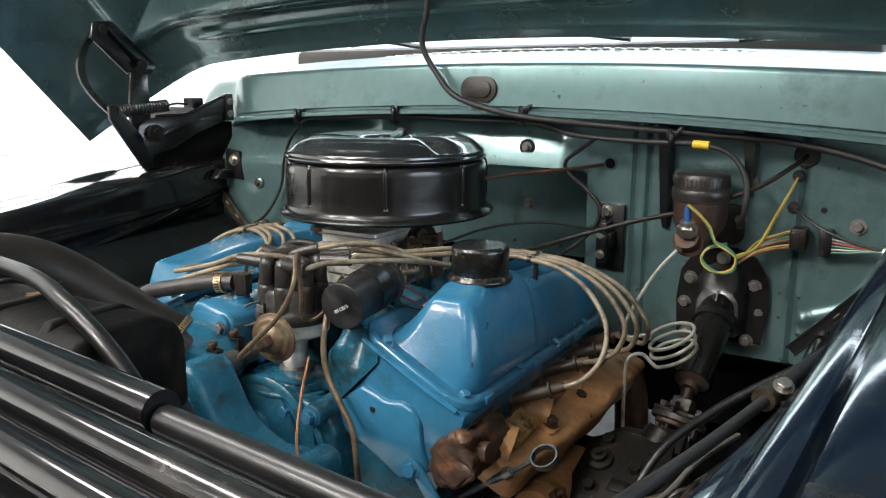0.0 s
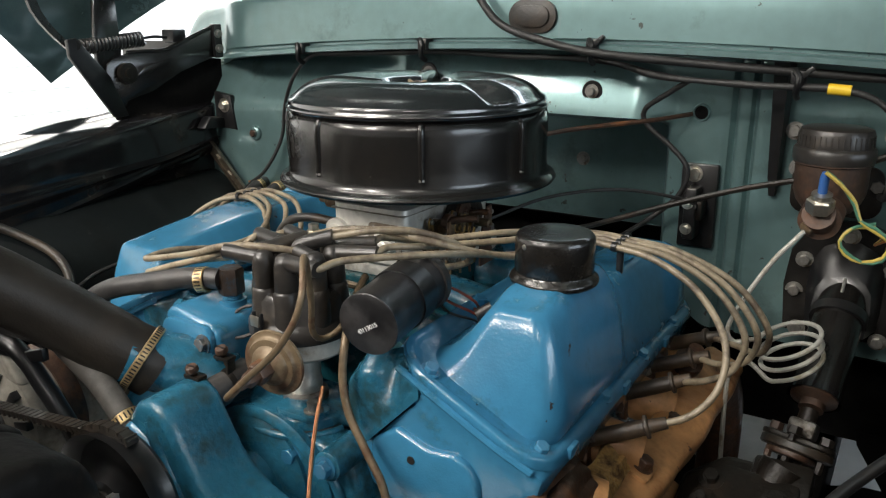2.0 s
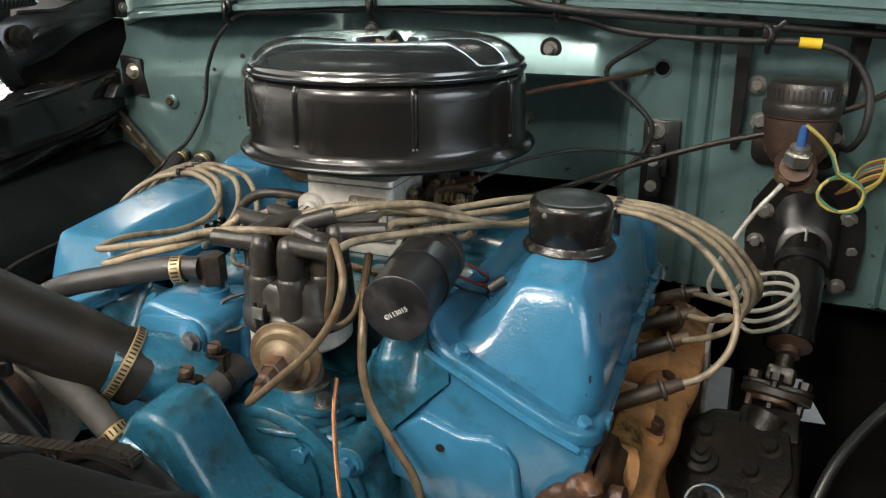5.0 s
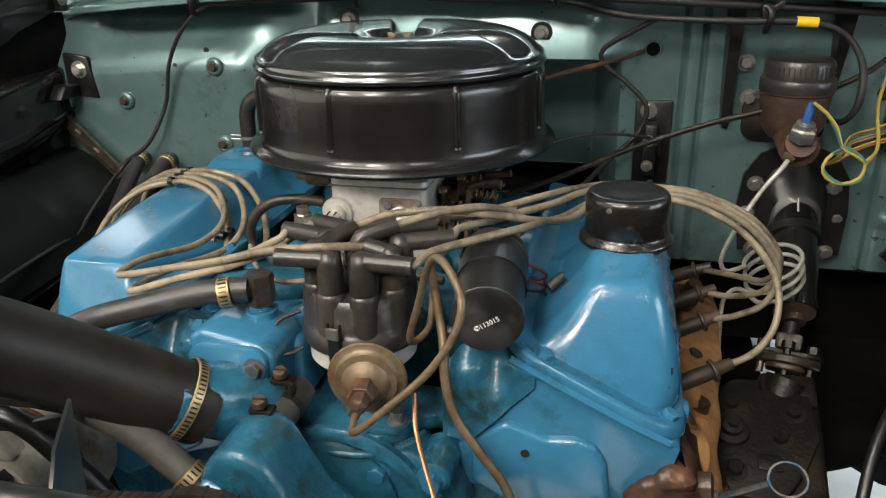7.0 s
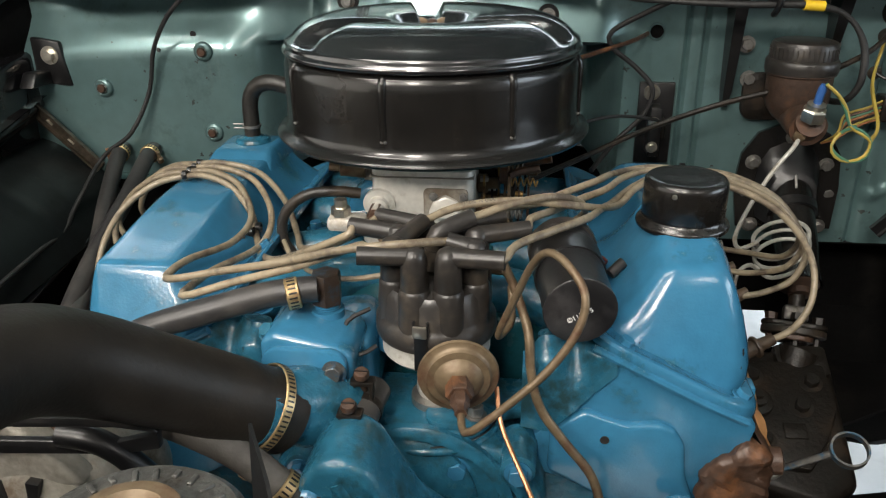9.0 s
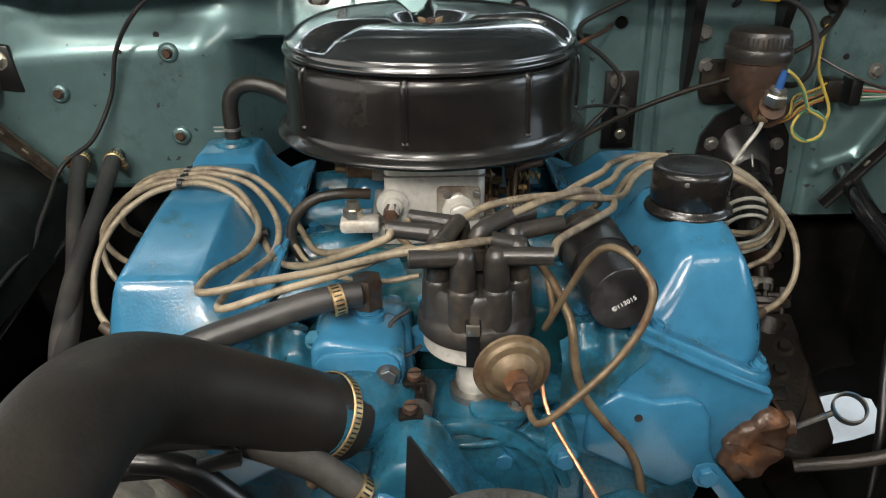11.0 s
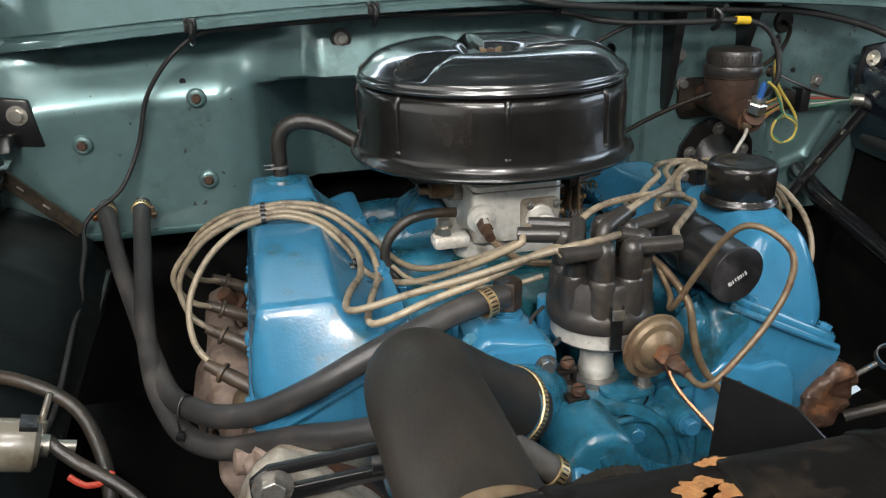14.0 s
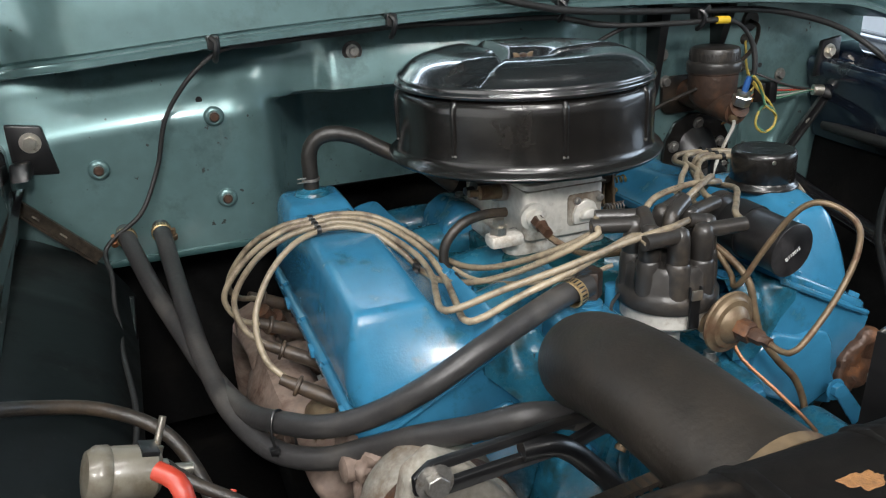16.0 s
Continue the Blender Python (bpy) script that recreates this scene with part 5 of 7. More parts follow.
part("coil_boot", tube([(0.1565, -0.205, 1.008), (0.158, -0.228, 1.0085)], 0.012, 14), BAKELITE, hl)


def separator(at, name_parent, across, n=4, tall=0.016):
    """A black cable holder on its steel foot."""
    ob = thing("cable_separator", at, "black plastic cable separator on the valve cover", "cable clip")
    x, y, z = at
    part("foot", box((x - 0.004, y - 0.003, z - tall - 0.012), (x + 0.004, y + 0.003, z + 0.004), 0.001), BLACK, ob)
    for i in range(n):
        c = Vector(at) + Vector(across) * (i - (n - 1) / 2)
        part("loop", lathe([(0.0044, -0.003), (0.0062, -0.003), (0.0062, 0.003), (0.0044, 0.003), (0.0044, -0.003)], 14, along(c, c + Vector((1, 0, 0))), caps=False), BLACK, ob)
    return ob


separator((-0.320, -0.020, 1.009), None, (0, 0.0165, 0))
separator((0.315, -0.028, 1.022), None, (0, 0.016, 0), tall=0.034)
separator((-0.213, -0.115, 0.962), None, (0.006, 0.011, 0.002), 3)


# ---- hoses ----
def clamp(at, way, r, parent, width=0.012, mat=None):
    """A worm-drive clamp with slotted band and screw housing."""
    m = along(at, Vector(at) + Vector(way))
    band = part("hose_clamp", lathe([(r, -width / 2), (r + 0.0014, -width / 2 + 0.0008), (r + 0.0014, width / 2 - 0.0008), (r, width / 2), (r, -width / 2)], 40, m, caps=False), mat or GOLD, parent, "slotted steel worm clamp")
    slots = bmesh.new()
    n = int(2 * math.pi * r / 0.0042)
    for k in range(n):
        a = 2 * math.pi * k / n
        c, s = math.cos(a), math.sin(a)
        mm = m @ Matrix(((-s, 0, c, (r + 0.0013) * c), (c, 0, s, (r + 0.0013) * s), (0, 1, 0, 0), (0, 0, 0, 1)))
        box((-0.0008, -width * 0.30, 0), (0.0008, width * 0.30, 0.0005), 0, slots, mm)
    part("perforated_band", slots, BLACK, band)
    return band


hose = thing("radiator_hose", (-0.1, -0.45, 0.9), "thick black rubber upper radiator hose with worm clamps", "hose")
HP = [(-0.0960, -0.402, 0.908), (-0.115, -0.425, 0.931), (-0.147, -0.453, 0.962), (-0.179, -0.486, 0.996), (-0.205, -0.518, 1.025), (-0.219, -0.554, 1.047), (-0.224, -0.602, 1.062), (-0.224, -0.655, 1.066), (-0.222, -0.765, 1.063)]
part("hose_body", tube(HP, lambda t: 0.0372 + 0.0016 * smooth01(0.2, 0.5, t) + 0.0012 * math.exp(-(t / 0.03) ** 2) - 0.0012 * math.exp(-((t - 0.07) / 0.02) ** 2) - 0.0004 * math.sin(9 * t), 40), HOSE, hose)
cl = clamp((-0.1045, -0.4125, 0.9185), (-0.66, -0.47, 0.58), 0.0385, hose, 0.0100)
part("end_band", lathe([(0.0388, -0.005), (0.0402, -0.004), (0.0402, 0.004), (0.0388, 0.005)], 40, along((-0.2222, -0.747, 1.0632), (-0.222, -0.80, 1.062))), BRASS, hose, "tarnished clamp band")
part("screw_housing", box((-0.008, -0.006, -0.006), (0.008, 0.006, 0.006), 0.002, m=Matrix.Translation((-0.1100, -0.4395, 0.8905)) @ pose(0, 0, 0, 35, 10, 30)), BRASS, cl)
part("worm_screw", lathe([(0.0045, 0), (0.0045, 0.018), (0.006, 0.019), (0.006, 0.023), (0, 0.024)], 12, along((-0.1065, -0.4405, 0.8865), (-0.1185, -0.4445, 0.8695))), BRASS, cl)
part("inlet_pipe", lathe([(0.038, 0), (0.038, 0.05), (0, 0.05)], 32, along((-0.222, -0.80, 1.063), (-0.222, -0.755, 1.063))), BLACK, radiator)

heater = thing("heater_hose", (-0.56, 0.27, 0.95), "dusty grey heater hose from the firewall to the intake fitting", "hose", "heater hoses")
part("hose_body", tube([(-0.566, 0.262, 0.951), (-0.560, 0.225, 0.944), (-0.537, 0.128, 0.904), (-0.509, 0.035, 0.868), (-0.482, -0.06, 0.842), (-0.452, -0.16, 0.838), (-0.419, -0.236, 0.859), (-0.385, -0.285, 0.874), (-0.340, -0.318, 0.894), (-0.287, -0.349, 0.931), (-0.232, -0.353, 0.960), (-0.176, -0.338, 0.974), (-0.128, -0.324, 0.984), (-0.102, -0.318, 0.987), (-0.078, -0.312, 0.988)], 0.0130, 20), GREY_RUBBER, heater)
clamp((-0.1005, -0.3195, 0.9855), (0.95, 0.35, 0.12), 0.0142, heater, 0.013)
clamp((-0.5635, 0.243, 0.9475), (0.12, -1, -0.18), 0.0140, heater, 0.011)
part("firewall_stub", lathe([(0.024, 0), (0.025, 0.006), (0.020, 0.010), (0.011, 0.011), (0.011, 0.03), (0, 0.03)], 24, along((-0.566, 0.283, 0.951), (-0.566, 0.2, 0.951))), RUBBER, heater)
heater2 = thing("heater_hose", (-0.56, 0.27, 0.95), "dusty grey heater hose running to the water pump", "hose", "heater hoses")
part("hose_body", tube([(-0.512, 0.262, 0.950), (-0.510, 0.225, 0.944), (-0.503, 0.13, 0.910), (-0.496, 0.04, 0.884), (-0.489, -0.034, 0.862), (-0.473, -0.123, 0.836), (-0.450, -0.19, 0.822), (-0.425, -0.238, 0.821), (-0.385, -0.285, 0.833), (-0.341, -0.322, 0.858), (-0.302, -0.370, 0.890), (-0.268, -0.408, 0.912), (-0.245, -0.430, 0.927), (-0.225, -0.444, 0.936), (-0.205, -0.450, 0.936), (-0.180, -0.455, 0.931)], 0.0131, 20), GREY_RUBBER, heater2)
# Paler hose end: dust and brighter light, both put into the tone.
part("pale_end", tube([(-0.181, -0.4548, 0.9312), (-0.160, -0.458, 0.926), (-0.120, -0.460, 0.908), (-0.090, -0.461, 0.884), (-0.060, -0.462, 0.856)], 0.0138, 20), PALE_RUBBER, heater2)
clamp((-0.077, -0.4615, 0.8715), (0.55, -0.02, -0.48), 0.0150, heater2, 0.012)
clamp((-0.5115, 0.243, 0.9470), (0.05, -1, -0.17), 0.0141, heater2, 0.011)
part("firewall_stub", lathe([(0.024, 0), (0.025, 0.006), (0.020, 0.010), (0.011, 0.011), (0.011, 0.03), (0, 0.03)], 24, along((-0.512, 0.283, 0.950), (-0.512, 0.2, 0.950))), RUBBER, heater2)
for hx, hz, hob in ((-0.582, 0.945, heater), (-0.494, 0.941, heater2)):
    part("worm_screw", lathe([(0.0045, -0.009), (0.0052, -0.008), (0.0052, 0.0), (0.0032, 0.001), (0.0032, 0.012), (0, 0.012)], 12, along((hx, 0.240, hz), (hx, 0.22, hz + 0.05))), COPPER if hx < -0.55 else BRASS, hob, "worn clamp screw")
tie = thing("cable_tie", (-0.44, -0.25, 0.85), "black cable tie binding two heater hoses", "cable tie")
td, tw = Vector((0.55, -0.80, 0.22)).normalized(), Vector((0.80, 0.58, 0.0)).normalized()
tu = tw.cross(td)
tc = Vector((-0.421, -0.238, 0.840))
part("band", tube([tc + tu * 0.0345 * math.sin(a) + tw * 0.0155 * math.cos(a) for a in (2 * math.pi * k / 24 for k in range(25))], 0.0016, 8), BLACK, tie)
part("head", box((-0.005, -0.004, -0.004), (0.005, 0.004, 0.004), 0.001, m=Matrix.Translation(tc - tw * 0.017 + tu * 0.006)), BLACK, tie)
elbow = thing("heater_fitting", (-0.072, -0.302, 0.96), "rusty hexagon heater fitting on the intake", "pipe fitting")
part("hex_body", lathe([(0.0105, 0.960), (0.0105, 0.967), (0.0150, 0.969), (0.0158, 0.971), (0.0158, 0.998), (0.0145, 1.001), (0, 1.001)], 6, Matrix.Translation((-0.072, -0.302, 0)) @ pose(0, 0, 0, 0, 0, 38)), FITTING, elbow)
for k in range(4):
    part("thread", lathe([(0.0115, 0.9605 + 0.0022 * k), (0.0125, 0.9614 + 0.0022 * k), (0.0115, 0.9623 + 0.0022 * k)], 20, Matrix.Translation((-0.072, -0.302, 0))), BLUE, elbow)
part("side_stub", lathe([(0.011, 0), (0.011, 0.04), (0, 0.04)], 18, along((-0.072, -0.302, 0.986), (-0.11, -0.322, 0.985))), OILED_RUST, elbow)

bypass = thing("bypass_hose", (-0.01, -0.40, 0.90), "short black bypass hose with two screw clamps", "hose")
part("hose_body", tube([(-0.022, -0.335, 0.892), (-0.026, -0.362, 0.888), (-0.030, -0.390, 0.881), (-0.032, -0.415, 0.872)], 0.0165, 22), GREY_RUBBER, bypass)
for k, p in enumerate(((-0.027, -0.362, 0.887), (-0.031, -0.402, 0.879))):
    q = Vector(p)
    part("band", lathe([(0.0168, -0.0035), (0.0182, -0.0035), (0.0182, 0.0035), (0.0168, 0.0035)], 28, along(q, q + Vector((-0.1, -1, -0.2)))), BROWN_IRON, bypass)
    for dx in (-0.0085, 0.0085):
        part("lug", box(q + Vector((dx - 0.0018, -0.006, 0.012)), q + Vector((dx + 0.0018, 0.006, 0.030)), 0.001), BROWN_IRON, bypass)
    part("bridge", box(q + Vector((-0.0115, -0.007, 0.0285)), q + Vector((0.0115, 0.007, 0.0335)), 0.0014), BROWN_IRON, bypass)
    part("screw", lathe([(0.0034, -0.016), (0.0034, 0.008), (0.0072, 0.009), (0.0076, 0.012), (0.0062, 0.0155), (0, 0.0165)], 16, along(q + Vector((0, 0, 0.030)), q + Vector((0, -0.012, 0.064)))), OILED_RUST if k == 0 else RUSTY, bypass, "rusty clamp screw")
    part("screw_slot", box((-0.0060, -0.0006, 0.0158), (0.0060, 0.0006, 0.0170), 0, m=along(q + Vector((0, 0, 0.030)), q + Vector((0, -0.012, 0.064)))), BLACK, bypass)

pcv = thing("vent_hose", (-0.289, 0.135, 1.0), "black crankcase vent hose rising from the valve cover", "hose")
part("hose_body", tube([(-0.289, 0.135, 1.004), (-0.289, 0.135, 1.035), (-0.288, 0.135, 1.065), (-0.279, 0.134, 1.084), (-0.258, 0.131, 1.094), (-0.22, 0.125, 1.087), (-0.175, 0.110, 1.062), (-0.13, 0.09, 1.04), (-0.08, 0.08, 1.0)], 0.0118, 18), RUBBER, pcv)
part("grommet", lathe([(0.026, 1.002), (0.027, 1.006), (0.024, 1.010), (0.014, 1.012), (0.012, 1.014)], 28, Matrix.Translation((-0.289, 0.135, 0))), GREASY, pcv, "green-stained grommet")
part("clip", lathe([(0.0122, 1.026), (0.0136, 1.026), (0.0136, 1.030), (0.0122, 1.030)], 20, Matrix.Translation((-0.289, 0.135, 0))), DULL_STEEL, pcv)
for dz in (0.0, 0.006):
    part("clip_tail", tube([(-0.298, 0.125, 1.027 + dz), (-0.312, 0.121, 1.028 + dz)], 0.0012, 6), DULL_STEEL, pcv)
vh = thing("vacuum_hose", (-0.13, -0.13, 1.0), "black rubber vacuum hose beside the carburettor", "hose")
part("hose_body", tube([(-0.078, -0.098, 1.010), (-0.112, -0.105, 1.014), (-0.146, -0.110, 1.008), (-0.170, -0.112, 0.985), (-0.174, -0.115, 0.956), (-0.160, -0.122, 0.936)], 0.0066, 12), RUBBER, vh)
wl = thing("vacuum_tube", (-0.15, -0.13, 0.95), "thin pale tube from vacuum hose to distributor side", "tube")
part("tube_body", tube([(-0.168, -0.130, 0.958), (-0.150, -0.160, 0.950), (-0.11, -0.215, 0.958), (-0.06, -0.262, 0.975), (-0.02, -0.27, 0.985)], 0.003, 8), TAN_WIRE, wl)
bs = thing("ballast_pipe", (-0.05, -0.13, 0.98), "dark fuel pipe under the carburettor", "tube")
part("tube_body", tube([(-0.052, -0.152, 0.998), (-0.040, -0.175, 0.985), (-0.01, -0.20, 0.972), (0.05, -0.205, 0.968), (0.10, -0.215, 0.968)], 0.0045, 8), BRASS, bs)

vl = thing("vacuum_line", (0.08, -0.44, 0.93), "tarnished steel vacuum line looping round the distributor", "tube")
part("tube_body", tube([(0.0708, -0.428, 0.9375), (0.074, -0.448, 0.934), (0.082, -0.459, 0.940), (0.112, -0.458, 0.968), (0.142, -0.452, 0.998), (0.162, -0.446, 1.030), (0.166, -0.438, 1.056), (0.152, -0.420, 1.073), (0.138, -0.402, 1.074), (0.126, -0.386, 1.055), (0.113, -0.368, 1.015), (0.100, -0.354, 0.975), (0.100, -0.340, 0.961), (0.110, -0.322, 0.968), (0.108, -0.295, 0.99)], 0.0034, 10, 0.005), BRASS, vl)
fl = thing("fuel_line", (0.13, -0.33, 0.9), "brown tarnished steel fuel line down the engine front", "tube")
part("tube_body", tube([(0.095, -0.255, 1.005), (0.112, -0.300, 0.990), (0.126, -0.333, 0.962), (0.130, -0.345, 0.925), (0.140, -0.350, 0.890), (0.165, -0.355, 0.855), (0.192, -0.362, 0.822), (0.205, -0.37, 0.775), (0.21, -0.37, 0.70)], 0.0046, 10), BRASS, fl)
cl2 = thing("copper_line", (0.11, -0.35, 0.87), "bare copper line down the engine front", "tube")
part("tube_body", tube([(0.098, -0.340, 0.905), (0.104, -0.360, 0.875), (0.128, -0.400, 0.842), (0.152, -0.432, 0.808), (0.175, -0.44, 0.77), (0.19, -0.43, 0.70)], 0.0024, 8), COPPER, cl2)

# ---- fan, pulley and belt ----
fan = thing("cooling_fan", (-0.02, -0.6, 0.79), "black steel cooling fan behind the radiator", "fan")
fc = Vector((-0.02, -0.678, 0.79))
part("hub", lathe([(0.05, -0.012), (0.05, 0.01), (0.03, 0.02), (0, 0.02)], 30, along(fc, fc + Vector((0, -1, 0)))), BLACK, fan)
part("spacer", lathe([(0.03, -0.02), (0.03, 0.15), (0, 0.15)], 24, along(fc, fc + Vector((0, 1, 0)))), BLACK, fan)
for k, a in enumerate((87, 177, -3, -93)):
    a = radians(a)
    u = Vector((math.cos(a), 0, math.sin(a)))
    v = Vector((-math.sin(a), 0, math.cos(a)))

    def blade(r, t, u=u, v=v):
        return fc + u * (r - 0.030 * max(0, -t) * smooth01(0.2, 0.275, r)) + v * (0.024 * t) + Vector((0, 0.045 * t * smooth01(0.04, 0.14, r), 0))
    part("blade", sheet(blade, span(0.04, 0.276, 12), span(-1, 1, 6), 0.002), BLACK, fan)
pulley = thing("water_pump_pulley", (-0.03, -0.52, 0.80), "black pressed steel water pump pulley with ribbed belt groove", "pulley")
pc = along((-0.037, -0.490, 0.812), (-0.037, -0.6, 0.812))
part("disc", lathe([(0.02, 0.034), (0.03, 0.034), (0.045, 0.020), (0.068, 0.016), (0.074, 0.028), (0.080, 0.033), (0.077, 0.024), (0.075, 0.016), (0.079, 0.006), (0.077, 0.002), (0.02, 0.004)], 48, pc), BLACK, pulley)
part("hub", lathe([(0.0195, 0.004), (0.0195, 0.037), (0.017, 0.039), (0.0, 0.039)], 32, pc), BROWN_IRON, pulley, "oily brown hub")
for k in range(4):
    a = radians(45 + 90 * k)
    part("hub_bolt", lathe([(0.0065, 0.030), (0.0065, 0.041), (0.005, 0.042), (0, 0.042)], 6, pc @ Matrix.Translation((0.026 * math.cos(a), 0.026 * math.sin(a), 0))), DULL_STEEL, pulley)


def belt_path():
    """The line of the belt round the pump pulley and the alternator pulley."""
    a, ra, b, rb = (-0.037, 0.812), 0.081, (-0.300, 0.815), 0.036
    out = []
    base = math.atan2(b[1] - a[1], b[0] - a[0])
    for k in range(41):
        t = base + math.pi / 2 - 0.11 + (2 * math.pi - math.pi + 0.22) * -k / 40 * 1.0
        out.append((a[0] + ra * math.cos(t), a[1] + ra * math.sin(t)))
    for k in range(21):
        t = base - math.pi / 2 + 0.11 - (math.pi - 0.22) * k / 20
        out.append((b[0] + rb * math.cos(t), b[1] + rb * math.sin(t)))
    return out


BP = belt_path()
dense = []
for i, p in enumerate(BP):
    q = BP[(i + 1) % len(BP)]
    n = max(1, int(math.hypot(q[0] - p[0], q[1] - p[1]) / 0.005))
    dense += [(p[0] + (q[0] - p[0]) * k / n, p[1] + (q[1] - p[1]) * k / n) for k in range(n)]
rings = []
N = len(dense)
for i, p in enumerate(dense):
    q, o = dense[(i + 1) % N], dense[i - 1]
    d = Vector((q[0] - o[0], q[1] - o[1])).normalized()
    nx, nz = d.y, -d.x
    rings.append([(p[0] - 0.004 * nx, -0.499, p[1] - 0.004 * nz), (p[0] - 0.004 * nx, -0.510, p[1] - 0.004 * nz), (p[0] + 0.004 * nx, -0.512, p[1] + 0.004 * nz), (p[0] + 0.004 * nx, -0.497, p[1] + 0.004 * nz)])
belt = thing("fan_belt", (-0.17, -0.505, 0.8), "black rubber notched fan belt", "belt")
part("band", loft(rings + [rings[0]], False), RUBBER, belt, smooth=False)
for i in range(0, N, 2):
    p, q = dense[i], dense[(i + 1) % N]
    d = Vector((q[0] - p[0], q[1] - p[1])).normalized()
    m = Matrix(((d.x, 0, d.y, p[0]), (0, 1, 0, -0.5045), (d.y, 0, -d.x, p[1]), (0, 0, 0, 1)))
    if i == 0:
        cog = mesh_of("cog", box((-0.0016, -0.0069, -0.0046), (0.0016, 0.0069, 0.0046), 0), RUBBER, False)
    ob = new("cog", cog)
    ob.parent = belt
    ob.matrix_parent_inverse = Matrix.Translation(belt.location).inverted()
    ob.matrix_basis = m

# ---- alternator ----
alt = thing("alternator", (-0.32, -0.43, 0.78), "dusty grey cast alternator with slotted black bracket", "alternator")
am = along((-0.300, -0.365, 0.815), (-0.300, -0.49, 0.815))
part("rear_case", lathe([(0, -0.02), (0.055, -0.018), (0.070, -0.005), (0.074, 0.01), (0.074, 0.045), (0.071, 0.05)], 40, am), GREY_CAST, alt)
part("stator", lathe([(0.071, 0.046), (0.076, 0.048), (0.076, 0.070), (0.071, 0.072)], 40, am), RUSTY, alt, "rusty steel stator ring")
part("front_case", lathe([(0.072, 0.068), (0.075, 0.072), (0.075, 0.095), (0.068, 0.11), (0.045, 0.118), (0.02, 0.122), (0, 0.122)], 40, am), GREY_CAST, alt, "dusty grey front casting")
for k in range(10):
    a = radians(36 * k + 10)
    p = Vector((-0.300 + 0.05 * math.cos(a), -0.481, 0.815 + 0.05 * math.sin(a)))
    part("vent_fin", prism([(-0.012, -0.004), (0.014, -0.006), (0.014, 0.006), (-0.012, 0.004)], -0.006, 0.004, "z", 0.001, m=Matrix.Translation(p) @ pose(0, 0, 0, 90, 0, 0) @ pose(0, 0, 0, 0, 0, math.degrees(a))), BLACK, alt)
part("front_pulley", lathe([(0.036, 0.128), (0.030, 0.136), (0.036, 0.146), (0.028, 0.15), (0.01, 0.15), (0.01, 0.158), (0, 0.158)], 32, am), DULL_STEEL, alt)
part("adjuster_ear", prism([(-0.365, 0.86), (-0.35, 0.925), (-0.325, 0.942), (-0.295, 0.925), (-0.25, 0.87)], -0.476, -0.448, "y", 0.006, seg=3), GREY_CAST, alt)
arm = thing("adjuster_bracket", (-0.25, -0.48, 0.92), "black slotted steel alternator adjusting bracket", "bracket")
for a, b in (((-0.352, 0.917), (-0.345, 0.950)),):
    slot_top = [(-0.350, 0.938), (-0.335, 0.949), (-0.20, 0.957), (-0.17, 0.952), (-0.165, 0.945), (-0.20, 0.948), (-0.33, 0.940), (-0.338, 0.934)]
    slot_low = [(-0.350, 0.938), (-0.338, 0.934), (-0.33, 0.927), (-0.20, 0.934), (-0.165, 0.945), (-0.165, 0.930), (-0.20, 0.922), (-0.335, 0.913), (-0.350, 0.922)]
    part("upper_bar", prism(slot_top, -0.492, -0.484, "y", 0.0015), BLACK, arm)
    part("lower_bar", prism(slot_low, -0.492, -0.484, "y", 0.0015), BLACK, arm)
part("bent_arm", tube([(-0.250, -0.488, 0.936), (-0.222, -0.490, 0.934), (-0.200, -0.489, 0.920), (-0.180, -0.488, 0.898), (-0.158, -0.486, 0.872), (-0.135, -0.484, 0.835), (-0.12, -0.48, 0.78)], 0.0105, 14), BLACK, arm)
bolt((-0.332, -0.492, 0.931), (0, -1, 0.1), arm, DULL_STEEL, 0.011, 0.012, 0.017)

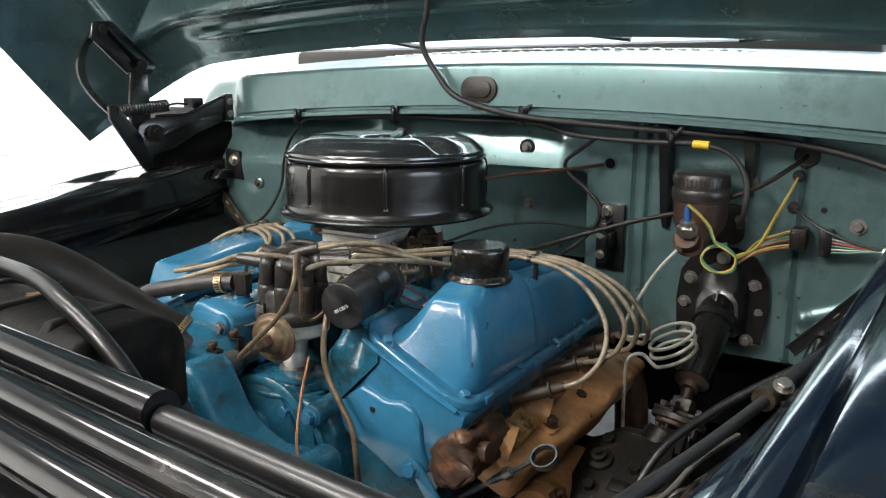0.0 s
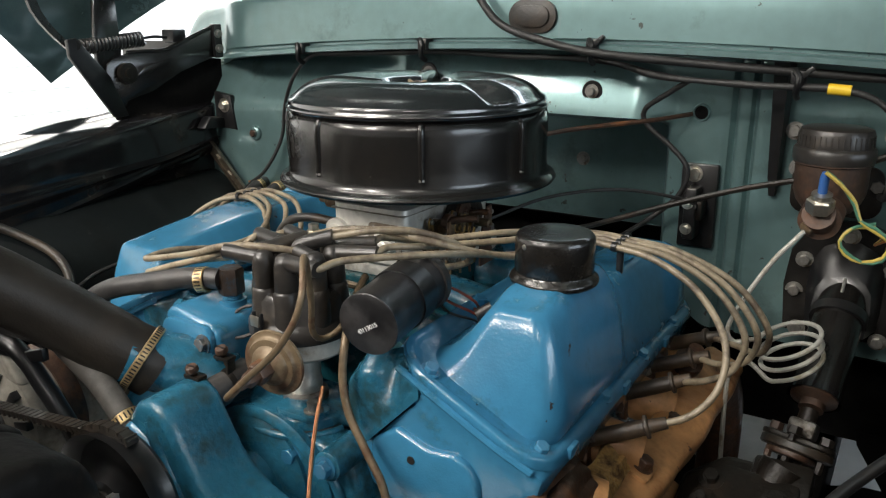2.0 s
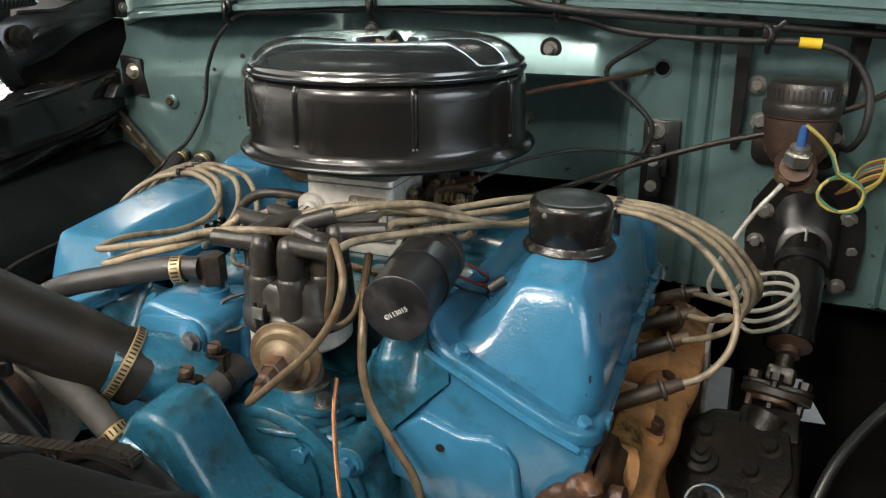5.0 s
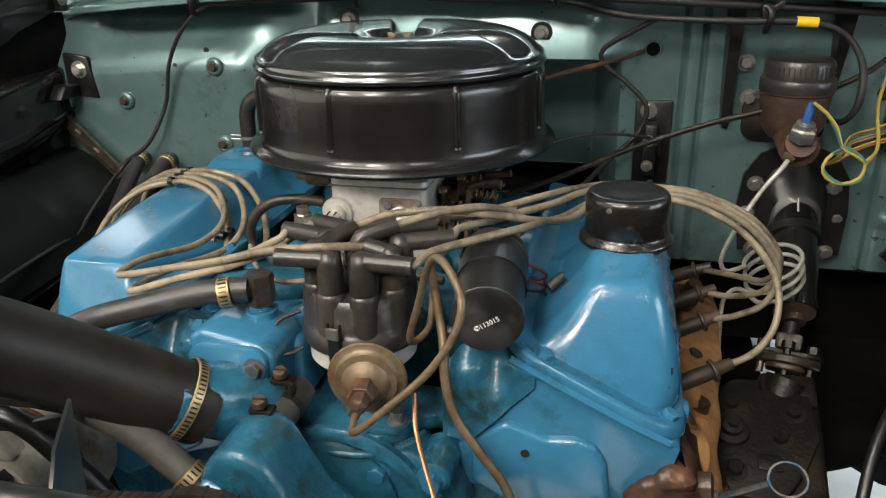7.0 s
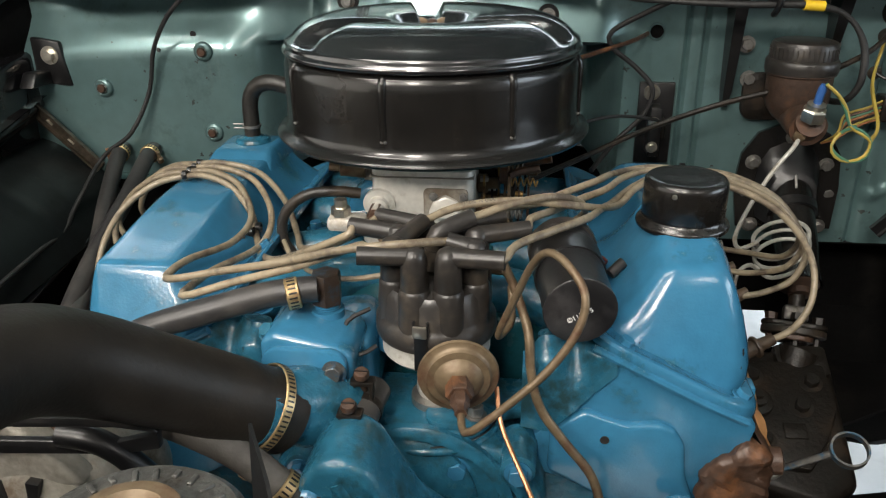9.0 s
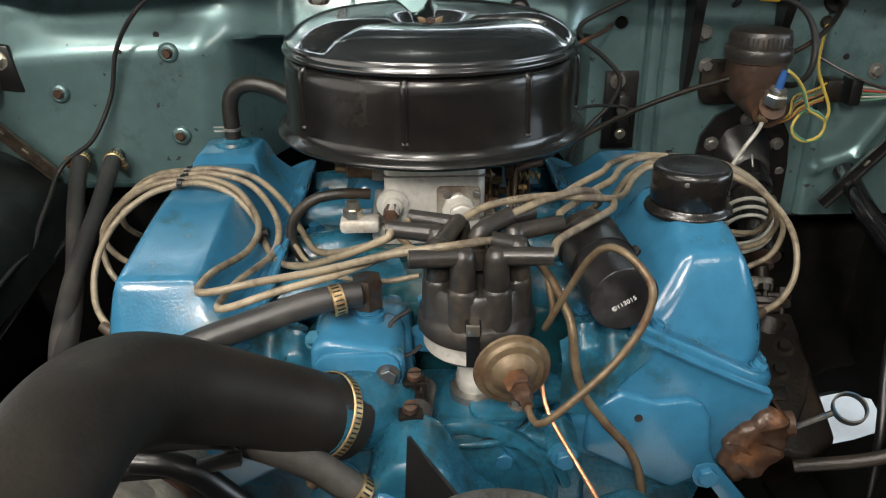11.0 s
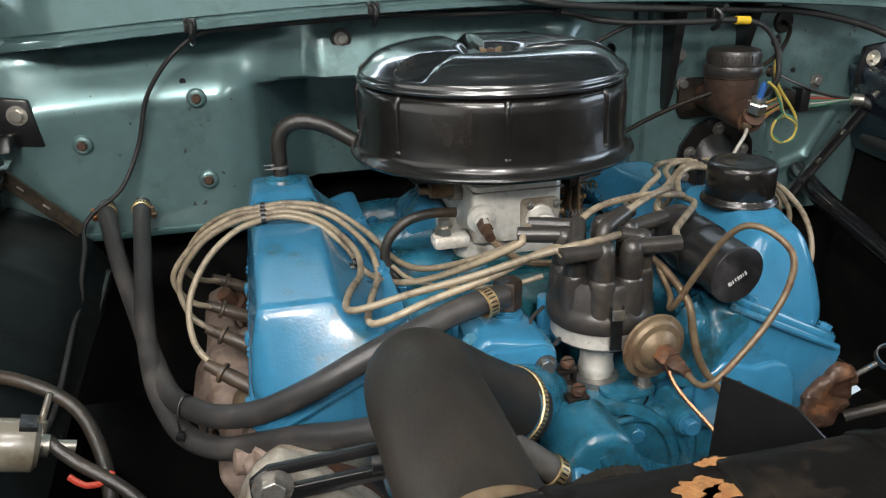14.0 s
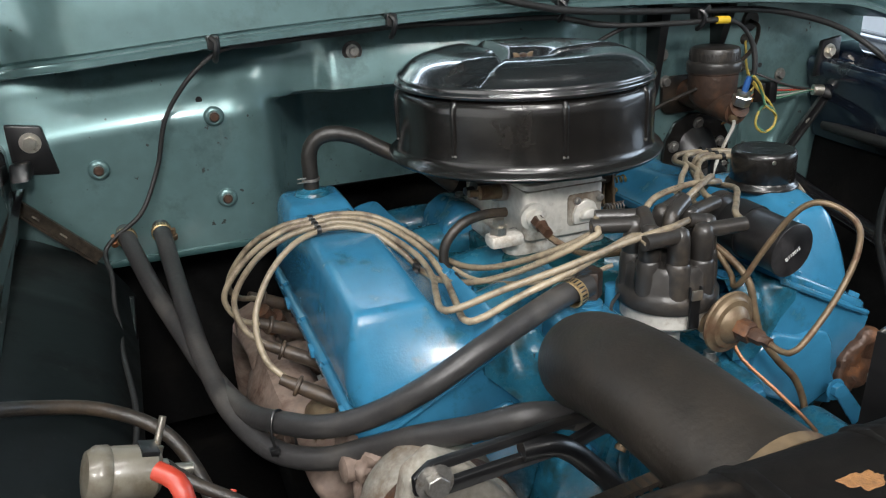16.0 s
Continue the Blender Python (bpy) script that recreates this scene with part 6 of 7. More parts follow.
# ---- exhaust manifolds ----
def manifold(s, mats, label):
    ob = thing("exhaust_manifold", (s * 0.37, 0, 0.72), label, "exhaust manifold")
    def ring_at(y, w, h, cx, cz):
        return [(s * (cx + u * 0.90 + v * 0.42), y, cz + v * 0.90 - u * 0.42) for u, v in rounded(-w, w, -h, h, min(w, h) * 0.45, 4)]
    rings = []
    ox, oy, oz = (0.010, 0.010, -0.024) if s > 0 else (0.0, 0.0, 0.0)
    low = 0.018 if s > 0 else 0.0
    for y in span(-0.275 + oy, 0.215, 60):
        swell = 0.0018 * math.cos((y + 0.235) * 2 * math.pi / 0.125)
        end = 0.55 + 0.45 * smooth01(-0.285 + oy, -0.262 + oy, y)
        rings.append(ring_at(y, ((0.033 if s > 0 else 0.026) + swell) * end, (0.027 + 0.5 * swell) * end, 0.366 + 0.031 * smooth01(-0.3, 0.15, y), 0.772 - low + (0.012 + low * 0.5) * smooth01(-0.1, 0.15, y)))
    part("log", loft(rings), mats[0], ob, sharp=60)
    for y in (-0.119, 0.0, 0.105):
        part("boss", prism(rounded(-0.022, 0.022, -0.015, 0.015, 0.006), 0.0, 0.014, "z", 0.003, m=along((s * 0.382, y, 0.788 - low), (s * 0.419, y, 0.870 - low))), mats[0], ob)
        bolt((s * 0.388, y, 0.801 - low), (s * 0.42, 0, 0.9), ob, RUSTY, 0.010, 0.012, 0.013)
    for y in (-0.235, -0.11, 0.02, 0.14):
        part("port", tube([(s * 0.312, y, 0.800), (s * 0.345, y, 0.795), (s * 0.375, y + 0.01, 0.785)], 0.030, 16), mats[0], ob)
        part("port_flange", prism(rounded(y - 0.040, y + 0.040, 0.775, 0.835, 0.012), s * 0.318, s * 0.332, "x", 0.003), mats[1], ob)
        for dy in (-0.032, 0.032):
            bolt((s * 0.333, y + dy, 0.828), (s * 1, 0, 0.3), ob, RUSTY, 0.010, 0.012, 0.012)
    block = [(0.292, 0.802), (0.294, 0.832), (0.316, 0.852), (0.336, 0.868), (0.350, 0.862), (0.366, 0.838), (0.364, 0.806), (0.338, 0.782), (0.302, 0.780)]
    part("end_cap", rugged(prism([(s * (x + ox), z + oz) for x, z in block], -0.342 + oy, -0.238 + oy, "y", 0.012, seg=3), 0.0085, 50.0, 3), mats[1], ob, "rust-brown end casting")
    part("heat_riser", rugged(loft([[(s * (0.392 + 0.046 * k * math.cos(a)), y, 0.786 + 0.040 * k * math.sin(a) - 0.02 * (0.046 * k * math.cos(a) > 0.02)) for a in (2 * math.pi * i / 16 for i in range(16))] for y, k in ((-0.150, 0.45), (-0.138, 0.78), (-0.105, 0.98), (-0.05, 1.05), (0.0, 1.0), (0.04, 0.85), (0.058, 0.5))]), 0.0030, 30.0, 1), mats[0], ob, "rounded rusted chamber") if s < 0 else None
    part("end_lug", lathe([(0.014, 0), (0.014, 0.018), (0.009, 0.02), (0, 0.02)], 16, along((s * (0.356 + ox), -0.316 + oy, 0.835 + oz), (s * (0.41 + ox), -0.322 + oy, 0.842 + oz))), mats[1], ob)
    part("rear_stud", lathe([(0.020, 0), (0.020, 0.014), (0.011, 0.015), (0.011, 0.04), (0, 0.04)], 18, along((s * 0.375, 0.10, 0.82), (s * 0.40, 0.08, 0.87))), RUSTY, ob)
    part("heat_shield", rugged(prism([(s * 0.350, 0.830 - low), (s * 0.372, 0.822 - low), (s * 0.384, 0.806 - low), (s * 0.374, 0.802 - low), (s * 0.346, 0.818 - low)], -0.225, -0.140, "y", 0.002), 0.005, 85.0, 3), YELLOW_RUST if s > 0 else BRASS, ob, "flaking rusted steel strip")
    part("down_pipe", tube([(s * 0.40, 0.19, 0.78), (s * 0.405, 0.23, 0.70), (s * 0.40, 0.26, 0.55)], 0.032, 16), mats[1], ob)
    return ob


starter = thing("starter_motor", (0.39, -0.10, 0.62), "orange rusted starter motor below the exhaust manifold", "starter motor")
stm = along((0.385, -0.170, 0.655), (0.372, 0.08, 0.640))
part("case", rugged(lathe([(0, 0.0), (0.020, 0.001), (0.034, 0.006), (0.038, 0.016), (0.038, 0.20), (0.034, 0.21), (0, 0.21)], 28, stm), 0.0012, 40.0, 1), TAN_RUST, starter)
part("end_band", lathe([(0.0375, 0.030), (0.0398, 0.032), (0.0398, 0.052), (0.0375, 0.054)], 32, stm), YELLOW_RUST, starter, "flaking rusted band")
part("terminal", lathe([(0.009, 0.034), (0.009, 0.046), (0.005, 0.047), (0.005, 0.060), (0, 0.060)], 12, along((0.385, -0.150, 0.655), (0.43, -0.150, 0.70))), RUSTY, starter)
manifold(1, (TAN_RUST, RUSTY), "tan and rust brown cast iron exhaust manifold beside the engine")
manifold(-1, (ASH_RUST, ASH_RUST), "pale rusted cast iron exhaust manifold beside the engine")
for s in (1, -1):
    for y in (-0.17, -0.045, 0.03, 0.13):
        plug = thing("spark_plug", (s * 0.33, y, 0.83), "spark plug in the cylinder head", "spark plug", "spark plugs")
        part("insulator", lathe([(0.010, 0), (0.010, 0.012), (0.006, 0.014), (0.006, 0.03), (0, 0.03)], 6, along((s * 0.318, y, 0.822), (s * 0.36, y, 0.84))), DULL_STEEL, plug)

# ---- dipstick, strap and low brackets ----
dip = thing("dipstick", (0.40, -0.24, 0.74), "steel oil dipstick with a blue ring handle", "dipstick")
part("tube_body", tube([(0.295, -0.240, 0.690), (0.345, -0.256, 0.732), (0.394, -0.270, 0.771)], 0.0062, 12), CHIPPED, dip)
part("collar", lathe([(0.009, -0.004), (0.009, 0.004), (0.0065, 0.012), (0, 0.012)], 14, along((0.390, -0.269, 0.768), (0.44, -0.287, 0.808))), DULL_STEEL, dip)
part("blade", tube([(0.394, -0.270, 0.771), (0.418, -0.279, 0.791), (0.440, -0.288, 0.811)], 0.0038, 10), CHIPPED, dip)
rc_, ru, rv = Vector((0.455, -0.291, 0.818)), Vector((0.98, 0.05, 0.20)).normalized(), Vector((-0.30, 0.80, 0.42)).normalized()
ring = [rc_ + ru * 0.0175 * math.cos(a) + rv * 0.0125 * math.sin(a) for a in (2 * math.pi * k / 18 for k in range(18))]
rc_ = sum((Vector(p) for p in ring), Vector()) / len(ring)
rn_ = (Vector(ring[0]) - rc_).cross(Vector(ring[len(ring) // 4]) - rc_).normalized()
rr_ = (Vector(ring[0]) - rc_).length
part("ring_handle", lathe([(rr_ - 0.001, -0.0045), (rr_ + 0.0012, -0.0045), (rr_ + 0.0012, 0.0045), (rr_ - 0.001, 0.0045), (rr_ - 0.001, -0.0045)], 40, along(rc_, rc_ + rn_), caps=False), CHIPPED, dip, "chipped blue ring handle")
strap = thing("lifting_strap", (0.28, -0.34, 0.75), "chipped blue steel strap bolted to the engine front", "bracket")
part("plate", prism([(0.268, 0.788), (0.290, 0.790), (0.345, 0.722), (0.325, 0.708)], -0.345, -0.340, "y", 0.0015), BLUE, strap)
bolt((0.280, -0.345, 0.778), (0, -1, 0.1), strap, BLUE, 0.011, 0.010, 0.015)

# ---- frame below ----
frame_rail = thing("chassis_frame", (0, 0, 0.4), "black oily chassis rails and crossmember under the engine", "chassis")
for s in (-1, 1):
    part("rail", box((CX + s * 0.43 - 0.04, -1.2, 0.42), (CX + s * 0.43 + 0.04, 0.9, 0.56), 0.008), SHADE_BLACK, frame_rail)
part("crossmember", box((-0.4, -0.42, 0.40), (0.56, -0.20, 0.53), 0.02), BLACK, frame_rail)
# Added boxes that fill the gaps beside the block, so they read dark.
for s in (-1, 1):
    part("gap_filler", box((CX + s * 0.28 - 0.10, -0.30, 0.43), (CX + s * 0.28 + 0.10, 0.30, 0.58), 0.02), SHADE_BLACK, frame_rail)
part("oil_pan", box((-0.15, -0.25, 0.36), (0.15, 0.5, 0.53), 0.03), BLACK, frame_rail)
# Added plates over the lit floor, keeping the driver's side as dark as shade.
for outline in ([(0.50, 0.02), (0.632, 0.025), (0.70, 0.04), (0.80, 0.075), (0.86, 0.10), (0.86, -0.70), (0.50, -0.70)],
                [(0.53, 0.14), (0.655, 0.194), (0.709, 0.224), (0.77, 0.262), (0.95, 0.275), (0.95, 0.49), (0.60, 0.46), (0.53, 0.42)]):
    part("dark_plate", prism(outline, 0.495, 0.503, "z", 0.001), SHADE_BLACK, frame_rail)
# Added sheet that hides the lit floor on the passenger side.
part("dark_plate", box((-0.83, -1.15, 0.44), (-0.36, 1.5, 0.452), 0.002), SHADE_BLACK, frame_rail)

# ---- steering ----
column = thing("steering_column", (0.545, 0.3, 0.9), "black steering column with its cover plate bolted to the firewall", "steering column")
PL = [(0.470, 0.835), (0.462, 0.90), (0.468, 0.955), (0.490, 0.990), (0.525, 1.005), (0.565, 1.005), (0.600, 0.990), (0.622, 0.955), (0.628, 0.90), (0.620, 0.835)]


def plate_y(z):
    return 0.303 - 0.45 * max(0.0, 0.87 - z)


rows = []
for off in (0.0, 0.008):
    rows.append([(x, plate_y(z) - off, z) for x, z in PL])
part("cover_plate", loft(rows), SATIN, column, sharp=30)
inner = [(0.545 + (x - 0.545) * 0.62, plate_y(z) - 0.008, 0.90 + (z - 0.90) * 0.72) for x, z in PL]
inner2 = [(0.545 + (x - 0.545) * 0.46, plate_y(z) - 0.045, 0.885 + (z - 0.90) * 0.50) for x, z in PL]
part("dome", loft([inner, inner2]), BLACK, column)
for p in ((0.544, 0.294, 0.985), (0.487, 0.294, 0.942), (0.478, 0.294, 0.893), (0.601, 0.294, 0.939), (0.612, 0.294, 0.892), (0.597, 0.272, 0.842), (0.49, 0.272, 0.842)):
    bolt(p, (0, -1, -0.1), column, DULL_STEEL, 0.0085, 0.008, 0.0125)
c0, c1 = Vector((0.548, 0.285, 0.905)), Vector((0.537, 0.140, 0.795))
part("column_tube", sweep(bmesh.new(), [c0.lerp(c1, k / 10) for k in range(11)], 0.033, 32, False), SATIN, column)
part("tube_seal", sweep(bmesh.new(), [c0.lerp(c1, 0.22), c0.lerp(c1, 0.30)], 0.0375, 32), BLACK, column)
part("tube_lip", sweep(bmesh.new(), [c0.lerp(c1, 0.95), c0.lerp(c1, 1.0)], 0.0345, 32, False), LACQUER, column)
part("bearing", lathe([(0.030, 0), (0.030, 0.006), (0.016, 0.012), (0.016, 0.022), (0, 0.022)], 24, along(c0.lerp(c1, 0.97), c1 + (c1 - c0))), OILED_RUST, column)
# Steel strip put in for the streak reflected down the glossy dome.
part("streak_strip", tube([(0.548, 0.288, 0.965), (0.546, 0.262, 0.935), (0.545, 0.245, 0.915)], 0.0022, 8), DULL_STEEL, column, "thin steel strip for the bright streak on the dome")
c2 = Vector((0.524, 0.086, 0.708))
part("shaft", sweep(bmesh.new(), [c1 - (c1 - c0) * 0.02, c1.lerp(c2, 0.5), c2], 0.012, 16), BROWN_IRON, column)
joint = thing("steering_coupling", (0.522, 0.06, 0.74), "rusty steering flange with rubber disc and bolts", "steering coupling")
jm = along(c1.lerp(c2, 0.55), c2)
part("flange", prism(rounded(-0.046, 0.046, -0.026, 0.026, 0.02), 0.0, 0.007, "z", 0.002, m=jm), BROWN_IRON, joint)
part("rubber_disc", lathe([(0.044, 0.008), (0.046, 0.010), (0.046, 0.018), (0.044, 0.020), (0, 0.020)], 32, jm), RUBBER, joint)
part("lower_flange", prism(rounded(-0.026, 0.026, -0.046, 0.046, 0.02), 0.021, 0.029, "z", 0.002, m=jm), RUSTY, joint)
for dx, dy in ((0.033, 0), (-0.033, 0), (0, 0.033), (0, -0.033)):
    part("flange_bolt", lathe([(0.009, -0.012), (0.009, -0.002), (0.005, -0.001), (0.005, 0.036), (0, 0.036)], 6, jm @ Matrix.Translation((dx, dy, 0))), BROWN_IRON if dx >= 0 else OILED_RUST, joint)
part("pinch_clamp", box((-0.018, -0.014, -0.026), (0.018, 0.014, -0.002), 0.005, m=jm), CAP_ZINC, joint)
sb = thing("steering_box", (0.48, -0.03, 0.5), "oily brown cast iron steering box on the chassis rail", "steering box")
tb = Matrix.Translation((0.48, -0.02, 0.712)) @ pose(0, 0, 0, 25)
part("housing", prism([(-0.078, -0.075), (-0.06, -0.13), (0.03, -0.16), (0.078, -0.13), (0.083, 0.055), (0.06, 0.078), (-0.03, 0.075), (-0.075, 0.03)], -0.20, -0.012, "z", 0.012, seg=3, m=tb), BROWN_IRON, sb)
part("top_cover", prism([(-0.072, -0.060), (-0.052, -0.110), (0.018, -0.118), (0.050, -0.070), (0.072, -0.02), (0.066, 0.045), (-0.02, 0.050), (-0.068, 0.022)], -0.014, 0.0, "z", 0.005, m=tb), BROWN_IRON, sb)
part("input_snout", sweep(bmesh.new(), [Vector((0.50, 0.02, 0.685)), Vector((0.520, 0.050, 0.735))], 0.027, 24), BROWN_IRON, sb)
part("adjuster", lathe([(0.024, 0), (0.022, 0.008), (0.013, 0.010), (0.013, 0.018), (0.006, 0.019), (0.006, 0.026), (0, 0.026)], 20, tb @ Matrix.Translation((-0.038, -0.022, -0.002))), BROWN_IRON, sb)
part("snout_block", box((0.004, 0.03, -0.04), (0.078, 0.082, -0.004), 0.008, m=tb), BROWN_IRON, sb)
for x, y in ((0.042, 0.014), (-0.036, 0.020), (0.022, -0.026), (-0.036, -0.078)):
    bolt(tuple(tb @ Vector((x, y, -0.001))), tuple(tb.to_3x3() @ Vector((0, 0, 1))), sb, BROWN_IRON, 0.010, 0.012, 0.016)
part("badge", box((-0.008, -0.075, -0.001), (0.022, -0.052, 0.003), 0.002, m=tb), BROWN_IRON, sb)

# ---- brake master cylinder ----
master = thing("master_cylinder", (0.513, 0.3, 1.05), "rusty brake master cylinder with black screw cap on the firewall", "master cylinder")
mt = Matrix.Translation((0.513, 0.222, 0))
part("reservoir", lathe([(0.030, 1.035), (0.040, 1.048), (0.045, 1.062), (0.046, 1.098), (0.049, 1.100), (0.049, 1.106), (0, 1.106)], 36, mt), OILED_RUST, master)
mc = part("cap", lathe([(0.048, 1.100), (0.0505, 1.104), (0.0505, 1.118), (0.0485, 1.121), (0.046, 1.122), (0.0458, 1.140), (0.0435, 1.145), (0.038, 1.147), (0, 1.148)], 48, mt), BAKELITE, master, "black ribbed screw cap")
for k in range(40):
    a = 2 * math.pi * k / 40
    part("grip", box((-0.0009, -0.001, 1.123), (0.0009, 0.0005, 1.138), 0, m=Matrix.Translation((0.513 + 0.0462 * math.cos(a), 0.222 + 0.0462 * math.sin(a), 0)) @ pose(0, 0, 0, 0, 0, math.degrees(a) - 90)), BAKELITE, mc)
part("bore", sweep(bmesh.new(), [Vector((0.513, 0.31, 1.052)), Vector((0.513, 0.15, 1.036))], 0.026, 24), OILED_RUST, master)
part("mount_flange", prism(rounded(0.455, 0.575, 1.010, 1.085, 0.02), 0.296, 0.306, "y", 0.003), BROWN_IRON, master)
for x, z in ((0.462, 1.075), (0.566, 1.058), (0.452, 1.128), (0.578, 1.128)):
    bolt((x, 0.300, z), (0, -1, 0), master, DULL_STEEL, 0.009, 0.009, 0.013)
part("outlet_block", sweep(bmesh.new(), [Vector((0.513, 0.16, 1.035)), Vector((0.512, 0.142, 1.046))], 0.020, 20), OILED_RUST, master)
sw = along((0.512, 0.142, 1.050), (0.515, 0.128, 1.10))
part("switch_nut", lathe([(0.016, 0), (0.017, 0.002), (0.017, 0.016), (0.015, 0.018), (0, 0.018)], 6, sw), STEEL, master)
part("switch_body", lathe([(0.012, 0.017), (0.0115, 0.022), (0.0125, 0.023), (0.0125, 0.025), (0.006, 0.027), (0, 0.027)], 20, sw), STEEL, master)
part("switch_plug", lathe([(0.0058, 0.025), (0.0058, 0.048), (0.0042, 0.054), (0, 0.054)], 12, sw), BLUE_PLASTIC, master, "blue plastic connector")
part("outlet_nut", lathe([(0.009, 0), (0.009, 0.014), (0.006, 0.016), (0, 0.016)], 6, along((0.506, 0.150, 1.032), (0.492, 0.132, 1.018))), BRASS, master)

brake = thing("brake_line", (0.49, 0.13, 1.0), "pale steel brake line coiled beside the steering column", "tube")
coilpts = [(0.498, 0.138, 1.022), (0.490, 0.130, 1.012), (0.470, 0.125, 0.985), (0.448, 0.120, 0.945), (0.430, 0.112, 0.905), (0.424, 0.108, 0.880), (0.434, 0.110, 0.866), (0.458, 0.118, 0.872)]
for k in range(44):
    a = radians(200 - 24.5 * k)
    coilpts.append((0.497 + 0.037 * math.cos(a) + 0.0002 * k, 0.138 + 0.033 * math.sin(a), 0.880 + 0.014 * math.cos(a) + 0.010 * math.sin(a) - 0.0010 * k))
coilpts += [(0.455, 0.115, 0.838), (0.435, 0.105, 0.828), (0.432, 0.10, 0.79), (0.436, 0.09, 0.70), (0.44, 0.09, 0.58)]
part("tube_body", tube(coilpts, 0.0032, 8, 0.006), WHITE_WIRE, brake)


# ---- firewall fittings ----
def fw(x, z):
    """The front face of the firewall."""
    return firewall_depth(x, z) - 0.004


def body_bolt(x, z, mat=None, r=0.0085, dome=False):
    ob = thing("firewall_bolt", (x, fw(x, z), z), "hexagon bolt with washer in the teal firewall", "bolt", "firewall bolts")
    if not (z > 1.165 and x < 0.3):
        bolt((x, fw(x, z) - 0.002, z), (0, -1, 0), ob, mat or DULL_STEEL, r, 0.009, r * 1.6)
    if z > 1.165 and x < 0.3:
        part("tab_washer", lathe([(0.0, 0.0), (0.0165, 0.0), (0.0172, 0.0015), (0.0160, 0.003), (0.0, 0.003)], 28, along((x, fw(x, z), z), (x, 0, z))), BLACK, ob)
        bolt((x, fw(x, z) - 0.003, z), (0, -1, 0), ob, DULL_STEEL, 0.0075, 0.011, 0.0112)
    if x < -0.3:
        part("cup_washer", lathe([(0.0075, 0.004), (0.0105, 0.0050), (0.0140, 0.0035), (0.0158, 0.0005), (0.0158, -0.001)], 28, along((x, fw(x, z) - 0.002, z), (x, 0, z))), TEAL, ob, "painted cup washer")
        part("rusty_head", lathe([(0.0075, 0.002), (0.0075, 0.009), (0.0058, 0.0115), (0, 0.012)], 14, along((x, fw(x, z) - 0.002, z), (x, 0, z))), RUSTY, ob, "rusty bolt head")
    return ob


for x, z, m in ((-0.405, 1.114, DULL_STEEL), (-0.584, 1.053, DULL_STEEL), (-0.403, 0.981, DULL_STEEL), (-0.168, 1.190, DULL_STEEL), (0.146, 1.171, STEEL), (0.755, 1.061, DULL_STEEL), (0.578, 1.195, DULL_STEEL), (0.05, 1.02, DULL_STEEL)):
    body_bolt(x, z, m)
for x, z, r in ((-0.423, 1.140, 0.005), (-0.480, 1.116, 0.0035), (0.70, 1.085, 0.005)):
    ob = thing("firewall_hole", (x, fw(x, z), z), "small dark drilled hole in the teal firewall", "hole")
    part("bore", lathe([(0, 0), (r, 0), (r, 0.0012), (0, 0.0012)], 20, along((x, fw(x, z) - 0.0014, z), (x, fw(x, z) - 1, z))), BLACK, ob)
rod_hole = thing("firewall_hole", (0.316, 0.312, 1.145), "dark hole with a pressed lip in the teal firewall", "hole")
# oval rubber plug in the cowl face
plugo = thing("rubber_plug", (0.069, 0.222, 1.286), "black oval rubber plug in the teal cowl", "rubber plug")
pm = Matrix.Translation((0.069, 0.2235, 1.286)) @ pose(0, 0, 0, -3, 0, 0)
part("rim", prism(rounded(-0.040, 0.040, -0.025, 0.025, 0.0245, 8), -0.007, 0.001, "y", 0.003, m=pm), RUBBER, plugo)
part("face", prism(rounded(-0.029, 0.029, -0.016, 0.016, 0.0155, 8), -0.011, -0.005, "y", 0.003, m=pm), RUBBER, plugo)
# upright braces on the driver side, their shade put in as black instead of teal
for x, z0, z1 in ((0.430, 1.03, 1.232), (0.578, 1.10, 1.222)):
    part("brace", loft([[(x - w, 0.308, z), (x + w, 0.308, z), (x + w * 0.8, 0.308 - d, z), (x - w * 0.8, 0.308 - d, z)] for z, w, d in ((z0, 0.005, 0.012), (z0 + 0.03, 0.008, 0.022), (z1 - 0.02, 0.012, 0.046), (z1, 0.013, 0.050))]), BLACK, body, "dark tapered upright brace")
# bell-crank bracket
bk = thing("throttle_bracket", (0.325, 0.3, 1.0), "black pressed steel throttle bracket bolted to the firewall", "bracket")
part("plate", box((0.296, 0.297, 0.935), (0.352, 0.306, 1.068), 0.003), BLACK, bk)
part("web", box((0.312, 0.262, 0.955), (0.330, 0.299, 1.035), 0.003), BLACK, bk)
part("web", box((0.326, 0.268, 0.985), (0.338, 0.299, 1.015), 0.003), BROWN_IRON, bk)
bolt((0.316, 0.297, 1.052), (0, -1, 0), bk, STEEL, 0.010, 0.010, 0.013)
bolt((0.318, 0.262, 1.012), (0, -1, 0), bk, STEEL, 0.006, 0.006, 0.009)
bolt((0.318, 0.262, 0.972), (0, -1, 0), bk, STEEL, 0.006, 0.006, 0.009)

rod = thing("throttle_rod", (0.313, 0.31, 1.146), "rusty throttle rod through the firewall", "rod")
part("rod_body", tube([(0.314, 0.33, 1.144), (0.27, 0.25, 1.138), (0.16, 0.10, 1.128), (0.10, 0.03, 1.10)], 0.0035, 8), RUSTY, rod)
part("bore", lathe([(0.0, 0.0035), (0.0095, 0.0030), (0.0105, 0.0006), (0.0125, 0.0012), (0.0128, 0.0), (0.0, 0.0)], 28, along((0.316, fw(0.316, 1.145), 1.145), (0.316, 0, 1.145))), SHADE_BLACK, rod_hole)
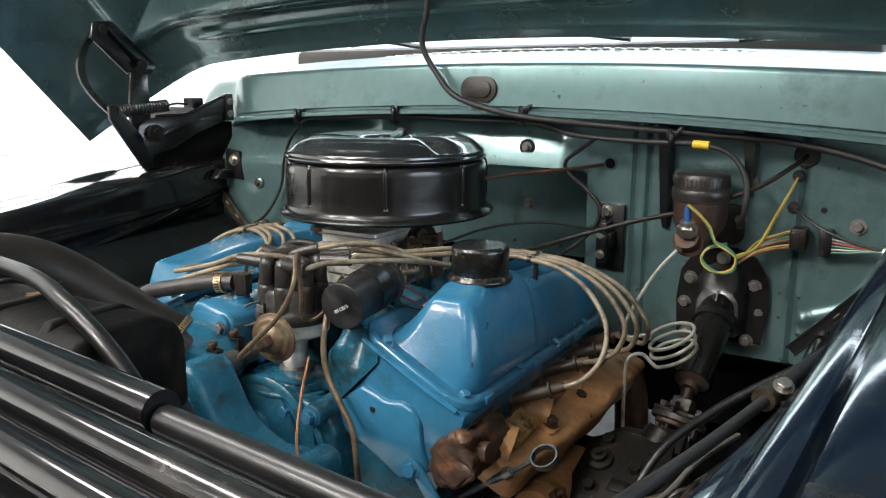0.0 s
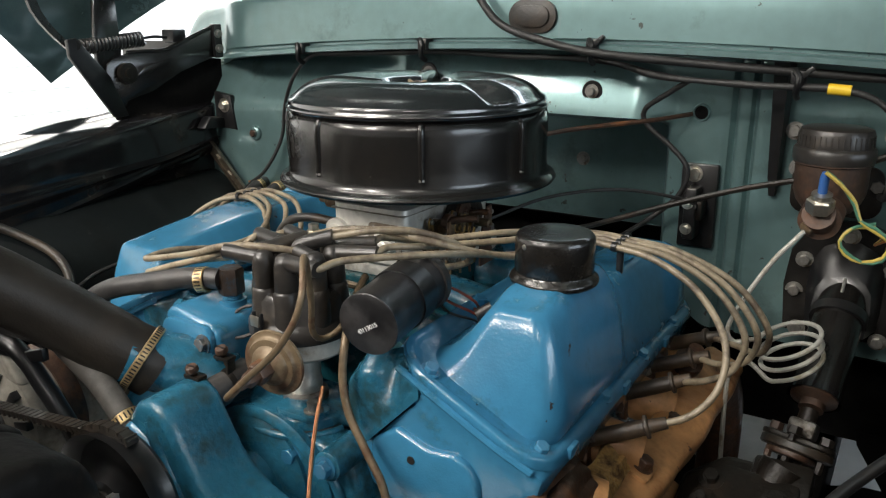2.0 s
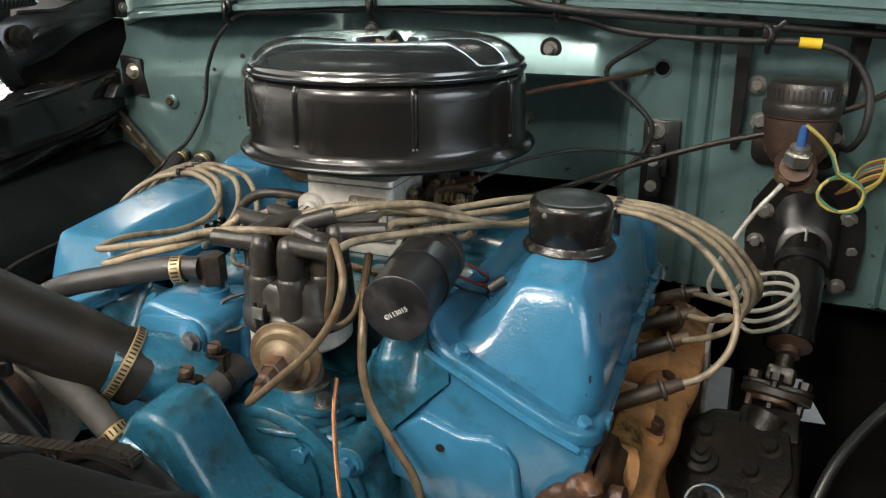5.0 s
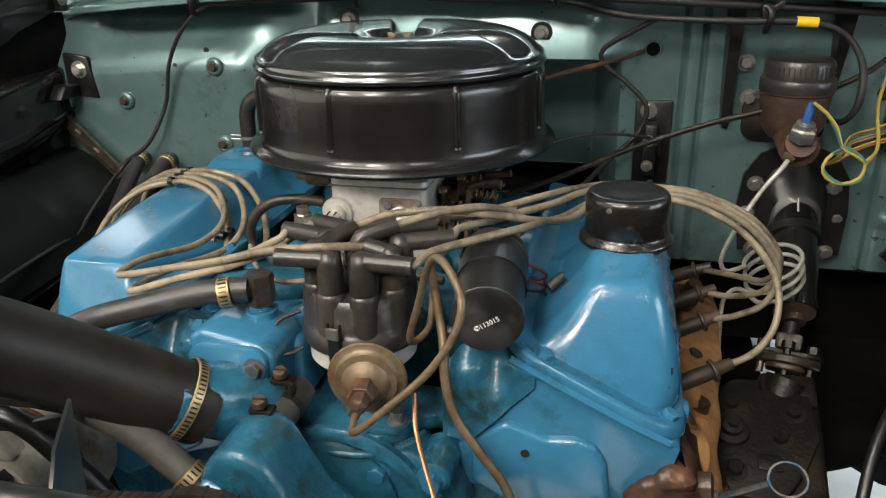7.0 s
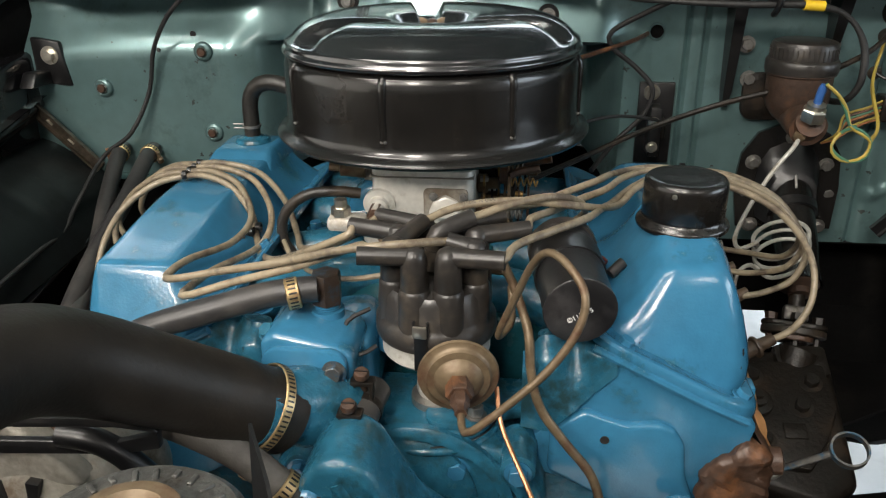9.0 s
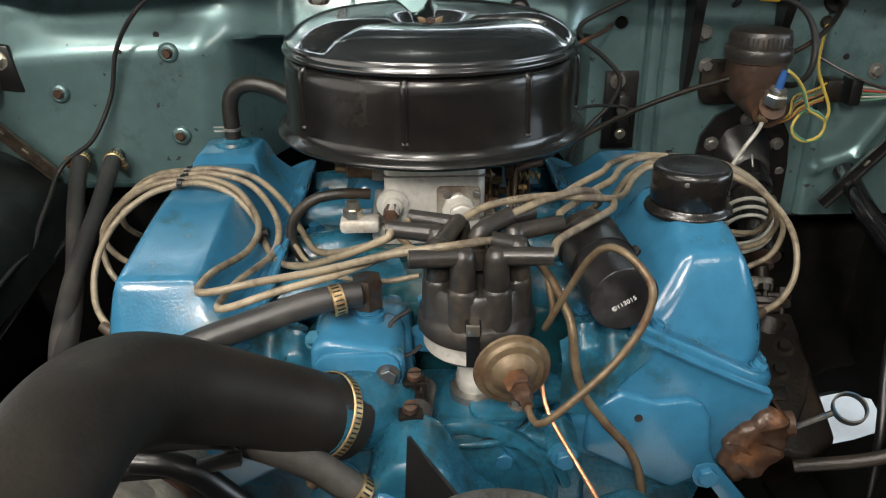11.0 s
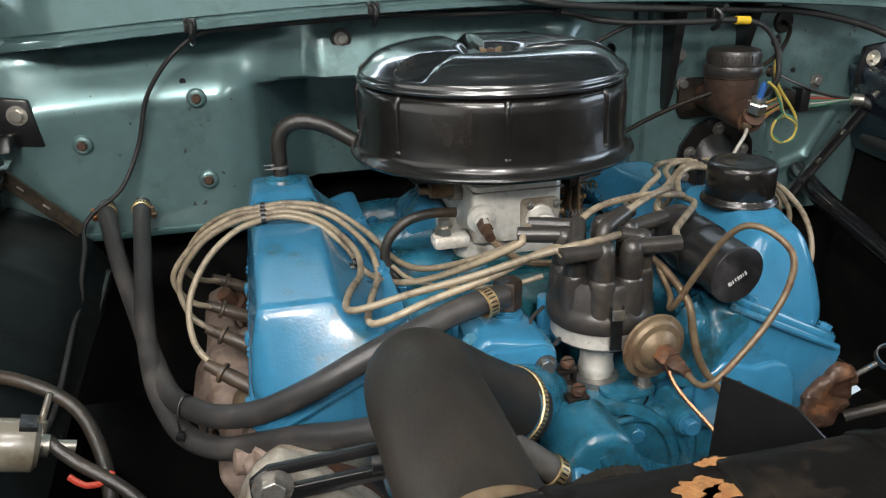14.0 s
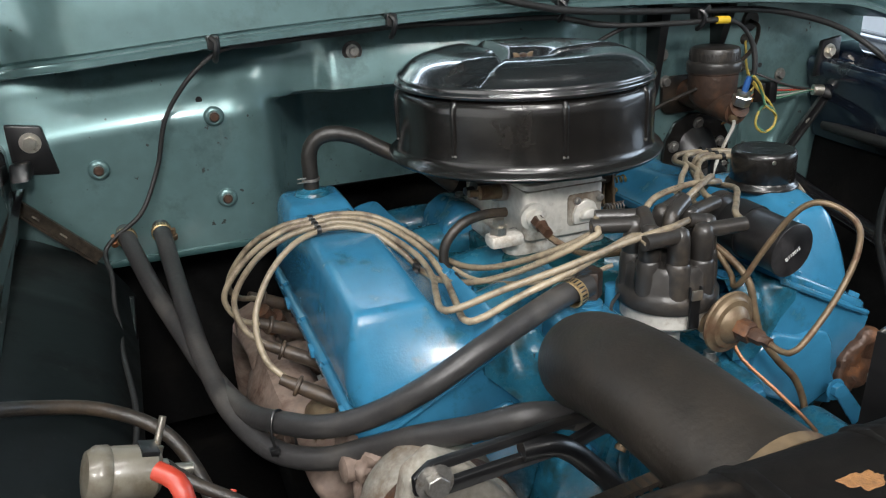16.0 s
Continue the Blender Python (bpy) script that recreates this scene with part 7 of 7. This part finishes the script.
part("hole_lip", lathe([(0.0100, 0.0), (0.0108, 0.0042), (0.0124, 0.0042), (0.0140, 0.0)], 28, along((0.316, fw(0.316, 1.145), 1.145), (0.316, 0, 1.145))), TEAL, rod_hole, "painted pressed lip")
rod2 = thing("choke_cable", (0.66, 0.3, 1.17), "brown cloth-covered cable across the firewall to the carburettor", "cable")
part("cable_body", tube([(0.666, 0.31, 1.177), (0.655, 0.27, 1.165), (0.60, 0.23, 1.125), (0.50, 0.215, 1.082), (0.40, 0.215, 1.052), (0.30, 0.20, 1.018), (0.20, 0.15, 0.985), (0.12, 0.08, 0.97)], 0.0042, 8), BROWN_IRON, rod2)
w2 = thing("black_wire", (0.32, 0.28, 1.0), "thin black wire looping behind the engine", "wire")
part("wire_body", tube([(0.10, 0.02, 1.01), (0.16, 0.10, 1.035), (0.24, 0.18, 1.040), (0.32, 0.255, 1.018), (0.33, 0.262, 1.005)], 0.0026, 8), DARK_WIRE, w2)

# grommets and multi-wire plugs on the driver side
gr = thing("firewall_grommet", (0.666, 0.31, 1.177), "black rubber grommet in the firewall", "grommet")
part("ring", lathe([(0.006, 0.0), (0.020, 0.0), (0.022, 0.003), (0.018, 0.008), (0.009, 0.006)], 24, along((0.666, 0.3115, 1.177), (0.666, 0, 1.177))), RUBBER, gr)
for x, z in ((0.656, 1.141), (0.652, 1.085)):
    g = thing("wire_grommet", (x, 0.31, z), "small black grommet in the firewall", "grommet")
    part("ring", lathe([(0.003, 0.0), (0.010, 0.0), (0.011, 0.003), (0.007, 0.009), (0.003, 0.009)], 18, along((x, 0.311, z), (x, 0, z))), RUBBER, g)
gw = thing("switch_wires", (0.51, 0.13, 1.10), "yellow and green twisted wires looping from the brake switch", "wiring")
for mt_, dz in ((YELLOW_WIRE, 0.0), (GREEN_WIRE, 0.004)):
    part("wire", tube([(0.516, 0.118 + dz, 1.104), (0.534, 0.122 + dz, 1.090), (0.552, 0.13, 1.068 - dz), (0.560, 0.130, 1.046), (0.578, 0.132, 1.034 + dz), (0.594, 0.136, 1.022), (0.590, 0.136, 1.002 - dz), (0.568, 0.132, 0.994), (0.548, 0.130, 1.002 + dz), (0.541, 0.130, 1.018), (0.552, 0.136, 1.034), (0.576, 0.15, 1.036 + dz)], 0.0024, 8), mt_, gw)
    part("wire", tube([(0.594, 0.137, 1.020 + dz), (0.618, 0.18, 1.035), (0.632, 0.26, 1.075 + dz), (0.650, 0.295, 1.125), (0.656, 0.306, 1.141)], 0.0024, 8), YELLOW_WIRE, gw)
plugs = thing("wire_connector", (0.668, 0.29, 1.037), "brown connector block with orange and yellow wires", "connector")
part("shell", box((0.655, 0.262, 1.018), (0.682, 0.300, 1.056), 0.004), BROWN_IRON, plugs)
random.seed(4)
for k in range(7):
    dz = 0.005 * (k - 3)
    part("wire", tube([(0.660, 0.27, 1.037 + dz), (0.632, 0.258, 1.030 + dz * 0.8), (0.605, 0.245 + 0.004 * k, 1.018 + dz * 0.6), (0.588, 0.24, 1.002 + dz * 0.3), (0.575, 0.26, 0.985)], 0.0019, 6), (ORANGE_WIRE, YELLOW_WIRE, BROWN_IRON, ORANGE_WIRE, GREEN_WIRE, RUSTY, YELLOW_WIRE)[k], plugs)
plug2 = thing("wire_connector", (0.713, 0.29, 1.03), "black connector block with green and white wires", "connector")
part("shell", box((0.700, 0.270, 1.010), (0.720, 0.305, 1.055), 0.003), BLACK, plug2)
for k in range(6):
    dz = 0.006 * (k - 2.5)
    part("wire", tube([(0.715, 0.275, 1.033 + dz), (0.745, 0.268, 1.032 + dz * 0.7), (0.785, 0.26, 1.032 + dz * 0.2), (0.815, 0.25, 1.030)], 0.0019, 6), (GREEN_WIRE, WHITE_WIRE, GREEN_WIRE, RED, WHITE_WIRE, GREEN_WIRE)[k], plug2)
part("loom", tube([(0.812, 0.252, 1.030), (0.83, 0.24, 1.022), (0.87, 0.18, 1.01), (0.875, 0.0, 0.99)], 0.011, 14), DARK_WIRE, plug2)
part("ferrule", tube([(0.800, 0.256, 1.031), (0.818, 0.248, 1.029)], 0.0115, 16), STEEL, plug2)
thinw = thing("thin_wire", (0.652, 0.3, 1.085), "thin grey wire across the firewall", "wire")
part("wire_body", tube([(0.652, 0.302, 1.085), (0.70, 0.27, 1.060), (0.75, 0.262, 1.042), (0.80, 0.257, 1.032)], 0.0024, 8), GREY_RUBBER, thinw)

# ---- wiring harness along the cowl lip ----
har = thing("wiring_harness", (0.3, 0.21, 1.2), "black taped wiring harness along the cowl lip", "wiring")
part("main_loom", tube([(-0.02, 0.18, 1.50), (-0.03, 0.185, 1.44), (-0.046, 0.192, 1.375), (-0.014, 0.195, 1.318), (0.032, 0.192, 1.273), (0.121, 0.188, 1.247), (0.20, 0.190, 1.234), (0.34, 0.215, 1.222), (0.50, 0.235, 1.212), (0.66, 0.245, 1.20), (0.80, 0.23, 1.165), (0.866, 0.19, 1.12), (0.878, 0.10, 1.06), (0.87, 0.02, 1.0), (0.84, -0.1, 0.95)], 0.0060, 12), DARK_WIRE, har)
part("loom_branch", tube([(-0.37, 0.222, 1.222), (-0.30, 0.232, 1.222), (-0.124, 0.235, 1.229), (0.02, 0.235, 1.226), (0.174, 0.235, 1.222), (0.26, 0.228, 1.205), (0.32, 0.215, 1.200), (0.42, 0.205, 1.197), (0.51, 0.205, 1.196), (0.56, 0.208, 1.18), (0.588, 0.205, 1.14), (0.59, 0.20, 1.09), (0.58, 0.22, 1.06), (0.572, 0.27, 1.05)], lambda t: 0.0048 + 0.0009 * math.sin(47 * t) * math.sin(13 * t), 12), DARK_WIRE, har)
part("loom_branch", tube([(0.318, 0.218, 1.200), (0.285, 0.24, 1.180), (0.242, 0.262, 1.150), (0.246, 0.266, 1.126), (0.285, 0.268, 1.095), (0.312, 0.268, 1.062), (0.300, 0.27, 1.02), (0.26, 0.26, 0.98), (0.22, 0.20, 0.95)], 0.0040, 10), DARK_WIRE, har)
part("loom_branch", tube([(-0.365, 0.222, 1.221), (-0.395, 0.225, 1.212), (-0.44, 0.232, 1.175), (-0.478, 0.245, 1.12), (-0.50, 0.252, 1.05), (-0.535, 0.238, 0.985), (-0.580, 0.236, 0.952), (-0.597, 0.225, 0.932), (-0.590, 0.17, 0.915), (-0.591, 0.12, 0.888), (-0.587, 0.077, 0.869), (-0.584, 0.0, 0.868), (-0.572, -0.137, 0.865), (-0.577, -0.20, 0.845), (-0.58, -0.28, 0.86)], 0.0036, 10), DARK_WIRE, har)
part("yellow_tape", tube([(0.497, 0.205, 1.1965), (0.524, 0.2055, 1.195)], 0.0072, 14), YELLOW, har, "yellow tape marker")
for k, (x, z) in enumerate(((-0.395, 1.226), (-0.124, 1.238), (0.174, 1.241), (0.46, 1.205))):
    cp = thing("harness_clip", (x, 0.212, z), "black sprung clip on the cowl lip", "clip", "harness clips")
    part("jaw", box((x - 0.009, 0.200, z - 0.006), (x + 0.009, 0.224, z + 0.014), 0.003), BLACK, cp)
    part("hook", tube([(x - 0.004, 0.202, z + 0.012), (x + 0.003, 0.195, z + 0.004), (x, 0.198, z - 0.014), (x, 0.212, z - 0.022)], 0.0045, 8), BLACK, cp)
    if k > 1:
        part("ear", prism([(x + 0.004, z + 0.010), (x + 0.016, z + 0.020), (x + 0.020, z + 0.016), (x + 0.008, z + 0.004)], 0.200, 0.208, "y", 0.001), BLACK, cp)

# ---- fender brackets and support rods ----
for s, bx in ((-1, -0.667), (1, 0.838)):
    fb = thing("fender_bracket", (bx, 0.27, 1.1), "black pressed bracket bolted between fender and firewall", "bracket", "fender brackets")
    part("plate", prism([(bx + s * 0.03, 1.135), (bx - s * 0.018, 1.128), (bx - s * 0.030, 1.055), (bx + s * 0.03, 1.060)], 0.262, 0.274, "y", 0.003), BLACK, fb)
    part("web", prism([(0.268, 1.080), (0.225, 1.085), (0.205, 1.062), (0.268, 1.058)], bx + s * 0.004, bx + s * 0.03, "x", 0.004), BLACK, fb)
    bolt((bx, 0.262, 1.106), (0, -1, 0), fb, STEEL, 0.0095, 0.010, 0.015)
    sr = thing("support_rod", (bx, 0.2, 1.03), "scuffed brown steel support strut from fender to firewall" if s < 0 else "black painted steel support strut from fender to firewall", "strut", "support struts")
    e0, e1 = (Vector((-0.722, 0.250, 1.039)), Vector((-0.606, 0.250, 0.919))) if s < 0 else (Vector((0.845, 0.250, 1.038)), Vector((0.676, 0.250, 0.844)))
    w = (e1 - e0).normalized()
    sidev = Vector((0, 1, 0)).cross(w).normalized()
    nv = w.cross(sidev)
    prof = [(-0.011, 0.0), (-0.011, 0.008), (-0.008, 0.008), (-0.007, 0.003), (0.007, 0.003), (0.008, 0.008), (0.011, 0.008), (0.011, 0.0)]
    part("channel", loft([[e0 + w * t + sidev * u - nv * v for u, v in prof] for t in (0.0, (e1 - e0).length)]), STRUT if s < 0 else BLACK, sr)
    bolt(tuple(e0 + w * 0.008), (0, -1, 0), sr, DULL_STEEL, 0.007, 0.008, 0.009)
    for k in (0.35, 0.62):
        part("scuff", box((-0.004, -0.001, -0.006), (0.004, 0.001, 0.006), 0.0004, m=along(e0.lerp(e1, k) + Vector((0, -0.0025, 0)), e1)), STEEL, sr, "bright scuff mark")
rr = thing("battery_cable", (0.75, -0.2, 0.97), "long black loom with a collar along the inner fender", "cable")
part("loom", tube([(0.63, -0.86, 1.005), (0.665, -0.70, 1.000), (0.70, -0.50, 0.985), (0.745, -0.20, 0.968), (0.80, 0.08, 0.957), (0.85, 0.26, 0.950)], lambda t: 0.0060 + 0.0050 * smooth01(0.50, 0.53, t), 14), DARK_WIRE, rr)
part("collar", tube([(0.722, -0.345, 0.977), (0.730, -0.300, 0.975)], 0.0125, 16), STRUT, rr, "brown clamp collar")
bolt((0.738, -0.325, 0.988), (0.2, -0.5, 1), rr, DULL_STEEL, 0.008, 0.008, 0.011)
gw2 = thing("grey_wire", (0.76, -0.3, 0.98), "thin grey wire lying on the inner fender", "wire")
part("wire_body", tube([(0.72, -0.30, 0.960), (0.76, -0.36, 0.985), (0.80, -0.38, 1.010), (0.85, -0.37, 1.02), (0.875, -0.36, 1.03)], 0.003, 8), GREY_RUBBER, gw2)
gw3 = thing("grey_wire", (0.66, -0.55, 0.95), "thin pale wire beside the inner fender", "wire")
part("wire_body", tube([(0.70, -0.34, 0.93), (0.685, -0.45, 0.945), (0.67, -0.52, 0.935), (0.655, -0.62, 0.95), (0.63, -0.75, 0.95)], 0.003, 8), PALE_RUBBER, gw3)
dh = thing("drain_hose", (0.62, -0.1, 0.85), "black rubber hose curving down beside the steering box", "hose")
part("hose_body", tube([(0.80, 0.0, 0.935), (0.75, -0.01, 0.925), (0.68, -0.05, 0.885), (0.62, -0.10, 0.845), (0.57, -0.17, 0.80), (0.545, -0.23, 0.72), (0.54, -0.25, 0.60)], 0.0065, 12), BLACK, dh)
dh2 = thing("drain_hose", (0.55, -0.3, 0.75), "black rubber hose crossing under the dipstick", "hose")
part("hose_body", tube([(0.42, -0.27, 0.72), (0.50, -0.30, 0.755), (0.58, -0.30, 0.79), (0.68, -0.28, 0.84)], 0.008, 12), RUBBER, dh2)

part("pressed_ridge", tube([(0.735, 0.30, 0.885), (0.72, 0.171, 0.850), (0.715, 0.015, 0.816), (0.70, -0.15, 0.78)], 0.019, 20), LACQUER, body, "glossy black pressed ridge")

# ---- hood hinge on the passenger side ----
hg = thing("hood_hinge", (-0.74, 0.1, 1.15), "black spring-loaded hood hinge on the passenger side", "hinge")
hp0, hp1 = Vector((-0.775, 0.050, 0)), Vector((-0.700, 0.300, 0))
hd = (hp1 - hp0).normalized()
hinge_m = Matrix(((hd.x, -hd.y, 0, hp0.x), (hd.y, hd.x, 0, hp0.y), (0, 0, 1, 0), (0, 0, 0, 1)))
part("mount_plate", prism([(0.009, 1.176), (0.014, 1.198), (0.028, 1.209), (0.056, 1.218), (0.135, 1.222), (0.236, 1.263), (0.246, 1.267), (0.246, 1.208), (0.232, 1.202), (0.161, 1.176), (0.100, 1.141), (0.049, 1.126), (0.029, 1.090), (0.015, 1.128)], -0.003, 0.003, "y", 0.0015, m=hinge_m), SATIN, hg)
part("plate_edge", tube([hinge_m @ Vector(p) for p in ((0.056, -0.001, 1.219), (0.095, -0.001, 1.221), (0.135, -0.001, 1.223), (0.185, -0.001, 1.243), (0.240, -0.001, 1.266))], 0.0042, 10), SATIN, hg, "rolled bright edge")
part("mount_flange", box((0.238, -0.014, 1.203), (0.256, 0.008, 1.272), 0.003, m=hinge_m), BLACK, hg)
for hz in (1.222, 1.252):
    bolt(tuple(hinge_m @ Vector((0.247, -0.014, hz))), tuple(hinge_m.to_3x3() @ Vector((0, -1, 0))), hg, DULL_STEEL, 0.006, 0.007, 0.009)
part("cowl_side", box((-1.02, 0.288, 0.95), (-0.80, 0.300, 1.235), 0.002), BLACK, body, "black cowl side panel")
# Added near-black sheet that stands in for the shade below the hinge plate.
part("hinge_shade_plate", prism([(0.0, 1.04), (0.025, 1.095), (0.049, 1.128), (0.100, 1.143), (0.161, 1.178), (0.232, 1.203), (0.26, 1.20), (0.26, 1.12), (0.16, 1.06), (0.07, 1.04)], 0.008, 0.014, "y", 0.002, m=hinge_m), SHADE_BLACK, hg)
part("pressed_rib", prism([(0.062, 1.168), (0.090, 1.194), (0.150, 1.206), (0.100, 1.180)], -0.008, -0.001, "y", 0.003, m=hinge_m), SATIN, hg, "star-shaped pressed rib")
part("foot", prism([(-0.021, 1.247), (-0.002, 1.250), (0.061, 1.176), (0.094, 1.096), (0.062, 1.096), (-0.02, 1.216)], -0.768, -0.758, "x", 0.002), BLACK, hg)
part("lift_arm", prism([(0.053, 1.325), (0.100, 1.318), (0.102, 1.221), (0.085, 1.162), (0.050, 1.158), (0.043, 1.229)], -0.782, -0.770, "x", 0.003), SATIN, hg)
part("pivot", lathe([(0.020, 0), (0.020, 0.010), (0.011, 0.011), (0.011, 0.018), (0, 0.018)], 24, along((-0.745, 0.086, 1.181), (-0.70, 0.086, 1.181))), BROWN_IRON, hg)
arc = [(-0.80, 0.024 - 0.062 * math.sin(math.pi * k / 10) - 0.034 * (1 - k / 10), 1.418 - 0.200 * k / 10) for k in range(11)]
part("curved_arm", loft([[(x - 0.004, y - 0.009, z), (x + 0.004, y - 0.009, z), (x + 0.004, y + 0.009, z), (x - 0.004, y + 0.009, z)] for x, y, z in arc]), SATIN, hg)
part("hood_link", prism([(-0.026, 1.433), (0.024, 1.439), (0.138, 1.342), (0.125, 1.318), (0.056, 1.318), (-0.035, 1.398)], -0.795, -0.783, "x", 0.004), SATIN, hg)
part("link_web", prism([(0.0, 1.420), (0.02, 1.425), (0.11, 1.345), (0.095, 1.332)], -0.785, -0.770, "x", 0.003), BLACK, hg)
for p in ((-0.782, -0.005, 1.418), (-0.768, 0.085, 1.340), (-0.768, -0.002, 1.236)):
    bolt(p, (1, -0.2, 0), hg, BROWN_IRON, 0.010, 0.010, 0.013)
spr = []
for k in range(17 * 10):
    a = 2 * math.pi * k / 10
    spr.append((-0.778 + 0.013 * math.cos(a), 0.018 + 0.140 * k / 170, 1.232 + 0.013 * math.sin(a) + 0.012 * k / 170))
part("spring", sweep(bmesh.new(), [Vector(p) for p in spr], 0.0032, 6), BLACK, hg)
part("spring_hook", tube([(-0.778, 0.158, 1.244), (-0.775, 0.185, 1.248), (-0.765, 0.215, 1.245)], 0.003, 8), BLACK, hg)
part("spring_anchor", box((-0.782, 0.21, 1.235), (-0.745, 0.245, 1.262), 0.004), BLACK, hg)

# ---- cowl vent and wipers ----
for k in range(46):
    x = -0.30 + 0.026 * k
    part("vent_slot", box((x, 0.42, 1.3665 + arch(x)), (x + 0.016, 0.46, 1.3715 + arch(x)), 0.002), STEEL if k % 2 else ALU, body)
for s, x0, x1 in ((1, 0.28, 0.02), (1, 0.50, 0.90), (-1, -0.25, -0.48)):
    wp = thing("windscreen_wiper", (x0, 0.5, 1.39), "black windscreen wiper resting on the cowl", "wiper")
    part("arm", tube([(x0, 0.50, 1.392 + arch(x0)), ((x0 + x1) / 2, 0.50, 1.408 + arch(x0)), (x1, 0.52, 1.415 + arch(x1))], 0.006, 8), BLACK, wp)

# ---- battery tray corner and relay on the passenger side ----
relay = thing("starter_relay", (-0.58, -0.32, 0.88), "cream plastic relay with metal terminal studs", "relay")
rm = along((-0.606, -0.336, 0.917), (-0.545, -0.325, 0.896))
part("bowl", lathe([(0.0, 0.0), (0.020, 0.0), (0.025, 0.006), (0.025, 0.055), (0.020, 0.060), (0, 0.060)], 32, rm), CREAM, relay)
part("end_cap", lathe([(0.008, -0.006), (0.021, -0.004), (0.0265, 0.004), (0.0265, 0.014), (0.025, 0.016)], 32, rm), CREAM, relay)
part("label_plate", box((-0.012, 0.018, 0.040), (0.012, 0.0265, 0.056), 0.001, m=rm), BLACK, relay)
part("stud", lathe([(0.011, 0.058), (0.011, 0.068), (0.006, 0.070), (0.006, 0.092), (0, 0.092)], 14, rm), STEEL, relay)
part("stud", lathe([(0.007, 0), (0.007, 0.012), (0.0035, 0.013), (0.0035, 0.04), (0, 0.04)], 10, along((-0.552, -0.315, 0.905), (-0.535, -0.30, 0.945))), STEEL, relay)
cab = thing("battery_cable", (-0.6, -0.3, 0.9), "thick black battery cable along the inner fender", "cable")
part("cable_body", tube([(-0.705, -0.26, 0.965), (-0.66, -0.22, 0.935), (-0.60, -0.20, 0.905), (-0.545, -0.215, 0.872), (-0.515, -0.26, 0.835), (-0.50, -0.32, 0.79), (-0.48, -0.38, 0.72)], 0.0078, 12), RUBBER, cab)
cab2 = thing("battery_cable", (-0.54, -0.36, 0.85), "short red and black cables at the relay", "cable")
part("cable_body", tube([(-0.545, -0.320, 0.900), (-0.52, -0.335, 0.880), (-0.47, -0.36, 0.850), (-0.42, -0.40, 0.80)], 0.0065, 12), RUBBER, cab2)
part("red_lead", tube([(-0.525, -0.345, 0.870), (-0.510, -0.352, 0.862), (-0.492, -0.350, 0.862), (-0.486, -0.344, 0.868)], 0.0032, 8), RED, cab2, "red insulated lead")
bat = thing("battery", (-0.58, -0.66, 0.82), "black battery with an orange-red terminal boot", "battery")
part("case", box((-0.72, -0.79, 0.80), (-0.475, -0.615, 1.045), 0.006), BLACK, bat)
part("terminal_boot", tube([(-0.518, -0.640, 1.056), (-0.518, -0.637, 1.080), (-0.521, -0.630, 1.090), (-0.530, -0.622, 1.094)], 0.0054, 14), RED, bat, "orange-red rubber terminal boot")
part("terminal_clamp", box((-0.520, -0.660, 1.043), (-0.496, -0.634, 1.056), 0.005), BROWN_IRON, bat)
